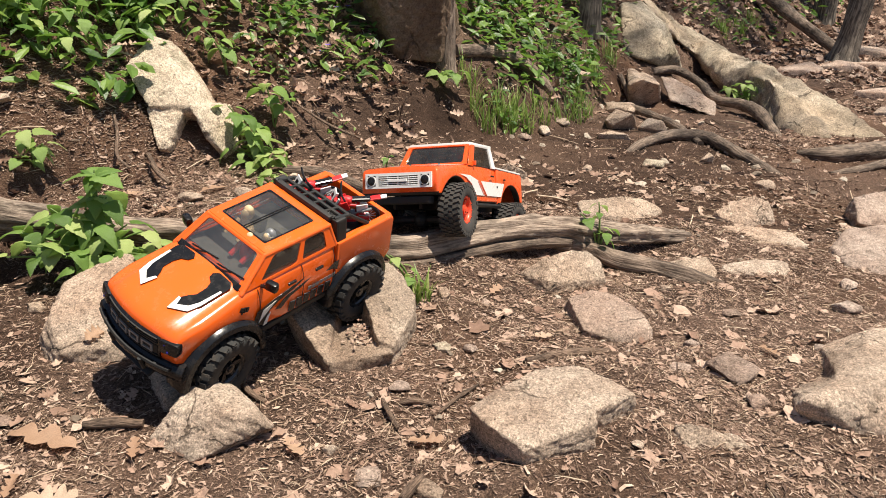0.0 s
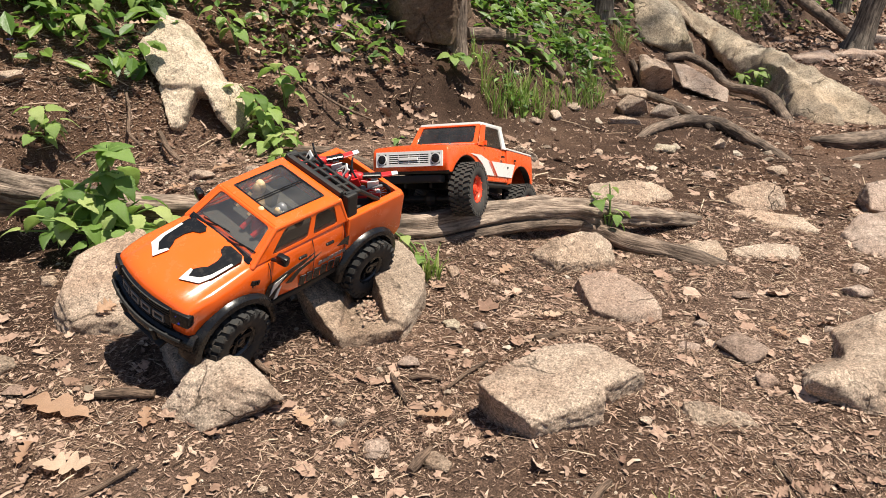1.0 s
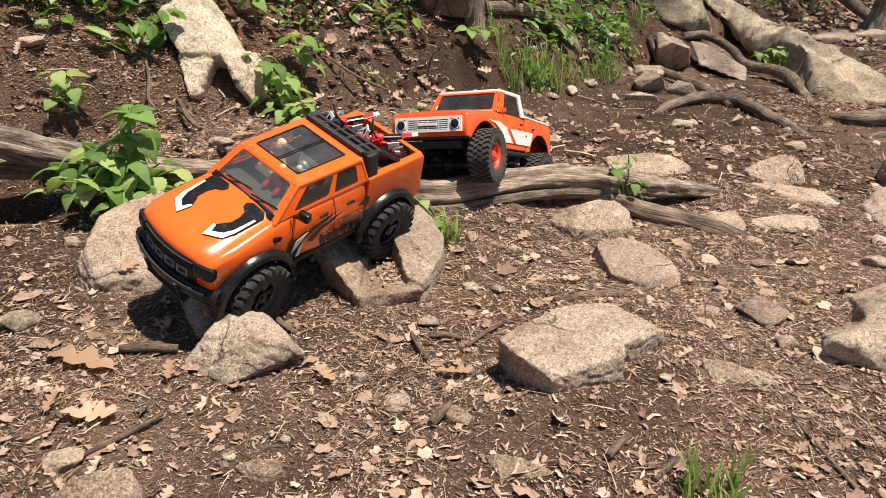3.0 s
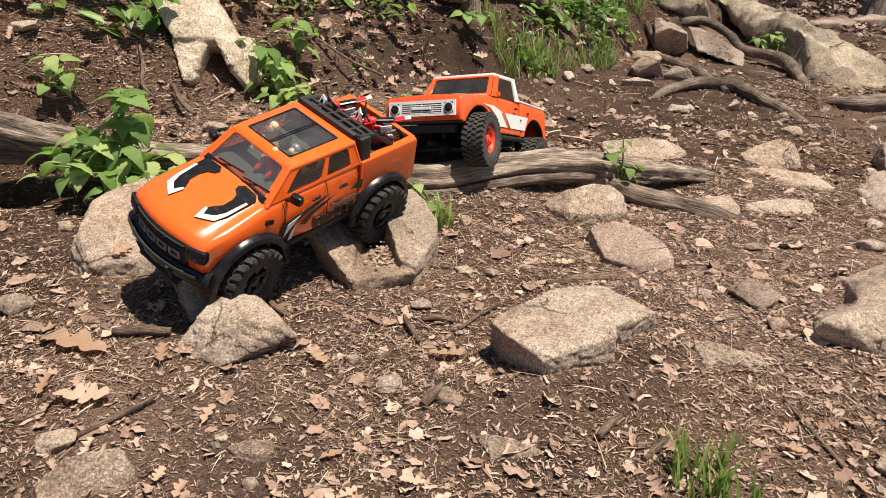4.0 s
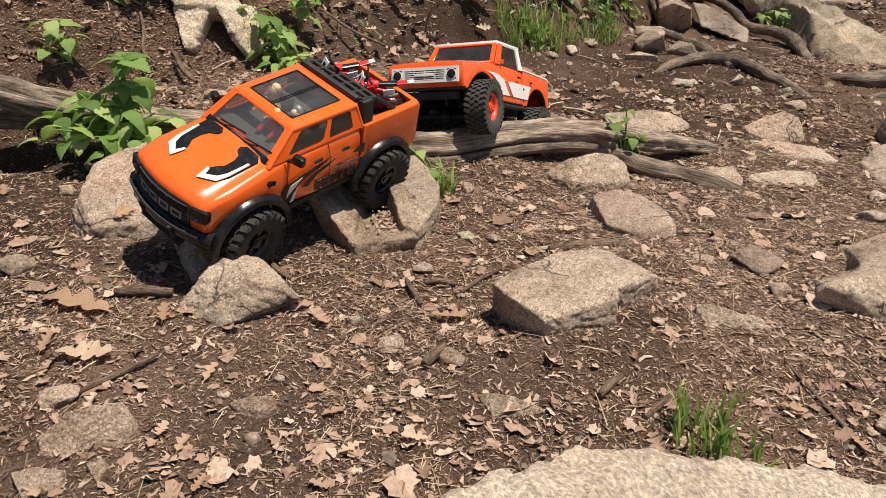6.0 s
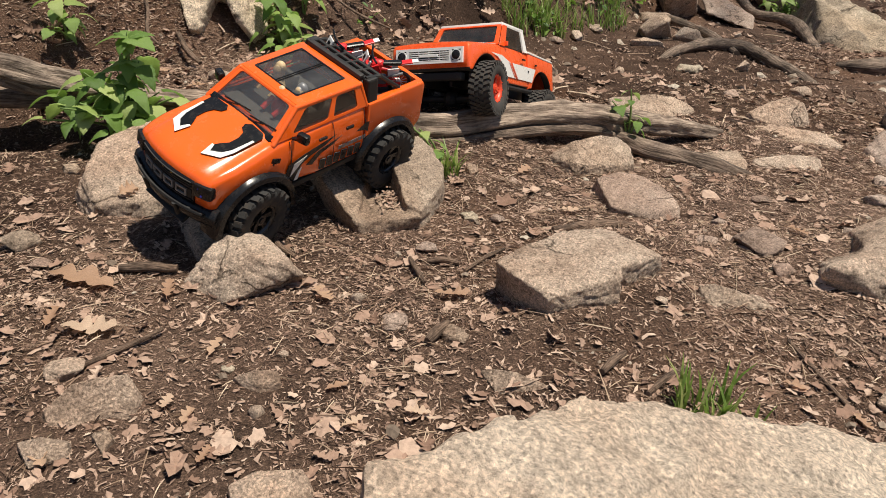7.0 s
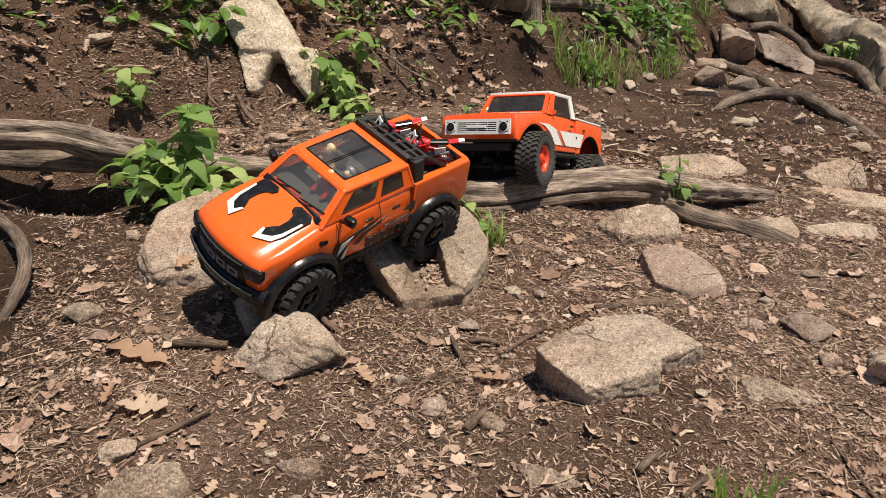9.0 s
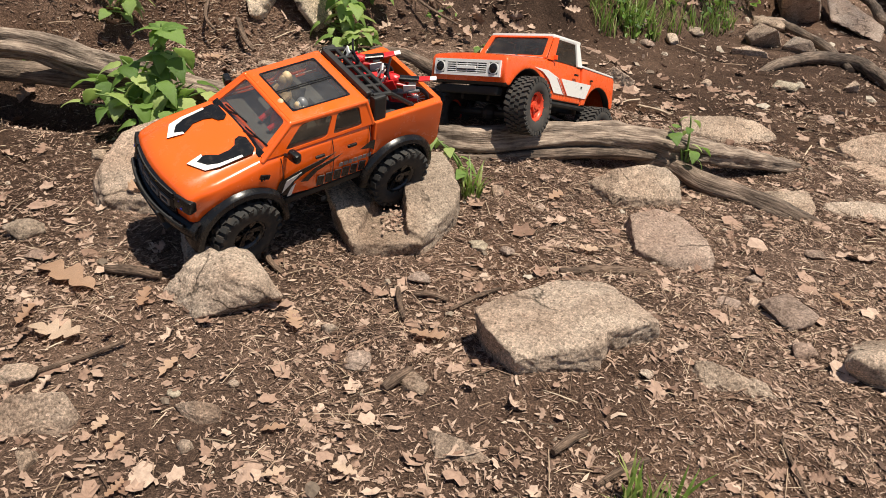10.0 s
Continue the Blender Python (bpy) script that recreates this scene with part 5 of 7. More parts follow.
        for x, z0, z1 in ((0.074, 0.098, 0.184), (-0.024, 0.098, 0.186), (-0.1, 0.12, 0.187)):
            bm = bmesh.new()
            lean = lambda z: s * (0.1004 * (1 - 0.105 * ramp(z, 0.158, 0.19)))
            for k in range(6):
                za, zb = z0 + (z1 - z0) * k / 6, z0 + (z1 - z0) * (k + 1) / 6
                rod(bm, (x, lean(za), za), (x, lean(zb), zb), 0.0007, 5)
            part("door_seam", bm, M_MATT, body)
        bm = bmesh.new()
        block(bm, (0.107, s * 0.0992, 0.163), (0.018, 0.003, 0.009), (0, -20, 0), 0.001)
        for i in range(3):
            block(bm, (0.103 + i * 0.005, s * 0.101, 0.163 - i * 0.001), (0.002, 0.002, 0.007), (0, -20, 0))
        part("vent", bm, M_BLACK, truck)
        bm = bmesh.new()
        block(bm, (-0.01, s * 0.092, 0.088), (0.16, 0.012, 0.012), bevel=0.003)
        part("rock_slider", bm, M_MATT, truck)
        # side graphics
        lift = lambda x, z, s=s: Vector((x, s * 0.1006, z))
        for mt, outline in (
            (M_BLACK, ((0.09, 0.112), (0.08, 0.142), (0.052, 0.151), (-0.026, 0.166), (0.0, 0.152), (0.03, 0.144), (0.052, 0.132), (0.062, 0.106))),
            (M_BLACK, ((0.04, 0.126), (0.014, 0.146), (-0.04, 0.158), (-0.02, 0.147), (0.008, 0.138), (0.026, 0.122))),
            (M_BLACK, ((-0.078, 0.152), (-0.098, 0.163), (-0.108, 0.163), (-0.108, 0.14), (-0.1, 0.147))),
        ):
            part("side_graphic", decal(outline if s > 0 else tuple(reversed(outline)), lift), mt, truck)
        lift2 = lambda x, z, s=s: Vector((x, s * 0.1013, z))
        for i in range(6):
            x = 0.008 - i * 0.0172
            for lf, mt, g in ((lift, M_GREYTRIM, 0.0), (lift2, M_BLACK, 0.0008)):
                o = ((x - g, 0.102 + g), (x - 0.0142 + g, 0.1 + g), (x - 0.0162 + g, 0.121 - g), (x - 0.002 - g, 0.1235 - g))
                part("lettering_bar", decal(o if s > 0 else tuple(reversed(o)), lf), mt, truck)
        for i in range(7):
            x = -0.036 - i * 0.0098
            o = ((x, 0.128), (x - 0.0078, 0.1275), (x - 0.009, 0.1355), (x - 0.0012, 0.136))
            part("lettering_bar", decal(o if s > 0 else tuple(reversed(o)), lift), M_GREYTRIM, truck)
        for o in (((0.076, 0.116), (0.068, 0.14), (0.04, 0.148), (0.056, 0.134)), ((0.066, 0.104), (0.058, 0.122), (0.05, 0.128), (0.058, 0.104))):
            part("side_graphic", decal(o if s > 0 else tuple(reversed(o)), lift2), M_WHITE, truck)
        # hood graphics, laid over the crown of the hood
        on_hood = lambda x, y, k=0.0012: Vector((x, y, hood(x, y) + k))
        dark = ((0.207, 0.034), (0.19, 0.062), (0.168, 0.068), (0.112, 0.069), (0.104, 0.06), (0.104, 0.032), (0.112, 0.024), (0.121, 0.027), (0.127, 0.038), (0.14, 0.043), (0.158, 0.043), (0.168, 0.036), (0.18, 0.03))
        white = ((0.207, 0.034), (0.19, 0.062), (0.168, 0.067), (0.128, 0.068), (0.128, 0.0635), (0.166, 0.0605), (0.182, 0.054), (0.193, 0.039), (0.18, 0.033), (0.18, 0.028))
        for o, mt, k, words in ((dark, M_BLACK, 0.0012, "black hood graphic edged in white"), (white, M_WHITE, 0.0022, "white edge of the hood graphic")):
            o = tuple((x, s * y) for x, y in o)
            bm = bmesh.new()
            f = bm.faces.new([bm.verts.new((x, y, 0)) for x, y in (tuple(reversed(o)) if s > 0 else o)])
            bmesh.ops.triangulate(bm, faces=[f])
            for step in range(2):
                bmesh.ops.subdivide_edges(bm, edges=bm.edges[:], cuts=1)
                bmesh.ops.triangulate(bm, faces=bm.faces[:])
            for v in bm.verts:
                v.co = on_hood(v.co.x, v.co.y, k)
            bmesh.ops.solidify(bm, geom=bm.faces[:], thickness=0.0007)
            bmesh.ops.recalc_face_normals(bm, faces=bm.faces)
            part("hood_graphic", bm, mt, truck, words)
        # headlights
        bm = bmesh.new()
        block(bm, (0.232, s * 0.079, 0.145), (0.02, 0.034, 0.024), (0, -8, s * 20), 0.005)
        lamp = part("headlight", bm, M_BLACK, truck, "dark headlight with small blue lamps", True)
        for dz, dy in ((-0.005, 0.004), (0.006, -0.003)):
            bm = bmesh.new()
            ball(bm, (0.2405, s * (0.078 + dy), 0.145 + dz), (0.006, 0.006, 0.006))
            part("bulb", bm, M_BLUE, lamp)

    # nose
    bow = lambda y: -2.2 * y * y
    yaw = lambda y: math.degrees(math.atan(4.4 * y))
    bows = lambda x, reach, n: [(x + bow(y), y, math.atan(4.4 * y)) for y in (reach * (2.0 * i / n - 1) for i in range(n + 1))]
    bm = bmesh.new()
    sweep(bm, ((-0.006, 0.114), (0.002, 0.114), (0.004, 0.117), (0.0035, 0.155), (0.0, 0.158), (-0.006, 0.158)), bows(0.2485, 0.064, 10))
    grille = part("grille", bm, M_BLACK, truck, "black grille with a silver lettering band")
    for z in (0.118, 0.1445, 0.149, 0.1535):
        part("slat", sweep(bmesh.new(), ((0, z), (0.002, z), (0.002, z + 0.002), (0, z + 0.002)), bows(0.252, 0.061, 10)), M_MATT, grille)
    part("band", sweep(bmesh.new(), ((0, 0.1225), (0.0015, 0.1225), (0.0015, 0.1405), (0, 0.1405)), bows(0.2515, 0.061, 10)), M_MATT, grille)
    for i in range(4):
        y = -0.042 + i * 0.028
        bm = bmesh.new()
        for dy in (-0.0095, 0.0095):
            block(bm, (0.2538 + bow(y + dy), y + dy, 0.1315), (0.003, 0.0035, 0.015), (0, 0, yaw(y)))
        for dz in (-0.006, 0.006):
            block(bm, (0.2538 + bow(y), y, 0.1315 + dz), (0.003, 0.019, 0.003), (0, 0, yaw(y)))
        part("lettering_bar", bm, M_GREYTRIM, grille)
    for y in (-0.02, 0.0, 0.02):
        bm = bmesh.new()
        ball(bm, (0.2525 + bow(y), y, 0.1525), (0.003, 0.005, 0.003))
        part("marker_lamp", bm, M_AMBER, grille)
    bm = bmesh.new()
    sweep(bm, ((-0.012, 0.076), (-0.002, 0.073), (0.005, 0.082), (0.011, 0.089), (0.012, 0.098), (0.009, 0.107), (0.001, 0.112), (-0.014, 0.112)), bows(0.249, 0.104, 18))
    part("front_bumper", bm, M_BLACK, truck, "black off-road front bumper", True)
    bm = bmesh.new()
    sweep(bm, [(0.0034 * math.cos(k), 0.108 + 0.0034 * math.sin(k)) for k in (0, 1.05, 2.1, 3.14, 4.19, 5.24)], bows(0.2625, 0.09, 18))
    part("bull_bar", bm, M_MATT, truck, "", True)
    for s in (-1, 1):
        bm = bmesh.new()
        rod(bm, (0.255, s * 0.04, 0.082), (0.262, s * 0.04, 0.108), 0.004, 8)
        part("tow_hook", bm, M_MATT, truck)
    bm = bmesh.new()
    block(bm, (0.232, 0, 0.078), (0.05, 0.1, 0.006), (0, 25, 0), 0.002)
    part("skid_plate", bm, M_MATT, truck)
    bm = bmesh.new()
    block(bm, (-0.27, 0, 0.11), (0.016, 0.17, 0.02), bevel=0.005)
    part("rear_bumper", bm, M_BLACK, truck, "", True)
    bm = bmesh.new()
    block(bm, (-0.008, 0, 0.191), (0.186, 0.15, 0.003))
    for y in (-0.035, 0.035):
        block(bm, (0.0, y, 0.168), (0.03, 0.045, 0.035), bevel=0.006)
        block(bm, (-0.025, y, 0.192), (0.014, 0.045, 0.056), (0, -12, 0), 0.005)
    block(bm, (0.085, 0, 0.178), (0.02, 0.15, 0.02), bevel=0.004)
    part("cab_interior", bm, M_INSIDE, truck)
    # rack over the bed
    bm = bmesh.new()
    for s in (-1, 1):
        rod(bm, (-0.113, s * 0.078, 0.19), (-0.112, s * 0.072, 0.236), 0.0042)
        rod(bm, (-0.112, s * 0.072, 0.236), (-0.15, s * 0.072, 0.229), 0.0042)
        rod(bm, (-0.15, s * 0.072, 0.229), (-0.2, s * 0.08, 0.193), 0.0042)
    for x, z in ((-0.112, 0.236), (-0.132, 0.232), (-0.15, 0.229)):
        rod(bm, (x, -0.072, z), (x, 0.072, z), 0.004)
    for y in (-0.045, -0.015, 0.015, 0.045):
        rod(bm, (-0.112, y, 0.2), (-0.112, y, 0.236), 0.003)
        rod(bm, (-0.112, y, 0.236), (-0.15, y, 0.229), 0.003)
    block(bm, (-0.118, 0, 0.185), (0.014, 0.15, 0.05), bevel=0.003)
    for s in (-1, 1):
        block(bm, (-0.122, s * 0.081, 0.212), (0.026, 0.012, 0.05), (s * 8, 0, 0), 0.004)
    block(bm, (-0.107, 0, 0.237), (0.012, 0.14, 0.012), bevel=0.004)
    part("bed_rack", bm, M_MATT, truck, "black tube rack behind the cab")
    toy_figure(ORANGE_AT @ pose(0.012, 0.04, 0.17) @ Matrix.Scale(1.2, 4), M_GREYTRIM, M_GREYTRIM)
    toy_figure(ORANGE_AT @ pose(0.04, 0.022, 0.18) @ Matrix.Scale(0.95, 4), M_RED, M_SKIN)
    toy_figure(ORANGE_AT @ pose(-0.005, -0.036, 0.166) @ Matrix.Scale(1.2, 4), M_SKIN, M_SKIN)
    toy_bike(ORANGE_AT @ pose(-0.2, 0.03, 0.158, -4, 0, -38) @ Matrix.Scale(1.12, 4))
    toy_bike(ORANGE_AT @ pose(-0.178, -0.05, 0.158, -6, 0, -22) @ Matrix.Scale(1.12, 4))


def white_truck():
    truck = thing("model_truck", "orange and white retro model pickup propped on the log", "model truck", WHITE_AT)
    add_wheels(truck, ((0.156, 0.11, 0.1, 4), (0.156, -0.11, 0.07, 4), (-0.165, 0.108, 0.062, 0), (-0.165, -0.108, 0.088, 0)), 0.064, 0.05, M_RIM_RED, "red rim in a dusty off-road tyre", M_DUSTY, 30, 0.8)
    add_chassis(truck, 0.156, -0.165, 0.078, 0.105, 0.06)

    def shape(p):
        x, y, z = p
        k = 1 - 0.1 * ramp(z, 0.182, 0.215) - 0.04 * ramp(x, 0.2, 0.245)
        if z > 0.185 and x > 0.07:
            z += 0.004 * (1 - (y / 0.105) ** 2)
        return Vector((x, y * k, z))

    front = arc(0.156, 0.1, 0.077, 158, 28, 14)
    prof = [(-0.085, 0.121), (0.05, 0.121)] + front + [(0.23, 0.133), (0.24, 0.134), (0.2445, 0.14), (0.2445, 0.188), (0.241, 0.1945), (0.232, 0.1975), (0.2, 0.201), (0.14, 0.207), (0.08, 0.212), (0.0, 0.213), (-0.085, 0.211)]
    ys = [-0.107, -0.095, -0.06, -0.03, 0, 0.03, 0.06, 0.095, 0.107]
    part("body", slice_body(prof, ys, shape, ((0.156, 0.1, 0.084),), 0.007), (M_REDORANGE, M_MATT), truck, "glossy red-orange painted body", True)
    rear = arc(-0.175, 0.1, 0.072, 158, 18, 14)
    side = [(-0.086, 0.121)] + list(reversed(rear)) + [(-0.25, 0.124), (-0.258, 0.132), (-0.258, 0.2), (-0.252, 0.206), (-0.086, 0.211)]
    for s in (1, -1):
        part("bed_side", slice_body(side, [0.088, 0.107] if s > 0 else [-0.107, -0.088], lambda p: Vector((p.x, p.y * (1 - 0.05 * ramp(p.z, 0.17, 0.215)), p.z)), ((-0.175, 0.1, 0.08),), 0.004), (M_REDORANGE, M_MATT), truck, "", True)
        bm = bmesh.new()
        block(bm, (-0.168, s * 0.0965, 0.211), (0.17, 0.012, 0.005), (0, -2, 0), 0.0018)
        part("bed_rail", bm, M_WHITE, truck)
    bm = bmesh.new()
    block(bm, (-0.253, 0, 0.165), (0.01, 0.185, 0.082), bevel=0.003)
    part("tailgate", bm, M_REDORANGE, truck)
    bm = bmesh.new()
    block(bm, (-0.17, 0, 0.185), (0.162, 0.176, 0.008), bevel=0.002)
    part("bed_cover", bm, M_MATT, truck, "black bed cover")
    ws = ((0.076, -0.0935, 0.212), (0.076, 0.0935, 0.212), (0.041, 0.085, 0.2645), (0.041, -0.085, 0.2645))
    bk = ((-0.08, -0.083, 0.2645), (-0.08, 0.083, 0.2645), (-0.086, 0.094, 0.211), (-0.086, -0.094, 0.211))
    part("windshield_frame", holed_panel(ws, (0, 1, 0, 1), (0.06, 0.94, 0.1, 0.94), 0.06, 0.004), M_REDORANGE, truck, "", True)
    part("windshield", pane(ws, 0.06, 0.94, 0.08, 0.94), M_DARKGLASS, truck, "dark clear windshield")
    bm = bmesh.new()
    block(bm, (-0.022, 0, 0.2675), (0.132, 0.174, 0.011), bevel=0.0048)
    roof = part("roof", bm, M_WHITE, truck, "white hard top", True)
    bm = bmesh.new()
    block(bm, (-0.025, 0, 0.2735), (0.07, 0.1, 0.003), bevel=0.001)
    part("sunroof", bm, M_BLACK, roof, "black sunroof panel")
    part("rear_window_frame", sheet(bk, (0, 0.1, 0.9, 1), (0, 0.15, 0.8, 1), ((1, 1),), 0.004), M_WHITE, truck)
    part("rear_window", pane(bk, 0.09, 0.91, 0.13, 0.82), M_DARKGLASS, truck)
    for s in (1, -1):
        q = ((0.076, s * 0.0955, 0.211), (-0.086, s * 0.0955, 0.211), (-0.08, s * 0.084, 0.2645), (0.041, s * 0.086, 0.2645))
        if s < 0:
            q = (q[1], q[0], q[3], q[2])
        us = (0, 0.16, 0.86, 1) if s > 0 else (0, 0.14, 0.84, 1)
        a, b = ((0, 0.16), (0.86, 1)) if s > 0 else ((0.84, 1), (0, 0.14))
        part("front_pillar", pane(q, a[0], a[1], 0, 1, 0.004), M_REDORANGE, truck)
        part("rear_pillar", pane(q, b[0], b[1], 0, 1, 0.004), M_WHITE, truck)
        part("side_window", pane(q, us[1] + 0.02, us[2] - 0.02, 0.03, 0.97), M_DARKGLASS, truck)
        bm = bmesh.new()
        block(bm, (0.05, s * 0.1, 0.2185), (0.005, 0.014, 0.011), bevel=0.0015)
        part("wing_mirror", bm, M_REDORANGE, truck)
        lift = lambda x, z, s=s: Vector((x, s * 0.1076, z))
        white = (((0.146, 0.186), (0.086, 0.186), (0.036, 0.174), (0.0, 0.139), (0.05, 0.139), (0.078, 0.166), (0.108, 0.18)), ((0.024, 0.1745), (-0.124, 0.1745), (-0.104, 0.139), (-0.012, 0.139)))
        for o in white:
            part("side_stripe", decal(o if s > 0 else tuple(reversed(o)), lift), M_WHITE, truck, "white side stripe")
        for i in range(3):
            x = 0.043 - i * 0.0075
            o = ((x, 0.1735), (x - 0.0036, 0.1735), (x - 0.0396, 0.14), (x - 0.036, 0.14))
            part("side_stripe", decal(o if s > 0 else tuple(reversed(o)), lambda x, z, s=s: Vector((x, s * 0.1084, z))), M_STRIPE, truck)
        for x, z, w in ((-0.045, 0.19, 0.016), (-0.125, 0.185, 0.008), (-0.076, 0.164, 0.005)):
            bm = bmesh.new()
            block(bm, (x, s * 0.1085, z), (w, 0.004, 0.0045), bevel=0.001)
            part("door_handle", bm, M_BLACK, truck)
        bm = bmesh.new()
        rod(bm, (0.07, s * 0.1, 0.115), (-0.11, s * 0.1, 0.115), 0.0065)
        part("rock_slider", bm, M_MATT, truck)
    lift = lambda x, y: Vector((x, y, 0.201 + (0.2 - x) / 0.12 * 0.011 + 0.004 * (1 - (y / 0.105) ** 2) + 0.0012))
    part("hood_panel", decal(((0.19, -0.055), (0.19, 0.055), (0.155, 0.083), (0.086, 0.09), (0.086, -0.09), (0.155, -0.083)), lift), M_WHITE, truck, "white hood panel")
    bm = bmesh.new()
    for y in (-0.04, 0.04):
        ball(bm, (0.12, y, 0.213), (0.006, 0.006, 0.006))
    part("hood_pin", bm, M_BLACK, truck)
    # nose
    bm = sheet(((0.2447, -0.088, 0.1505), (0.2447, 0.088, 0.1505), (0.2447, 0.088, 0.1855), (0.2447, -0.088, 0.1855)), (0, 0.03, 0.16, 0.2, 0.8, 0.84, 0.97, 1), (0, 0.14, 0.86, 1), ((1, 1), (3, 1), (5, 1)), 0.005)
    grille = part("grille", bm, M_SILVER, truck, "silver slatted grille with round headlights")
    bm = bmesh.new()
    block(bm, (0.2455, 0, 0.168), (0.002, 0.17, 0.032))
    part("backing", bm, M_MATT, grille)
    for i in range(6):
        bm = bmesh.new()
        block(bm, (0.248, 0, 0.1565 + i * 0.0046), (0.004, 0.104, 0.0022), bevel=0.0006)
        part("slat", bm, M_SILVER, grille)
    for y in [-0.056 + i * 0.028 for i in range(5)]:
        bm = bmesh.new()
        block(bm, (0.2475, y, 0.168), (0.003, 0.002, 0.028))
        part("mullion", bm, M_SILVER, grille)
    bm = bmesh.new()
    block(bm, (0.2503, 0, 0.168), (0.003, 0.05, 0.007), bevel=0.001)
    part("lettering_bar", bm, M_SILVER, grille)
    for y in (-0.0715, 0.0715):
        bm = bmesh.new()
        rod(bm, (0.2455, y, 0.168), (0.251, y, 0.168), 0.0125, 20)
        lamp = part("headlight", bm, M_SILVER, truck, "round headlight with a silver ring")
        bm = bmesh.new()
        ball(bm, (0.251, y, 0.168), (0.006, 0.021, 0.021), segs=16)
        part("lens", bm, M_BLACK, lamp)
    # no bumper shows here: black block added for the shade under the nose
    bm = bmesh.new()
    block(bm, (0.228, 0, 0.122), (0.02, 0.16, 0.018), bevel=0.004)
    part("front_bumper", bm, M_MATT, truck, "added black block for the shaded underside of the nose")
    bm = bmesh.new()
    block(bm, (-0.006, 0, 0.2145), (0.15, 0.172, 0.003))
    block(bm, (-0.03, 0.04, 0.205), (0.016, 0.05, 0.07), (0, -10, 0), 0.005)
    block(bm, (-0.03, -0.04, 0.205), (0.016, 0.05, 0.07), (0, -10, 0), 0.005)
    part("cab_interior", bm, M_INSIDE, truck)
    toy_figure(WHITE_AT @ pose(0.0, 0.036, 0.205) @ Matrix.Scale(1.1, 4), M_RED, M_WHITE)


orange_truck()
white_truck()

# ---- plants ----
def leaf_mesh(name, material, wide=0.36, tip=1.0, droop=0.25, fold=0.16, n=7, heart=True, teeth=0.0):
    """A leaf one long along +x: a folded blade with a drooping tip."""
    verts, faces = [], []
    wob = random.Random(int(wide * 100))
    for i in range(n + 1):
        u = i / n
        w = wide * (math.sin(math.pi * min(1, u ** (0.62 if heart else 0.85))) ** 0.8) * (1 - 0.25 * u * tip)
        if teeth:
            w *= 1 + teeth * (1 if i % 2 else -1)
        z = 0.06 * math.sin(u * 3) - droop * u * u + wob.uniform(-0.012, 0.012)
        back = -0.06 * math.sin(math.pi * min(1, u * 2.5)) if heart and u < 0.4 else 0
        verts += [(u, 0, z), (u + back, w * 0.55, z + fold * w * 0.7), (u + back, w, z + fold * w * 0.55 - 0.03), (u + back, -w * 0.55, z + fold * w * 0.7), (u + back, -w, z + fold * w * 0.55 - 0.03)]
    for i in range(n):
        a, b = 5 * i, 5 * i + 5
        faces += [(a, b, b + 1, a + 1), (a + 1, b + 1, b + 2, a + 2), (b, a, a + 3, b + 3), (b + 3, a + 3, a + 4, b + 4)]
    return pydata(name, verts, faces, material, True)


LEAVES = [leaf_mesh("leaf", M_LEAF, w, 1, d, f, 13, True, 0.07) for w, d, f in ((0.40, 0.30, 0.2), (0.37, 0.45, 0.14), (0.43, 0.2, 0.26), (0.35, 0.6, 0.1))]


def aim(place, yaw, pitch, roll, size):
    return Matrix.Translation(place) @ Matrix.Rotation(radians(yaw), 4, "Z") @ Matrix.Rotation(radians(pitch), 4, "Y") @ Matrix.Rotation(radians(roll), 4, "X") @ Matrix.Scale(size, 4)


def herb(label, base, stems, rnd, droop=(-8, 32), category="plant"):
    """A leafy herb: stems given as (lean x, lean y, height, leaves, leaf length), each with leaves along its upper part."""
    plant = thing("plant", label, category, Matrix.Translation(base))
    for lx, ly, h, count, size in stems:
        line = [(0, 0, -0.02), (lx * 0.3, ly * 0.3, h * 0.45), (lx * 0.7, ly * 0.7, h * 0.82), (lx, ly, h)]
        me = limb_mesh("stem", line, [0.0028, 0.0024, 0.002, 0.0012], M_STEM, segs=6, per=4, knobs=0.05)
        piece("stem", me, plant, Matrix.Identity(4))
        pts = curve_points(line, 6)
        for i in range(count):
            u = 0.3 + 0.7 * (i + 0.5) / count
            p = pts[min(len(pts) - 1, int(u * (len(pts) - 1)))]
            yaw = i * 137.5 + rnd.uniform(-25, 25)
            s = size * rnd.uniform(0.65, 1.1)
            out = Vector((math.cos(radians(yaw)), math.sin(radians(yaw)), 0.35)) * s * 0.35
            piece("leaf", rnd.choice(LEAVES), plant, aim(p + out, yaw, rnd.uniform(*droop) + (1 - u) * 20, rnd.uniform(-22, 22), s))
    return plant


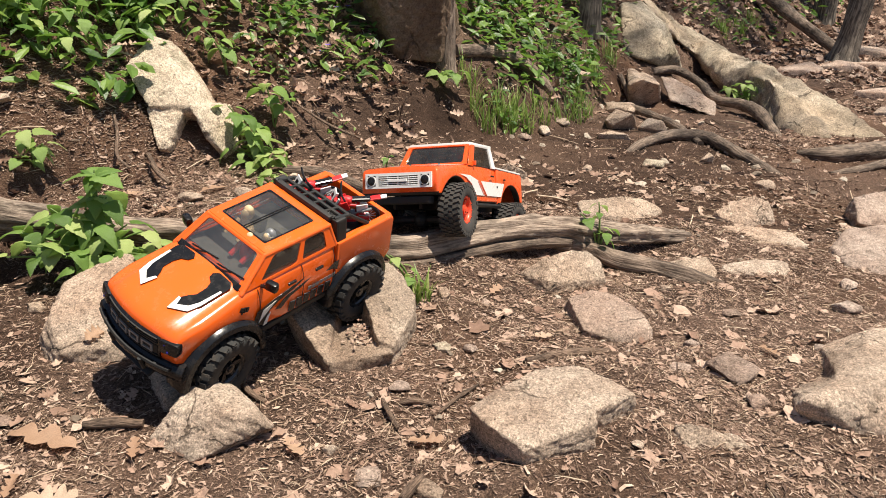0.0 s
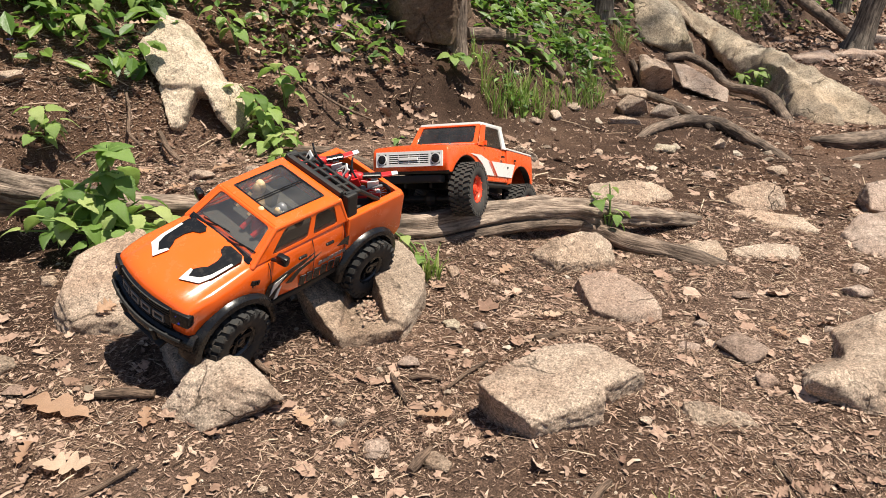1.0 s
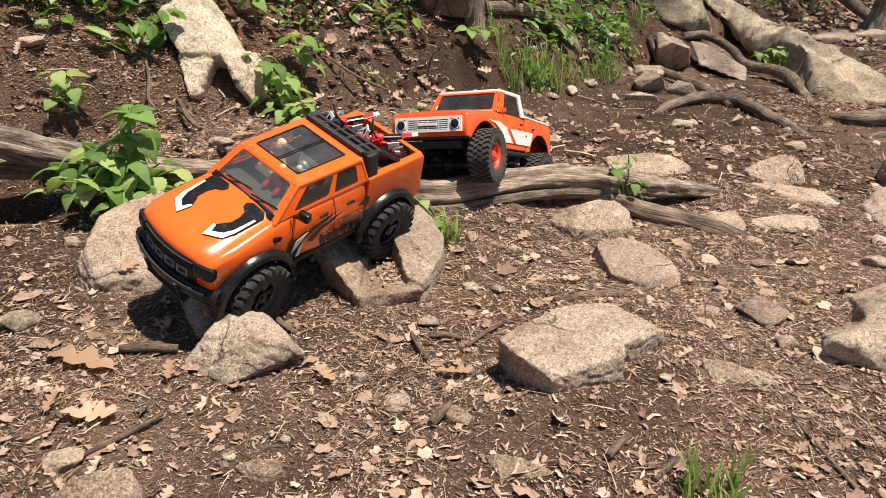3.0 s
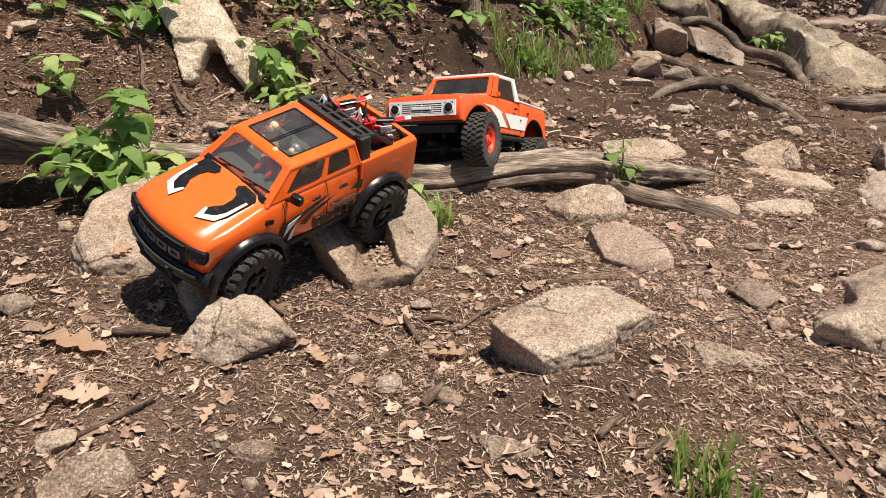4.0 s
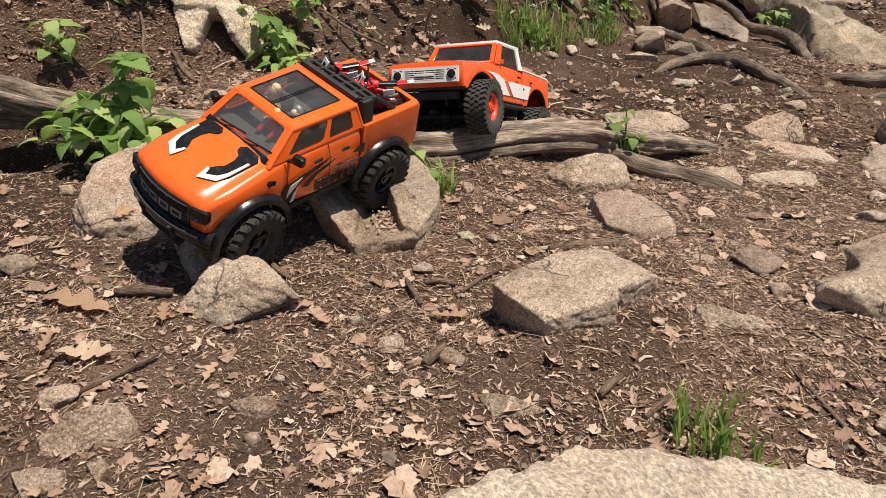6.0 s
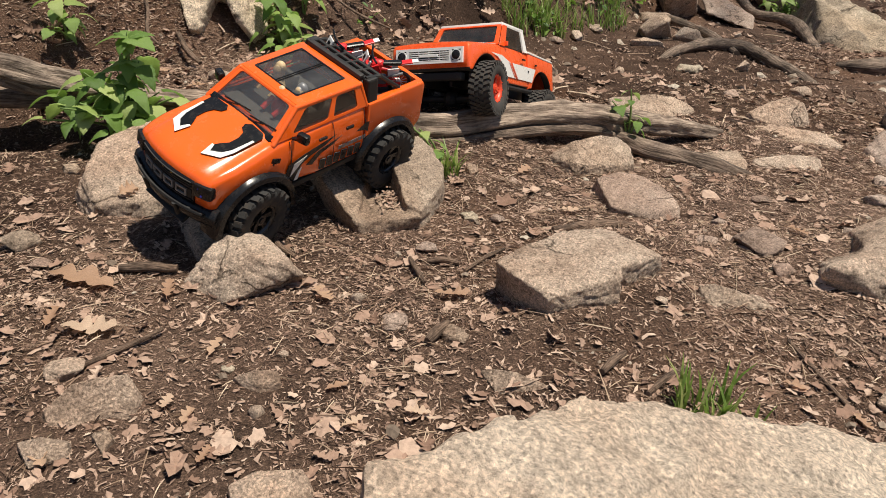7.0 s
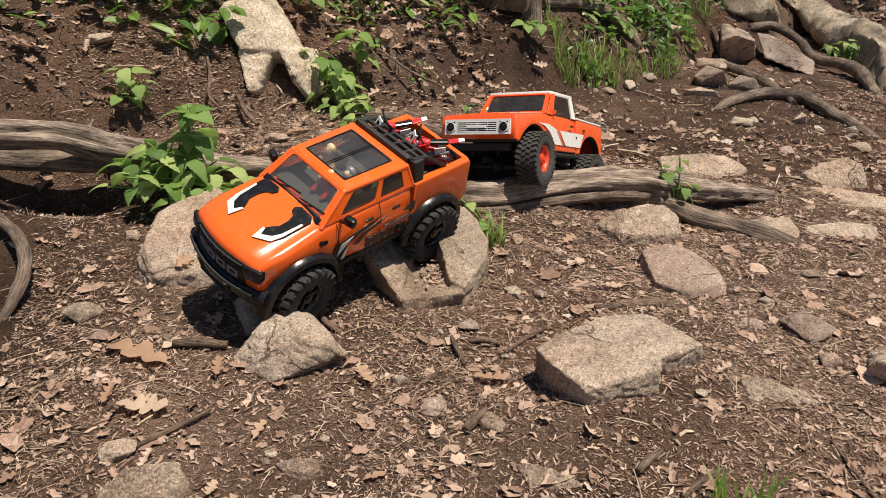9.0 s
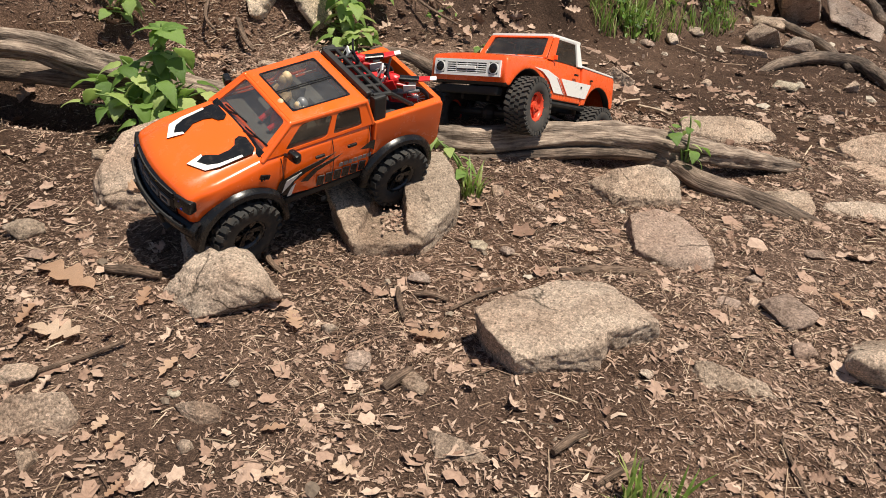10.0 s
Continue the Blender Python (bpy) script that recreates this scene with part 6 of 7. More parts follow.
rnd = random.Random(5)
herb("bright green broad-leaved herb growing in front of the log", (-0.665, 1.445, 0.035),
     [(0.035, -0.03, 0.205, 5, 0.02)] + [(q * math.cos(a), q * 0.62 * math.sin(a) - 0.035, h, max(5, n - 2), 0.054) for a, q, h, n in
      ((0.3, 0.05, 0.15, 9), (1.6, 0.03, 0.13, 9), (2.8, 0.07, 0.12, 9), (4.0, 0.06, 0.11, 9), (5.3, 0.06, 0.11, 9), (0.1, 0.11, 0.085, 8), (0.9, 0.1, 0.08, 7), (2.3, 0.11, 0.085, 8), (3.3, 0.13, 0.08, 9), (3.9, 0.12, 0.07, 8),
       (4.6, 0.1, 0.065, 9), (5.2, 0.11, 0.06, 8), (5.8, 0.14, 0.06, 8), (0.2, 0.16, 0.045, 6), (3.6, 0.15, 0.04, 7), (4.9, 0.13, 0.035, 7))], rnd, (-5, 42))
whorl = herb("tall bright green sprig with a whorl of serrated leaves", (-0.648, 1.432, 0.04), [(0.02, -0.02, 0.19, 3, 0.03)], rnd)
for yaw, pitch, s in ((195, 2, 0.058), (340, 4, 0.062), (262, 22, 0.042), (95, -6, 0.05), (25, -14, 0.046), (150, -10, 0.042), (300, 30, 0.036)):
    piece("leaf", LEAVES[2], whorl, aim((0.02, -0.02, 0.19), yaw, pitch, 8, s))
for yaw, pitch, s in ((185, 12, 0.05), (350, 16, 0.05), (285, 30, 0.045)):
    piece("leaf", LEAVES[0], whorl, aim((0.012, -0.012, 0.145), yaw, pitch, -6, s))
herb("low dark green violet plant at the foot of the log", (-0.475, 1.495, 0.04), [(0.01, -0.02, 0.04, 4, 0.035), (-0.03, -0.01, 0.03, 3, 0.035), (0.04, 0.0, 0.025, 3, 0.03), (0.0, -0.04, 0.02, 3, 0.03)], rnd)
herb("thin upright sprig beside the log", (0.365, 1.76, -0.02), [(-0.012, 0.0, 0.115, 5, 0.026), (-0.05, 0.0, 0.085, 4, 0.036), (0.015, -0.01, 0.05, 4, 0.03)], rnd)
herb("pale green seedling leaning over the split rock", (-0.045, 1.47, 0.0), [(-0.045, -0.03, 0.085, 3, 0.034), (-0.085, 0.0, 0.09, 3, 0.032), (0.0, -0.05, 0.05, 3, 0.03)], rnd)
BANK_HERBS = (
    ((-0.545, 2.13, 0.13), [(0.0, -0.06, 0.10, 6, 0.055), (0.04, -0.05, 0.06, 6, 0.055), (-0.04, -0.05, 0.12, 5, 0.055)]),
    ((-0.515, 2.09, 0.10), [(0.0, -0.05, 0.08, 7, 0.055), (0.06, -0.04, 0.05, 6, 0.05), (-0.05, -0.05, 0.05, 5, 0.05)]),
    ((-0.475, 2.03, 0.08), [(0.03, -0.05, 0.06, 6, 0.05), (-0.03, -0.05, 0.04, 5, 0.045)]),
    ((-0.5, 2.22, 0.19), [(0.0, -0.06, 0.12, 7, 0.052), (0.05, -0.04, 0.08, 5, 0.05)]),
    ((-0.64, 2.28, 0.27), [(0.0, -0.06, 0.10, 6, 0.05), (-0.04, -0.04, 0.12, 5, 0.05)]),
    ((-0.43, 1.9, 0.05), [(0.02, -0.02, 0.04, 5, 0.034), (-0.03, -0.03, 0.03, 4, 0.03)]),
    ((-0.17, 2.1, 0.05), [(0.01, -0.01, 0.045, 4, 0.026)]),
    ((-0.05, 2.82, 0.14), [(0.0, -0.06, 0.05, 6, 0.06), (0.06, -0.04, 0.05, 5, 0.055)]),
    ((1.47, 4.3, -0.16), [(0.0, -0.06, 0.12, 9, 0.055), (0.09, -0.05, 0.1, 9, 0.055), (-0.08, -0.05, 0.09, 8, 0.05), (0.04, -0.09, 0.06, 7, 0.05)]),
    ((-0.915, 1.72, 0.225), [(0.0, -0.04, 0.09, 6, 0.05), (0.04, -0.03, 0.06, 5, 0.045), (0.0, -0.06, 0.03, 3, 0.04)]),
    ((-1.01, 1.54, 0.19), [(0.02, -0.02, 0.06, 4, 0.045), (-0.03, 0.0, 0.03, 3, 0.035)]),
)
for base, stems in BANK_HERBS:
    herb("bright green broad-leaved seedling growing on the bank", (base[0], base[1], height(base[0], base[1])), stems, rnd)
for i in range(60):
    x, y = rnd.uniform(-1.35, -0.8), rnd.uniform(1.85, 2.5)
    if beyond_foot(x, y) < 0.28:
        continue
    herb("broad-leaved ground plant in the shaded bank growth", (x, y, height(x, y)), [(rnd.uniform(-0.05, 0.05), -0.05, rnd.uniform(0.05, 0.12), 5, 0.052), (rnd.uniform(-0.08, 0.08), -0.04, rnd.uniform(0.03, 0.08), 4, 0.05)], rnd)

# joined small growth: one body of uncounted leaves on the bank
LEAFLET = [(0, 0, 0), (0.35, 0.24, 0.05), (0.75, 0.2, 0.03), (1, 0, -0.08), (0.75, -0.2, 0.03), (0.35, -0.24, 0.05)]
LEAFLET_F = [(0, 1, 2, 3), (0, 3, 4, 5)]


def scatter(name, label, category, items, verts, faces, material):
    """Many small bits of one shape joined into one body; items are 4 x 4 poses."""
    base = np.array([(*v, 1.0) for v in verts])
    n = len(verts)
    co = np.concatenate([base @ np.array(m).T for m in items])[:, :3]
    fs = [tuple(k * n + i for i in f) for k in range(len(items)) for f in faces]
    ob = new(name, pydata(name, co.tolist(), fs, material))
    return tagged(ob, label, category, kind="stuff")


def undergrowth():
    r = random.Random(11)
    items = []
    patches = ((-0.45, 2.68, 0.22, 300, 0.044), (-0.62, 2.58, 0.16, 120, 0.042), (-1.05, 2.15, 0.3, 420, 0.058), (-0.85, 2.42, 0.2, 200, 0.046), (-1.4, 1.7, 0.3, 240, 0.036), (0.12, 3.35, 0.22, 300, 0.05), (0.35, 3.9, 0.35, 420, 0.06),
               (0.6, 4.5, 0.3, 200, 0.055), (0.0, 3.6, 0.4, 420, 0.045), (-0.5, 3.2, 0.5, 420, 0.045), (0.5, 5.0, 0.5, 260, 0.055), (1.2, 5.8, 0.5, 160, 0.05), (1.7, 5.9, 0.3, 120, 0.045), (1.9, 6.6, 0.6, 180, 0.06),
               (0.2, 2.98, 0.1, 120, 0.03), (0.45, 3.5, 0.12, 120, 0.03), (2.6, 7.6, 0.9, 380, 0.08), (-0.55, 2.35, 0.1, 70, 0.028), (-0.3, 2.3, 0.07, 22, 0.02))
    for px, py, rad, count, size in patches:
        for _ in range(count):
            a, q = r.uniform(0, 6.283), rad * math.sqrt(r.random())
            x, y = px + math.cos(a) * q, py + math.sin(a) * q
            if beyond_foot(x, y) < -0.02:
                continue
            z = height(x, y) + r.uniform(0.005, 0.05 + size)
            items.append(aim((x, y, z), r.uniform(0, 360), r.uniform(-20, 45), r.uniform(-30, 30), size * r.uniform(0.6, 1.3)))
    scatter("undergrowth", "low green ivy-like growth covering the bank", "undergrowth", items, LEAFLET, LEAFLET_F, M_SHADE)


undergrowth()

M_PETAL_LEAF = [(0, 0, 0), (0.5, 0.3, 0.15), (1, 0.12, 0.1), (1, -0.12, 0.1), (0.5, -0.3, 0.15)]


def violet(place):
    flower = thing("violet_flower", "small purple violet blooming on the bank", "flower", Matrix.Translation(place), "violets on the bank")
    me = pydata("petal", M_PETAL_LEAF, [(0, 1, 2, 3, 4)], M_VIOLET)
    for i in range(5):
        piece("petal", me, flower, aim((0, 0, 0.03), i * 72, -15, 0, 0.011))
    bm = bmesh.new()
    rod(bm, (0, 0, -0.01), (0, 0, 0.03), 0.0009, 5)
    part("stem", bm, M_STEM, flower)


for x, y in ((-0.82, 2.23), (-0.83, 2.26), (-0.40, 2.54), (-0.41, 2.5), (-0.412, 1.485), (-0.40, 2.72), (-0.37, 2.76), (-1.03, 1.83)):
    violet((x, y, height(x, y) + 0.025))


def tuft(label, x, y, blades, length, spread, r, lean=(0, 0)):
    """A tuft of grass: bent tapering blades joined into one body."""
    verts, faces = [], []
    for _ in range(blades):
        a, q = r.uniform(0, 6.283), spread * math.sqrt(r.random())
        px, py = math.cos(a) * q, math.sin(a) * q
        h = length * r.uniform(0.45, 1.1)
        d = r.uniform(0, 6.283)
        bx, by = math.cos(d) * h * r.uniform(0.15, 0.6) + lean[0] * h, math.sin(d) * h * r.uniform(0.15, 0.6) + lean[1] * h
        w = r.uniform(0.0012, 0.0026)
        sx, sy = -math.sin(d) * w, math.cos(d) * w
        k = len(verts)
        gz = surface(x + px, y + py) - surface(x, y)
        for u, ww in ((0, 1), (0.4, 0.95), (0.75, 0.65), (1, 0.05)):
            c = (px + bx * u * u, py + by * u * u, gz - 0.004 + h * (u - 0.25 * u * u * (abs(bx) + abs(by)) / h))
            verts += [(c[0] - sx * ww, c[1] - sy * ww, c[2]), (c[0] + sx * ww, c[1] + sy * ww, c[2])]
        for i in range(3):
            faces.append((k + 2 * i, k + 2 * i + 1, k + 2 * i + 3, k + 2 * i + 2))
    ob = new("grass_tuft", pydata("grass_tuft", verts, faces, M_GRASS))
    ob.location = (x, y, surface(x, y))
    return tagged(ob, label, "grass")


r = random.Random(3)
tuft("green grass tuft beside the split rock", -0.028, 1.405, 36, 0.085, 0.02, r)
tuft("grass tuft at the edge of the pale boulder", 0.315, 0.735, 60, 0.07, 0.035, r)
tuft("small grass tuft among dead leaves", 0.355, 0.71, 40, 0.045, 0.035, r)
for x, y, n, h in ((0.1, 2.86, 60, 0.14), (0.18, 2.97, 70, 0.15), (0.25, 3.07, 60, 0.13), (0.33, 3.2, 40, 0.10), (0.05, 2.95, 40, 0.11), (0.42, 3.3, 40, 0.09), (0.5, 3.42, 50, 0.09), (0.55, 3.55, 70, 0.1), (0.62, 3.85, 80, 0.12), (0.4, 3.6, 60, 0.14), (0.75, 4.2, 60, 0.14), (1.75, 5.7, 60, 0.12), (1.95, 5.95, 60, 0.12), (1.6, 6.0, 60, 0.14), (2.15, 6.3, 60, 0.12)):
    tuft("fresh green grass tuft at the foot of the bank", x, y, n, h, 0.05, r)

# ---- trees beyond ----
def tree(label, base, lean, girth, tall, rnd, roots=5, crown=True):
    plant = thing("tree", label, "tree", Matrix.Translation(base))
    heights = [-0.1, 0.06, 0.2, 0.6, 1.5, tall * 0.3, tall * 0.5, tall * 0.7, tall * 0.85, tall]
    line = [(lean[0] * h + 0.02 * math.sin(h * 0.9), lean[1] * h, h) for h in heights]
    radii = [girth * 1.7, girth * 1.25] + [girth * (1 - 0.8 * h / tall) for h in heights[2:]]
    piece("trunk", limb_mesh("trunk", line, radii, M_BARK, segs=22, per=10, knobs=0.16, flute=0.05, seed=girth * 31), plant, Matrix.Identity(4))
    for i in range(roots):
        a = 6.283 * i / roots + rnd.uniform(-0.4, 0.4)
        c, s = math.cos(a), math.sin(a)
        pts = [(c * girth * 0.6, s * girth * 0.6, 0.09), (c * girth * 1.7, s * girth * 1.7, 0.015), (c * girth * 3.2, s * girth * 3.2, -0.05)]
        piece("root", limb_mesh("root", pts, [girth * 0.35, girth * 0.22, girth * 0.1], M_BARK, segs=8, per=5), plant, Matrix.Identity(4))
    if crown:
        items = []
        for i in range(7):
            a, h = i * 2.4, tall * (0.6 + 0.06 * i)
            root = Vector((lean[0] * h, lean[1] * h, h))
            end = root + Vector((math.cos(a), math.sin(a), 0.55)) * tall * 0.16
            piece("limb", limb_mesh("limb", [root, (root + end) / 2 + Vector((0, 0, 0.05)), end], [girth * 0.3, girth * 0.2, girth * 0.06], M_BARK, segs=7, per=4), plant, Matrix.Identity(4))
            for _ in range(260):
                p = end + Vector((rnd.gauss(0, 1), rnd.gauss(0, 1), rnd.gauss(0, 0.6))) * tall * 0.045
                items.append(aim(p, rnd.uniform(0, 360), rnd.uniform(-30, 50), rnd.uniform(-40, 40), rnd.uniform(0.09, 0.15)))
        base_v = np.array([(*v, 1.0) for v in LEAFLET])
        co = np.concatenate([base_v @ np.array(m).T for m in items])[:, :3]
        fs = [tuple(k * 6 + i for i in f) for k in range(len(items)) for f in LEAFLET_F]
        piece("crown", pydata("crown", co.tolist(), fs, M_SHADE), plant, Matrix.Identity(4))
    return plant


rt = random.Random(8)
tree("grey-barked forest tree beside the trail", (2.64, 5.78, -0.27), (0.09, 0.0), 0.075, 14.0, rt)
tree("distant forest tree with bared roots", (3.08, 7.3, -0.28), (0.0, 0.0), 0.09, 15.0, rt, 8)
tree("slender mossy tree on the bank", (0.64, 4.32, 0.06), (0.0, 0.0), 0.055, 14.0, rt, 4)
limb("tree_stump", "weathered dead stem standing beside the dark boulder", "stump", [(-0.04, 2.9, 0.06), (-0.047, 2.9, 0.2), (-0.05, 2.9, 0.4), (-0.045, 2.92, 0.62), (-0.05, 2.92, 0.75)], [0.04, 0.034, 0.033, 0.031, 0.022], M_LOG, segs=18, flute=0.1, seed=6)
tree("thin tree behind the rock outcrop", (1.65, 6.5, -0.05), (0.0, 0.0), 0.06, 14.0, rt, 4)
limb("fallen_pole", "fallen bare pole leaning down to the tree", "pole", [(2.05, 7.0, 0.35), (2.33, 6.63, 0.1), (2.5, 6.3, -0.06), (2.72, 5.97, -0.23)], [0.05, 0.05, 0.045, 0.04], M_ROOT, segs=16, seed=3)

# ---- sticks, stones and dead leaves ----
STICKS = (
    ("thick brown stick lying on the soil", [(-0.478, 0.97, 0.012), (-0.44, 0.977, 0.014), (-0.396, 0.982, 0.012)], 0.008),
    ("long thin dead twig on the leaf litter", [(-0.437, 0.738, 0.006), (-0.404, 0.776, 0.008), (-0.385, 0.8, 0.008), (-0.362, 0.84, 0.006)], 0.0036),
    ("short broken brown stick on litter", [(0.207, 0.797, 0.03), (0.222, 0.82, 0.032), (0.24, 0.842, 0.03)], 0.0055),
    ("pale straight twig on the soil", [(0.025, 1.05, 0.008), (0.055, 1.09, 0.012), (0.085, 1.13, 0.008)], 0.0032),
    ("short dark twig on the soil", [(-0.062, 1.08, 0.006), (-0.05, 1.045, 0.010), (-0.032, 1.01, 0.006)], 0.0042),
    ("dark root end beside the ridged rock", [(-0.33, 1.135, 0.012), (-0.29, 1.1, 0.012), (-0.265, 1.075, 0.008), (-0.24, 1.062, 0.002)], 0.005),
    ("short pale stick by the grass", [(0.258, 0.765, 0.028), (0.285, 0.797, 0.03), (0.312, 0.823, 0.028)], 0.0045),
    ("long thin dark twig on litter", [(0.465, 0.91, 0.024), (0.48, 0.84, 0.026), (0.497, 0.78, 0.024), (0.505, 0.74, 0.022)], 0.0026),
    ("short thick stick end on litter", [(-0.013, 0.858, 0.009), (-0.002, 0.88, 0.011), (0.011, 0.905, 0.009)], 0.0075),
    ("short tan twig on the soil", [(-0.034, 1.072, 0.007), (-0.01, 1.076, 0.01), (0.016, 1.073, 0.007)], 0.0045),
    ("bark strip bedded in the soil", [(0.165, 1.2, 0.012), (0.24, 1.235, 0.012), (0.315, 1.268, 0.0)], 0.008),
    ("thin pale stem standing on the bank", [(-0.165, 2.43, 0.08), (-0.155, 2.41, 0.13), (-0.14, 2.4, 0.165)], 0.0022),
    ("thin dry branch lying on the bank", [(-0.46, 2.3, 0.16), (-0.36, 2.28, 0.105), (-0.26, 2.25, 0.075)], 0.004),
    ("thin exposed root on the bank", [(-0.82, 1.93, 0.2), (-0.795, 1.88, 0.17), (-0.775, 1.82, 0.135), (-0.74, 1.8, 0.11)], 0.004),
    ("short root stub under the leaning rock", [(-0.735, 1.9, 0.115), (-0.7, 1.86, 0.085), (-0.66, 1.83, 0.065)], 0.007),
    ("thin twig on the terrace", [(-0.5, 1.8, 0.065), (-0.44, 1.72, 0.066), (-0.41, 1.68, 0.064)], 0.003),
)
for i, (words, line, rad) in enumerate(STICKS):
    limb("stick", words, "stick", line, [rad * 0.8, rad, rad, rad * 0.7], M_STICK, segs=8, per=5, knobs=0.25, seed=40 + i)


def cobble_mesh(name, r, material):
    pts = []
    for _ in range(14):
        v = Vector((r.gauss(0, 1), r.gauss(0, 1), r.gauss(0, 1))).normalized()
        pts.append(v * r.uniform(0.42, 0.5))
    bm = bmesh.new()
    vs = [bm.verts.new(p) for p in pts]
    got = bmesh.ops.convex_hull(bm, input=vs)
    bmesh.ops.delete(bm, geom=list({v for v in got["geom_interior"] if isinstance(v, bmesh.types.BMVert)}), context="VERTS")
    bmesh.ops.subdivide_edges(bm, edges=bm.edges, cuts=3, use_grid_fill=True, smooth=0.06)
    for v in bm.verts:
        v.co *= 1 + 0.10 * noise.noise(v.co * 4 + Vector((len(pts), r.random() * 0.05, 3))) + 0.07 * noise.noise(v.co * 9)
    me = bpy.data.meshes.new(name)
    bm.to_mesh(me)
    bm.free()
    me.materials.append(material)
    return smooth(me)


rs = random.Random(21)
COBBLES = [cobble_mesh("stone", rs, mt) for mt in (M_ROCK, M_PINK, M_GREY, M_ROCK, M_PINK)]
STONES = ((-0.039, 1.113, 0.045, 1), (0.301, 0.955, 0.028, 0), (0.508, 1.097, 0.05, 1), (0.442, 0.99, 0.045, 0), (-0.213, 1.512, 0.04, 0), (0.013, 1.443, 0.05, 0), (0.491, 1.616, 0.04, 2), (0.472, 1.321, 0.035, 1),
          (-0.665, 1.024, 0.07, 0), (-0.602, 0.976, 0.04, 1), (0.022, 1.26, 0.036, 2), (0.072, 1.259, 0.03, 1), (0.017, 0.885, 0.05, 0), (-0.062, 0.905, 0.05, 1), (-0.44, 0.74, 0.05, 0), (-0.255, 0.777, 0.022, 2),
          (-0.195, 0.816, 0.018, 0), (-0.195, 0.705, 0.03, 0), (0.507, 1.2, 0.09, 1), (0.37, 1.0, 0.03, 2), (0.56, 0.8, 0.09, 2), (0.881, 1.604, 0.09, 1), (-0.58, 1.75, 0.07, 0), (-0.475, 1.79, 0.075, 0), (-0.39, 1.66, 0.06, 1),
          (-1.02, 1.79, 0.085, 0), (-0.12, 0.95, 0.035, 0), (0.6, 1.5, 0.05, 1), (0.72, 1.35, 0.045, 1), (0.42, 1.2, 0.04, 1), (0.78, 2.45, 0.06, 1), (1.05, 2.6, 0.09, 0), (0.45, 2.6, 0.05, 2), (0.7, 2.75, 0.12, 2),
          (0.34, 3.1, 0.1, 0), (0.26, 2.95, 0.07, 1), (0.43, 3.28, 0.09, 0), (0.52, 3.68, 0.16, 0), (0.75, 3.75, 0.18, 0), 
          (2.3, 3.5, 0.22, 1), (1.9, 2.8, 0.15, 1), (1.5, 2.65, 0.12, 0), (-0.52, 2.12, 0.05, 0), (0.95, 1.75, 0.06, 1), (1.2, 1.7, 0.08, 0), (-0.3, 1.45, 0.03, 0), (0.1, 1.45, 0.03, 1), (-0.72, 1.3, 0.04, 0))
for x, y, s, kind in STONES:
    flat = rs.uniform(0.35, 0.6) if s < 0.15 else rs.uniform(0.2, 0.3)
    s *= 1.0 if s < 0.15 else 1.25
    me = COBBLES[(kind + rs.choice((0, 3))) % 5].copy()
    me.transform(Matrix.Diagonal((s * rs.uniform(0.9, 1.3), s * rs.uniform(0.7, 1.0), s * flat, 1)))
    ob = tagged(new("stone", me), ("tan weathered stone half buried in the soil", "pinkish stone bedded in the trail", "dark grey stone on the ground")[kind % 3], "stone")
    ob.matrix_world = Matrix.Translation((x, y, surface(x, y) + s * flat * 0.2)) @ pose(0, 0, 0, rs.uniform(-10, 10), rs.uniform(-10, 10), rs.uniform(0, 360))


def oak_mesh(name, r, lobes=4):
    """A dead oak leaf one long along +x: a stalk, rounded lobes, cupped halves and curled edges."""
    n = 30
    verts, faces = [], []
    curl, cup, twist = r.uniform(-0.5, 0.7), r.uniform(0.4, 1.4), r.uniform(-0.8, 0.8)
    lag = r.uniform(0.3, 1.2)
    for i in range(n + 1):
        u = i / n
        if u < 0.14:
            w1 = w2 = 0.008
        else:
            v = (u - 0.14) / 0.86
            env = 0.27 * math.sin(math.pi * v ** 0.85) ** 0.6 + 0.015
            w1 = env * (0.24 + 0.76 * abs(math.sin(math.pi * lobes * v)) ** 0.9) * r.uniform(0.92, 1.06)
            w2 = env * (0.24 + 0.76 * abs(math.sin(math.pi * lobes * v + lag)) ** 0.9) * r.uniform(0.92, 1.06)
        z = curl * (u - 0.5) ** 2 + 0.02 * math.sin(u * 9)
        verts.append((u - 0.5, 0.02 * math.sin(u * 4), z))
        for w in (w1, -w2):
            for k in (0.5, 1.0):
                lift = cup * (abs(w) * k) ** 1.5 * (0.6 + 0.6 * math.sin(u * 7 + w * 9)) + twist * w * k * (u - 0.5)
                verts.append((u - 0.5 + 0.35 * k * abs(w) * (u - 0.2), w * k, z + lift + r.uniform(-0.008, 0.008)))
    for i in range(n):
        a, b = 5 * i, 5 * i + 5
        faces += [(a, b, b + 1, a + 1), (a + 1, b + 1, b + 2, a + 2), (b, a, a + 3, b + 3), (b + 3, a + 3, a + 4, b + 4)]
    return verts, faces


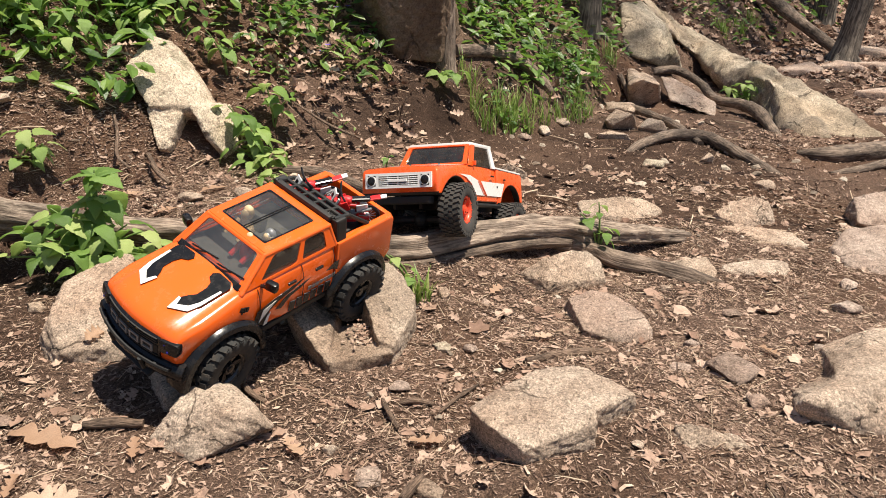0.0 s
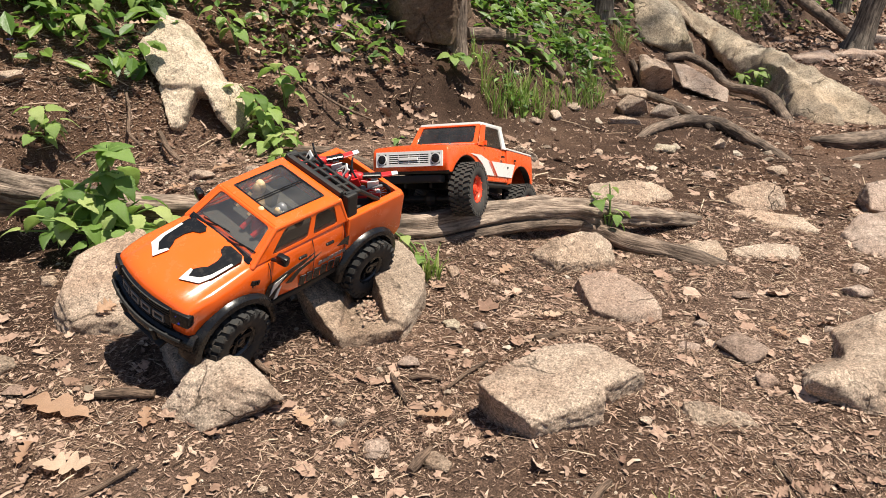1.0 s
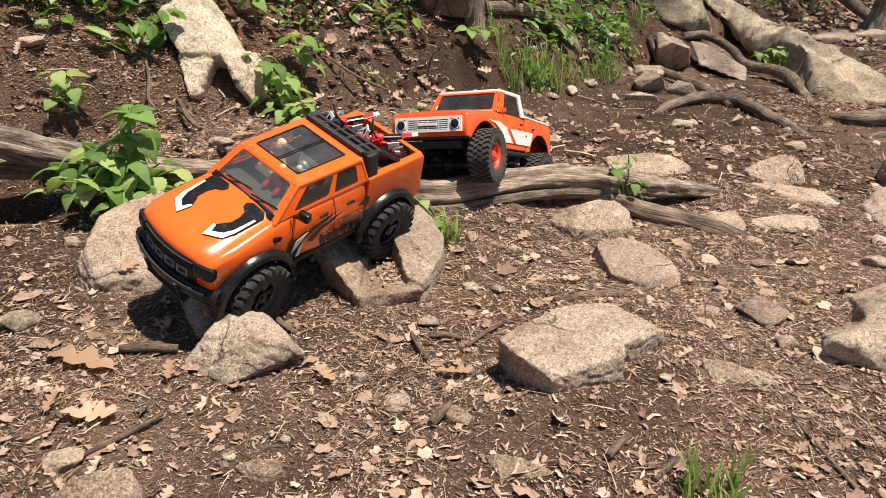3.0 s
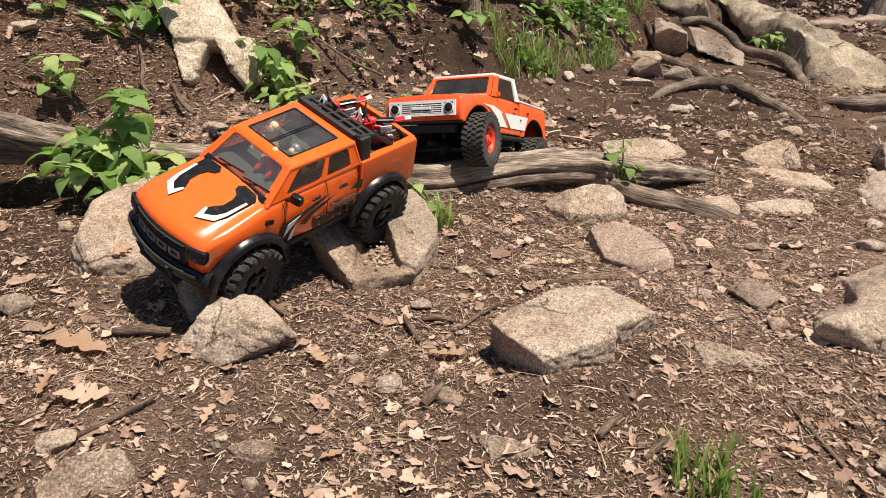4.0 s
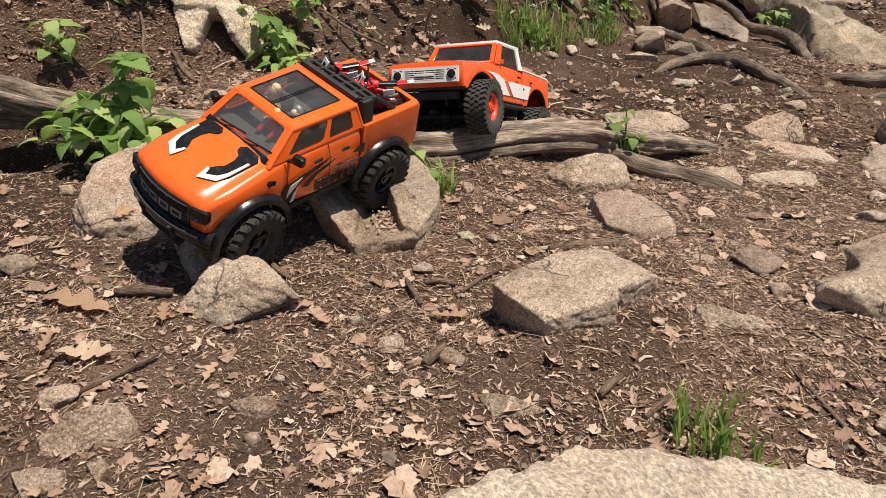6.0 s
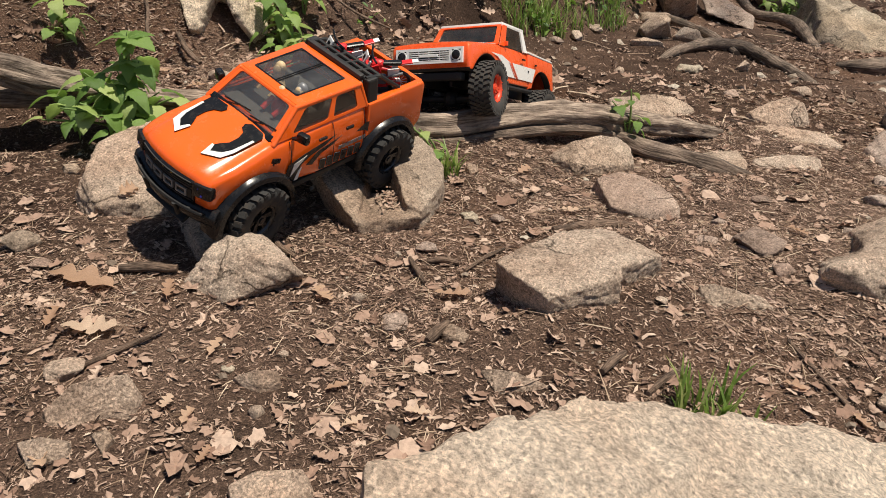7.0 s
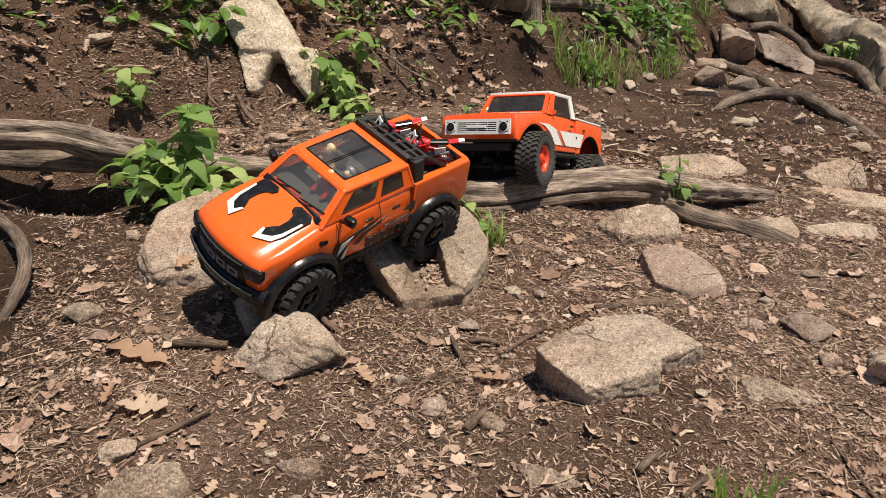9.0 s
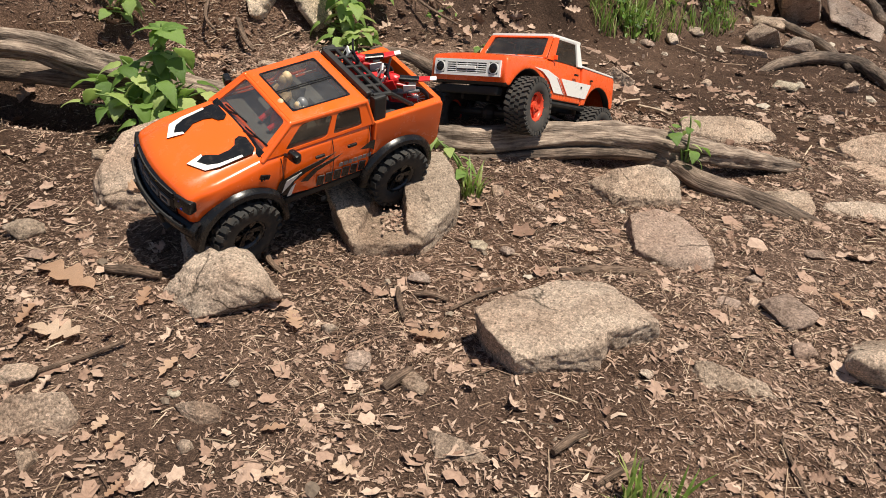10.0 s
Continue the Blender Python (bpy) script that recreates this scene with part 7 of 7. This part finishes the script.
ro = random.Random(31)
OAK = [oak_mesh("fallen_leaf", ro, k) for k in (3, 4, 4, 5, 3, 4)]
M_OAK = leaf_material("oak_leaf_dead", [(0.0, (0.46, 0.28, 0.18)), (0.5, (0.60, 0.40, 0.27)), (1.0, (0.70, 0.52, 0.38))], "object", (0.3, 0.16, 0.06))
OAK_ME = [pydata("fallen_leaf", v, f, M_OAK, True) for v, f in OAK]
FALLEN = ((-0.513, 0.935, 0.13, 55), (-0.445, 0.821, 0.085, 10), (-0.515, 0.842, 0.05, 100), (-0.36, 1.235, 0.085, 160), (-0.335, 1.265, 0.07, 40), (-0.173, 0.95, 0.06, 120), (-0.111, 0.758, 0.035, 60), (0.007, 0.98, 0.06, 100),
          (-0.007, 0.715, 0.035, 30), (-0.186, 1.62, 0.07, 10), (-0.2, 1.49, 0.06, 70), (-0.385, 0.92, 0.05, 80), (-0.283, 0.817, 0.045, 95), (-0.08, 0.69, 0.035, 15), (-0.438, 1.46, 0.085, 130), (-0.46, 1.44, 0.06, 20),
          (-0.27, 0.68, 0.035, 25), (-0.49, 1.365, 0.06, 140), (-0.29, 1.3, 0.06, 60), (-0.3, 0.70, 0.03, 170), (-0.4, 0.6, 0.05, 60), (-0.23, 0.62, 0.03, 45), (0.44, 0.8, 0.035, 20), (0.5, 0.75, 0.035, 80),
          (-0.55, 1.83, 0.08, 5), (-0.42, 1.84, 0.075, 160), (-0.6, 1.66, 0.06, 30), (-0.72, 1.75, 0.06, 75), (-0.85, 1.62, 0.07, 20), (-0.9, 1.55, 0.06, 110), (-0.3, 2.2, 0.055, 30), (-0.25, 2.35, 0.06, 120), (-0.45, 2.33, 0.06, 60),
          (-0.55, 2.45, 0.08, 20), (-0.6, 2.42, 0.09, 130), (-0.5, 2.5, 0.07, 70), (0.12, 1.5, 0.045, 10), (0.2, 1.3, 0.05, 40), (0.6, 1.3, 0.05, 130), (0.7, 1.15, 0.05, 20))
for i, (x, y, s, yaw) in enumerate(FALLEN):
    ob = tagged(new("fallen_leaf", OAK_ME[i % 6]), "dry tan oak leaf lying on the ground" if s > 0.055 else "small curled brown dead leaf", "leaf", "fallen leaves on the trail")
    e = 0.02
    n = Vector((surface(x - e, y) - surface(x + e, y), surface(x, y - e) - surface(x, y + e), 2 * e)).normalized()
    ob.matrix_world = Matrix.Translation((x, y, surface(x, y) + 0.007 + 0.05 * s)) @ n.to_track_quat("Z", "Y").to_matrix().to_4x4() @ pose(0, 0, 0, ro.uniform(-5, 5), ro.uniform(-5, 5), yaw) @ Matrix.Diagonal((s, s * ro.uniform(0.6, 0.9), s * 0.75, 1))

ob = tagged(new("fallen_leaf", OAK_ME[2]), "curled reddish-brown dead leaf resting on the tan boulder", "leaf", "fallen leaves on the trail")
ob.matrix_world = Matrix.Translation((-0.545, 1.158, 0.047)) @ pose(0, 0, 0, 28, 0, 70) @ Matrix.Diagonal((0.042, 0.05, 0.07, 1))


# ---- leaf litter, twigs and grit ----
def spots(r, count, x0, x1, y0, y1, pick=None):
    out = []
    while len(out) < count:
        x, y = r.uniform(x0, x1), r.uniform(y0, y1)
        if pick is None or r.random() < pick(x, y):
            out.append((x, y))
    return out


def lie(r, x, y, tilt, size, lift):
    return Matrix.Translation((x, y, surface(x, y) + lift)) @ Matrix.Rotation(r.uniform(0, 6.283), 4, "Z") @ Matrix.Rotation(r.gauss(0, tilt), 4, "X") @ Matrix.Rotation(r.gauss(0, tilt), 4, "Y") @ Matrix.Diagonal((*size, 1))


def cover(x, y):
    """How thickly the litter lies: thin on the beaten trail and the bare bank."""
    c = 0.55 + 0.9 * noise.noise(Vector((x * 2.3, y * 2.3, 4.0))) + 0.4 * noise.noise(Vector((x * 7, y * 7, 1.0)))
    if y > 2.0:
        c *= 0.35 + 0.65 * ramp(abs(beyond_foot(x, y) + 0.25), 0.2, 0.45)
    if 2.15 < y < 3.1 and -0.15 < x < 1.5:
        c *= 0.5
    if y < 1.5:
        c *= 1 - 0.65 * ramp(-x, 0.42, 0.6) * ramp(y, 0.95, 1.1)
    return min(1.0, max(0.06, c))


def view_wedge(x, y):
    """Litter density inside the wedge of ground that the camera looks over; none outside."""
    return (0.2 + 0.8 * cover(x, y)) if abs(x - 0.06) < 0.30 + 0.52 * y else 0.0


def litter():
    r = random.Random(77)
    flake = [(-0.5, -0.1, 0.05), (-0.28, -0.42, 0.12), (-0.05, -0.3, 0), (0.2, -0.5, 0.14), (0.5, -0.12, 0.02), (0.34, 0.12, 0), (0.38, 0.42, 0.16), (0.02, 0.34, 0.02), (-0.2, 0.5, 0.18), (-0.36, 0.2, 0.04), (0, 0, -0.03)]
    flake_f = [(10, 0, 1, 2), (10, 2, 3, 4), (10, 4, 5, 6), (10, 6, 7, 8), (10, 8, 9, 0)]
    chips = (
        ([(-0.5, -0.3, 0), (0.0, -0.5, 0.25), (0.5, -0.1, 0.1), (0.1, 0.5, 0.2)], [(0, 1, 2, 3)]),
        ([(-0.5, -0.35, 0), (0.5, 0.1, 0.3), (-0.3, 0.5, 0.1)], [(0, 1, 2)]),
        ([(-0.5, -0.2, 0.1), (-0.1, -0.5, 0), (0.5, -0.3, 0.35), (0.3, 0.2, 0.3), (-0.1, 0.1, 0.05), (-0.4, 0.4, 0.2)], [(0, 1, 4, 5), (1, 2, 3, 4)]),
        ([(-0.5, -0.5, 0), (0.0, -0.2, 0.4), (0.5, -0.4, 0), (0.45, 0.1, 0), (0.0, 0.4, 0.45), (-0.45, 0.2, 0)], [(0, 1, 4, 5), (1, 2, 3, 4)]),
    )
    for k, (verts, faces) in enumerate(chips):
        items = []
        for x, y in spots(r, 40000, -1.05, 1.3, 0.45, 2.15, view_wedge):
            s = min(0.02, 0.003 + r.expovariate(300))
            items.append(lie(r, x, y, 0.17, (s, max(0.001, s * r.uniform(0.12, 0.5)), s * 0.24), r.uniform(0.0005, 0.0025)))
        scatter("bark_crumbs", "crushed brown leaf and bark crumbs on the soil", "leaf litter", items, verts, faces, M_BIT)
    items = []
    for x, y in spots(r, 3600, -1.05, 1.3, 0.45, 2.15, cover):
        s = min(0.034, 0.007 + r.expovariate(150))
        items.append(lie(r, x, y, 0.22, (s, s * r.uniform(0.35, 0.9), s * r.uniform(-0.9, 1.3)), r.uniform(0.001, 0.005)))
    for x, y in spots(r, 420, -0.75, 0.65, 0.42, 0.82):
        s = r.uniform(0.008, 0.026)
        items.append(lie(r, x, y, 0.22, (s, s * r.uniform(0.35, 0.9), s * r.uniform(-0.9, 1.3)), r.uniform(0.002, 0.006)))
    for k in range(90):
        x, y = -0.118 + r.gauss(0, 0.014), 1.232 + r.gauss(0, 0.022)
        s = r.uniform(0.005, 0.014)
        items.append(Matrix.Translation((x, y, 0.031 + 0.2 * max(0, y - 1.25) + r.uniform(0, 0.004))) @ pose(0, 0, 0, r.uniform(-20, 20), r.uniform(-20, 20), r.uniform(0, 360)) @ Matrix.Diagonal((s, s * 0.4, s, 1)))
    for x, y in spots(r, 9000, -3.0, 3.6, -2.0, 2.6, lambda x, y: 0.15 if -1.05 < x < 1.3 and 0.45 < y < 2.15 else 0.9):
        s = r.uniform(0.012, 0.05)
        items.append(lie(r, x, y, 0.22, (s, s * r.uniform(0.35, 0.9), s * r.uniform(-0.9, 1.3)), 0.004))
    scatter("leaf_litter", "broken tan dead leaves strewn over the trail", "leaf litter", items, flake, flake_f, M_DEAD)
    items = []
    for x, y in spots(r, 24000, -1.3, 1.6, 2.1, 3.6, lambda x, y: 0.1 + 0.9 * cover(x, y)):
        s = min(0.026, 0.005 + r.expovariate(200))
        items.append(lie(r, x, y, 0.5, (s, s * r.uniform(0.15, 0.6), s * 0.7), r.uniform(0.0, 0.006)))
    for x, y in spots(r, 16000, -1.8, -0.55, 1.25, 2.4, lambda x, y: (0.15 + 0.85 * cover(x, y)) if beyond_foot(x, y) > -0.15 else 0.0):
        s = min(0.024, 0.004 + r.expovariate(220))
        items.append(lie(r, x, y, 0.5, (s, s * r.uniform(0.15, 0.6), s * 0.7), r.uniform(0.0, 0.006)))
    scatter("bark_crumbs", "brown leaf and bark crumbs on the bank", "leaf litter", items, *chips[2], M_BIT)
    items = []
    for x, y in spots(r, 15000, -1.6, 3.2, 2.1, 6.2, lambda x, y: cover(x, y) * (0.25 if y < 3.4 and -0.1 < x < 1.6 else 1.0 if beyond_foot(x, y) < 1.2 else 0.2)):
        s = min(0.03, 0.006 + r.expovariate(160)) * (0.8 + 0.18 * y)
        items.append(lie(r, x, y, 0.4, (s, s * r.uniform(0.3, 0.8), s * 0.8), r.uniform(0.002, 0.008)))
    for x, y in spots(r, 9000, 0.6, 5.5, 5.0, 10.0):
        s = r.uniform(0.03, 0.09)
        items.append(lie(r, x, y, 0.4, (s, s * r.uniform(0.3, 0.8), s * 0.8), 0.01))
    scatter("leaf_litter", "dead leaves scattered over the bank and far trail", "leaf litter", items, flake, flake_f, M_DEAD)
    items = []
    for k in range(190):
        v, f = OAK[k % 6]
        x, y = spots(r, 1, -1.05, 1.25, 0.5, 2.2, cover)[0]
        s = r.uniform(0.022, 0.042)
        items.append((k % 6, lie(r, x, y, 0.3, (s, s, s), 0.006)))
    for k in range(230):
        x, y = r.uniform(-1.0, 0.9), r.uniform(2.0, 4.2)
        if beyond_foot(x, y) < 0.02:
            continue
        s = r.uniform(0.035, 0.075)
        items.append((k % 6, lie(r, x, y, 0.4, (s, s * 0.8, s), 0.02 + 0.3 * s)))
    for k in range(330):
        x, y = r.uniform(-1.75, -0.1), r.uniform(1.35, 3.0)
        d = beyond_foot(x, y)
        if d < -0.12 or (y > 1.7 and d < 0.08 and r.random() < 0.6):
            continue
        s = r.uniform(0.03, 0.07)
        items.append((k % 6, lie(r, x, y, 0.4, (s, s * 0.8, s), 0.012 + 0.25 * s)))
    for k in range(70):
        x, y = r.gauss(-0.42, 0.14), r.gauss(2.45, 0.12)
        s = r.uniform(0.04, 0.085)
        items.append((k % 6, lie(r, x, y, 0.5, (s, s * 0.8, s), 0.02 + 0.4 * s * r.random())))
    for k in range(6):
        v, f = OAK[k]
        scatter("small_dead_leaves", "small curled dead oak leaves on the soil", "leaf litter", [m for j, m in items if j == k], v, f, M_DEAD)
    stick = [(-0.5, 0.5, 0), (-0.5, -0.25, 0.43), (-0.5, -0.25, -0.43), (0.0, 0.5, 0.6), (0.0, -0.25, 1.03), (0.0, -0.25, 0.17), (0.5, 0.35, 0), (0.5, -0.18, 0.3), (0.5, -0.18, -0.3)]
    sf = [(0, 1, 4, 3), (1, 2, 5, 4), (2, 0, 3, 5), (3, 4, 7, 6), (4, 5, 8, 7), (5, 3, 6, 8), (0, 2, 1), (6, 7, 8)]
    items = []
    for x, y in spots(r, 24000, -1.05, 1.3, 0.45, 2.6, cover):
        l, w = min(0.08, 0.008 + r.expovariate(75)), r.uniform(0.0005, 0.0015)
        items.append(lie(r, x, y, 0.12, (l, w, w * 1.4), r.uniform(0.002, 0.006)))
    for x, y in spots(r, 700, -1.7, -0.3, 1.4, 2.6, lambda x, y: 1.0 if beyond_foot(x, y) > -0.1 else 0.0):
        l, w = r.uniform(0.02, 0.11), r.uniform(0.001, 0.0028)
        items.append(lie(r, x, y, 0.2, (l, w, w * 1.4), 0.006))
    for x, y in spots(r, 1400, -1.3, 2.6, 2.0, 5.2, cover):
        l, w = r.uniform(0.03, 0.14), r.uniform(0.0015, 0.004)
        items.append(lie(r, x, y, 0.14, (l, w, w * 1.4), 0.004))
    scatter("twig_litter", "thin dry twigs and needles scattered on the ground", "twigs", items, stick, sf, M_TWIG)
    oct_v = [(0.5, 0, 0), (0, 0.45, 0.05), (-0.48, 0.05, 0), (0.04, -0.5, 0), (0, 0, 0.42), (0, 0, -0.4), (0.3, 0.28, 0.24), (-0.3, 0.25, 0.22), (-0.28, -0.3, 0.2), (0.3, -0.28, 0.22)]
    of = [(0, 6, 4), (6, 1, 4), (1, 7, 4), (7, 2, 4), (2, 8, 4), (8, 3, 4), (3, 9, 4), (9, 0, 4), (0, 1, 6), (1, 2, 7), (2, 3, 8), (3, 0, 9), (1, 0, 5), (2, 1, 5), (3, 2, 5), (0, 3, 5)]
    items = []
    for x, y in spots(r, 900, -1.05, 1.3, 0.45, 2.5):
        s = min(0.022, 0.003 + r.expovariate(240))
        items.append(lie(r, x, y, 0.3, (s, s * r.uniform(0.6, 1), s * r.uniform(0.5, 0.9)), s * 0.12))
    for x, y in spots(r, 500, -0.8, 3.0, 2.5, 6.0):
        s = r.uniform(0.01, 0.05)
        items.append(lie(r, x, y, 0.3, (s, s * r.uniform(0.6, 1), s * r.uniform(0.4, 0.7)), 0.0))
    scatter("grit", "small tan pebbles and grit in the soil", "pebbles", items, oct_v, of, M_PEB)


litter()
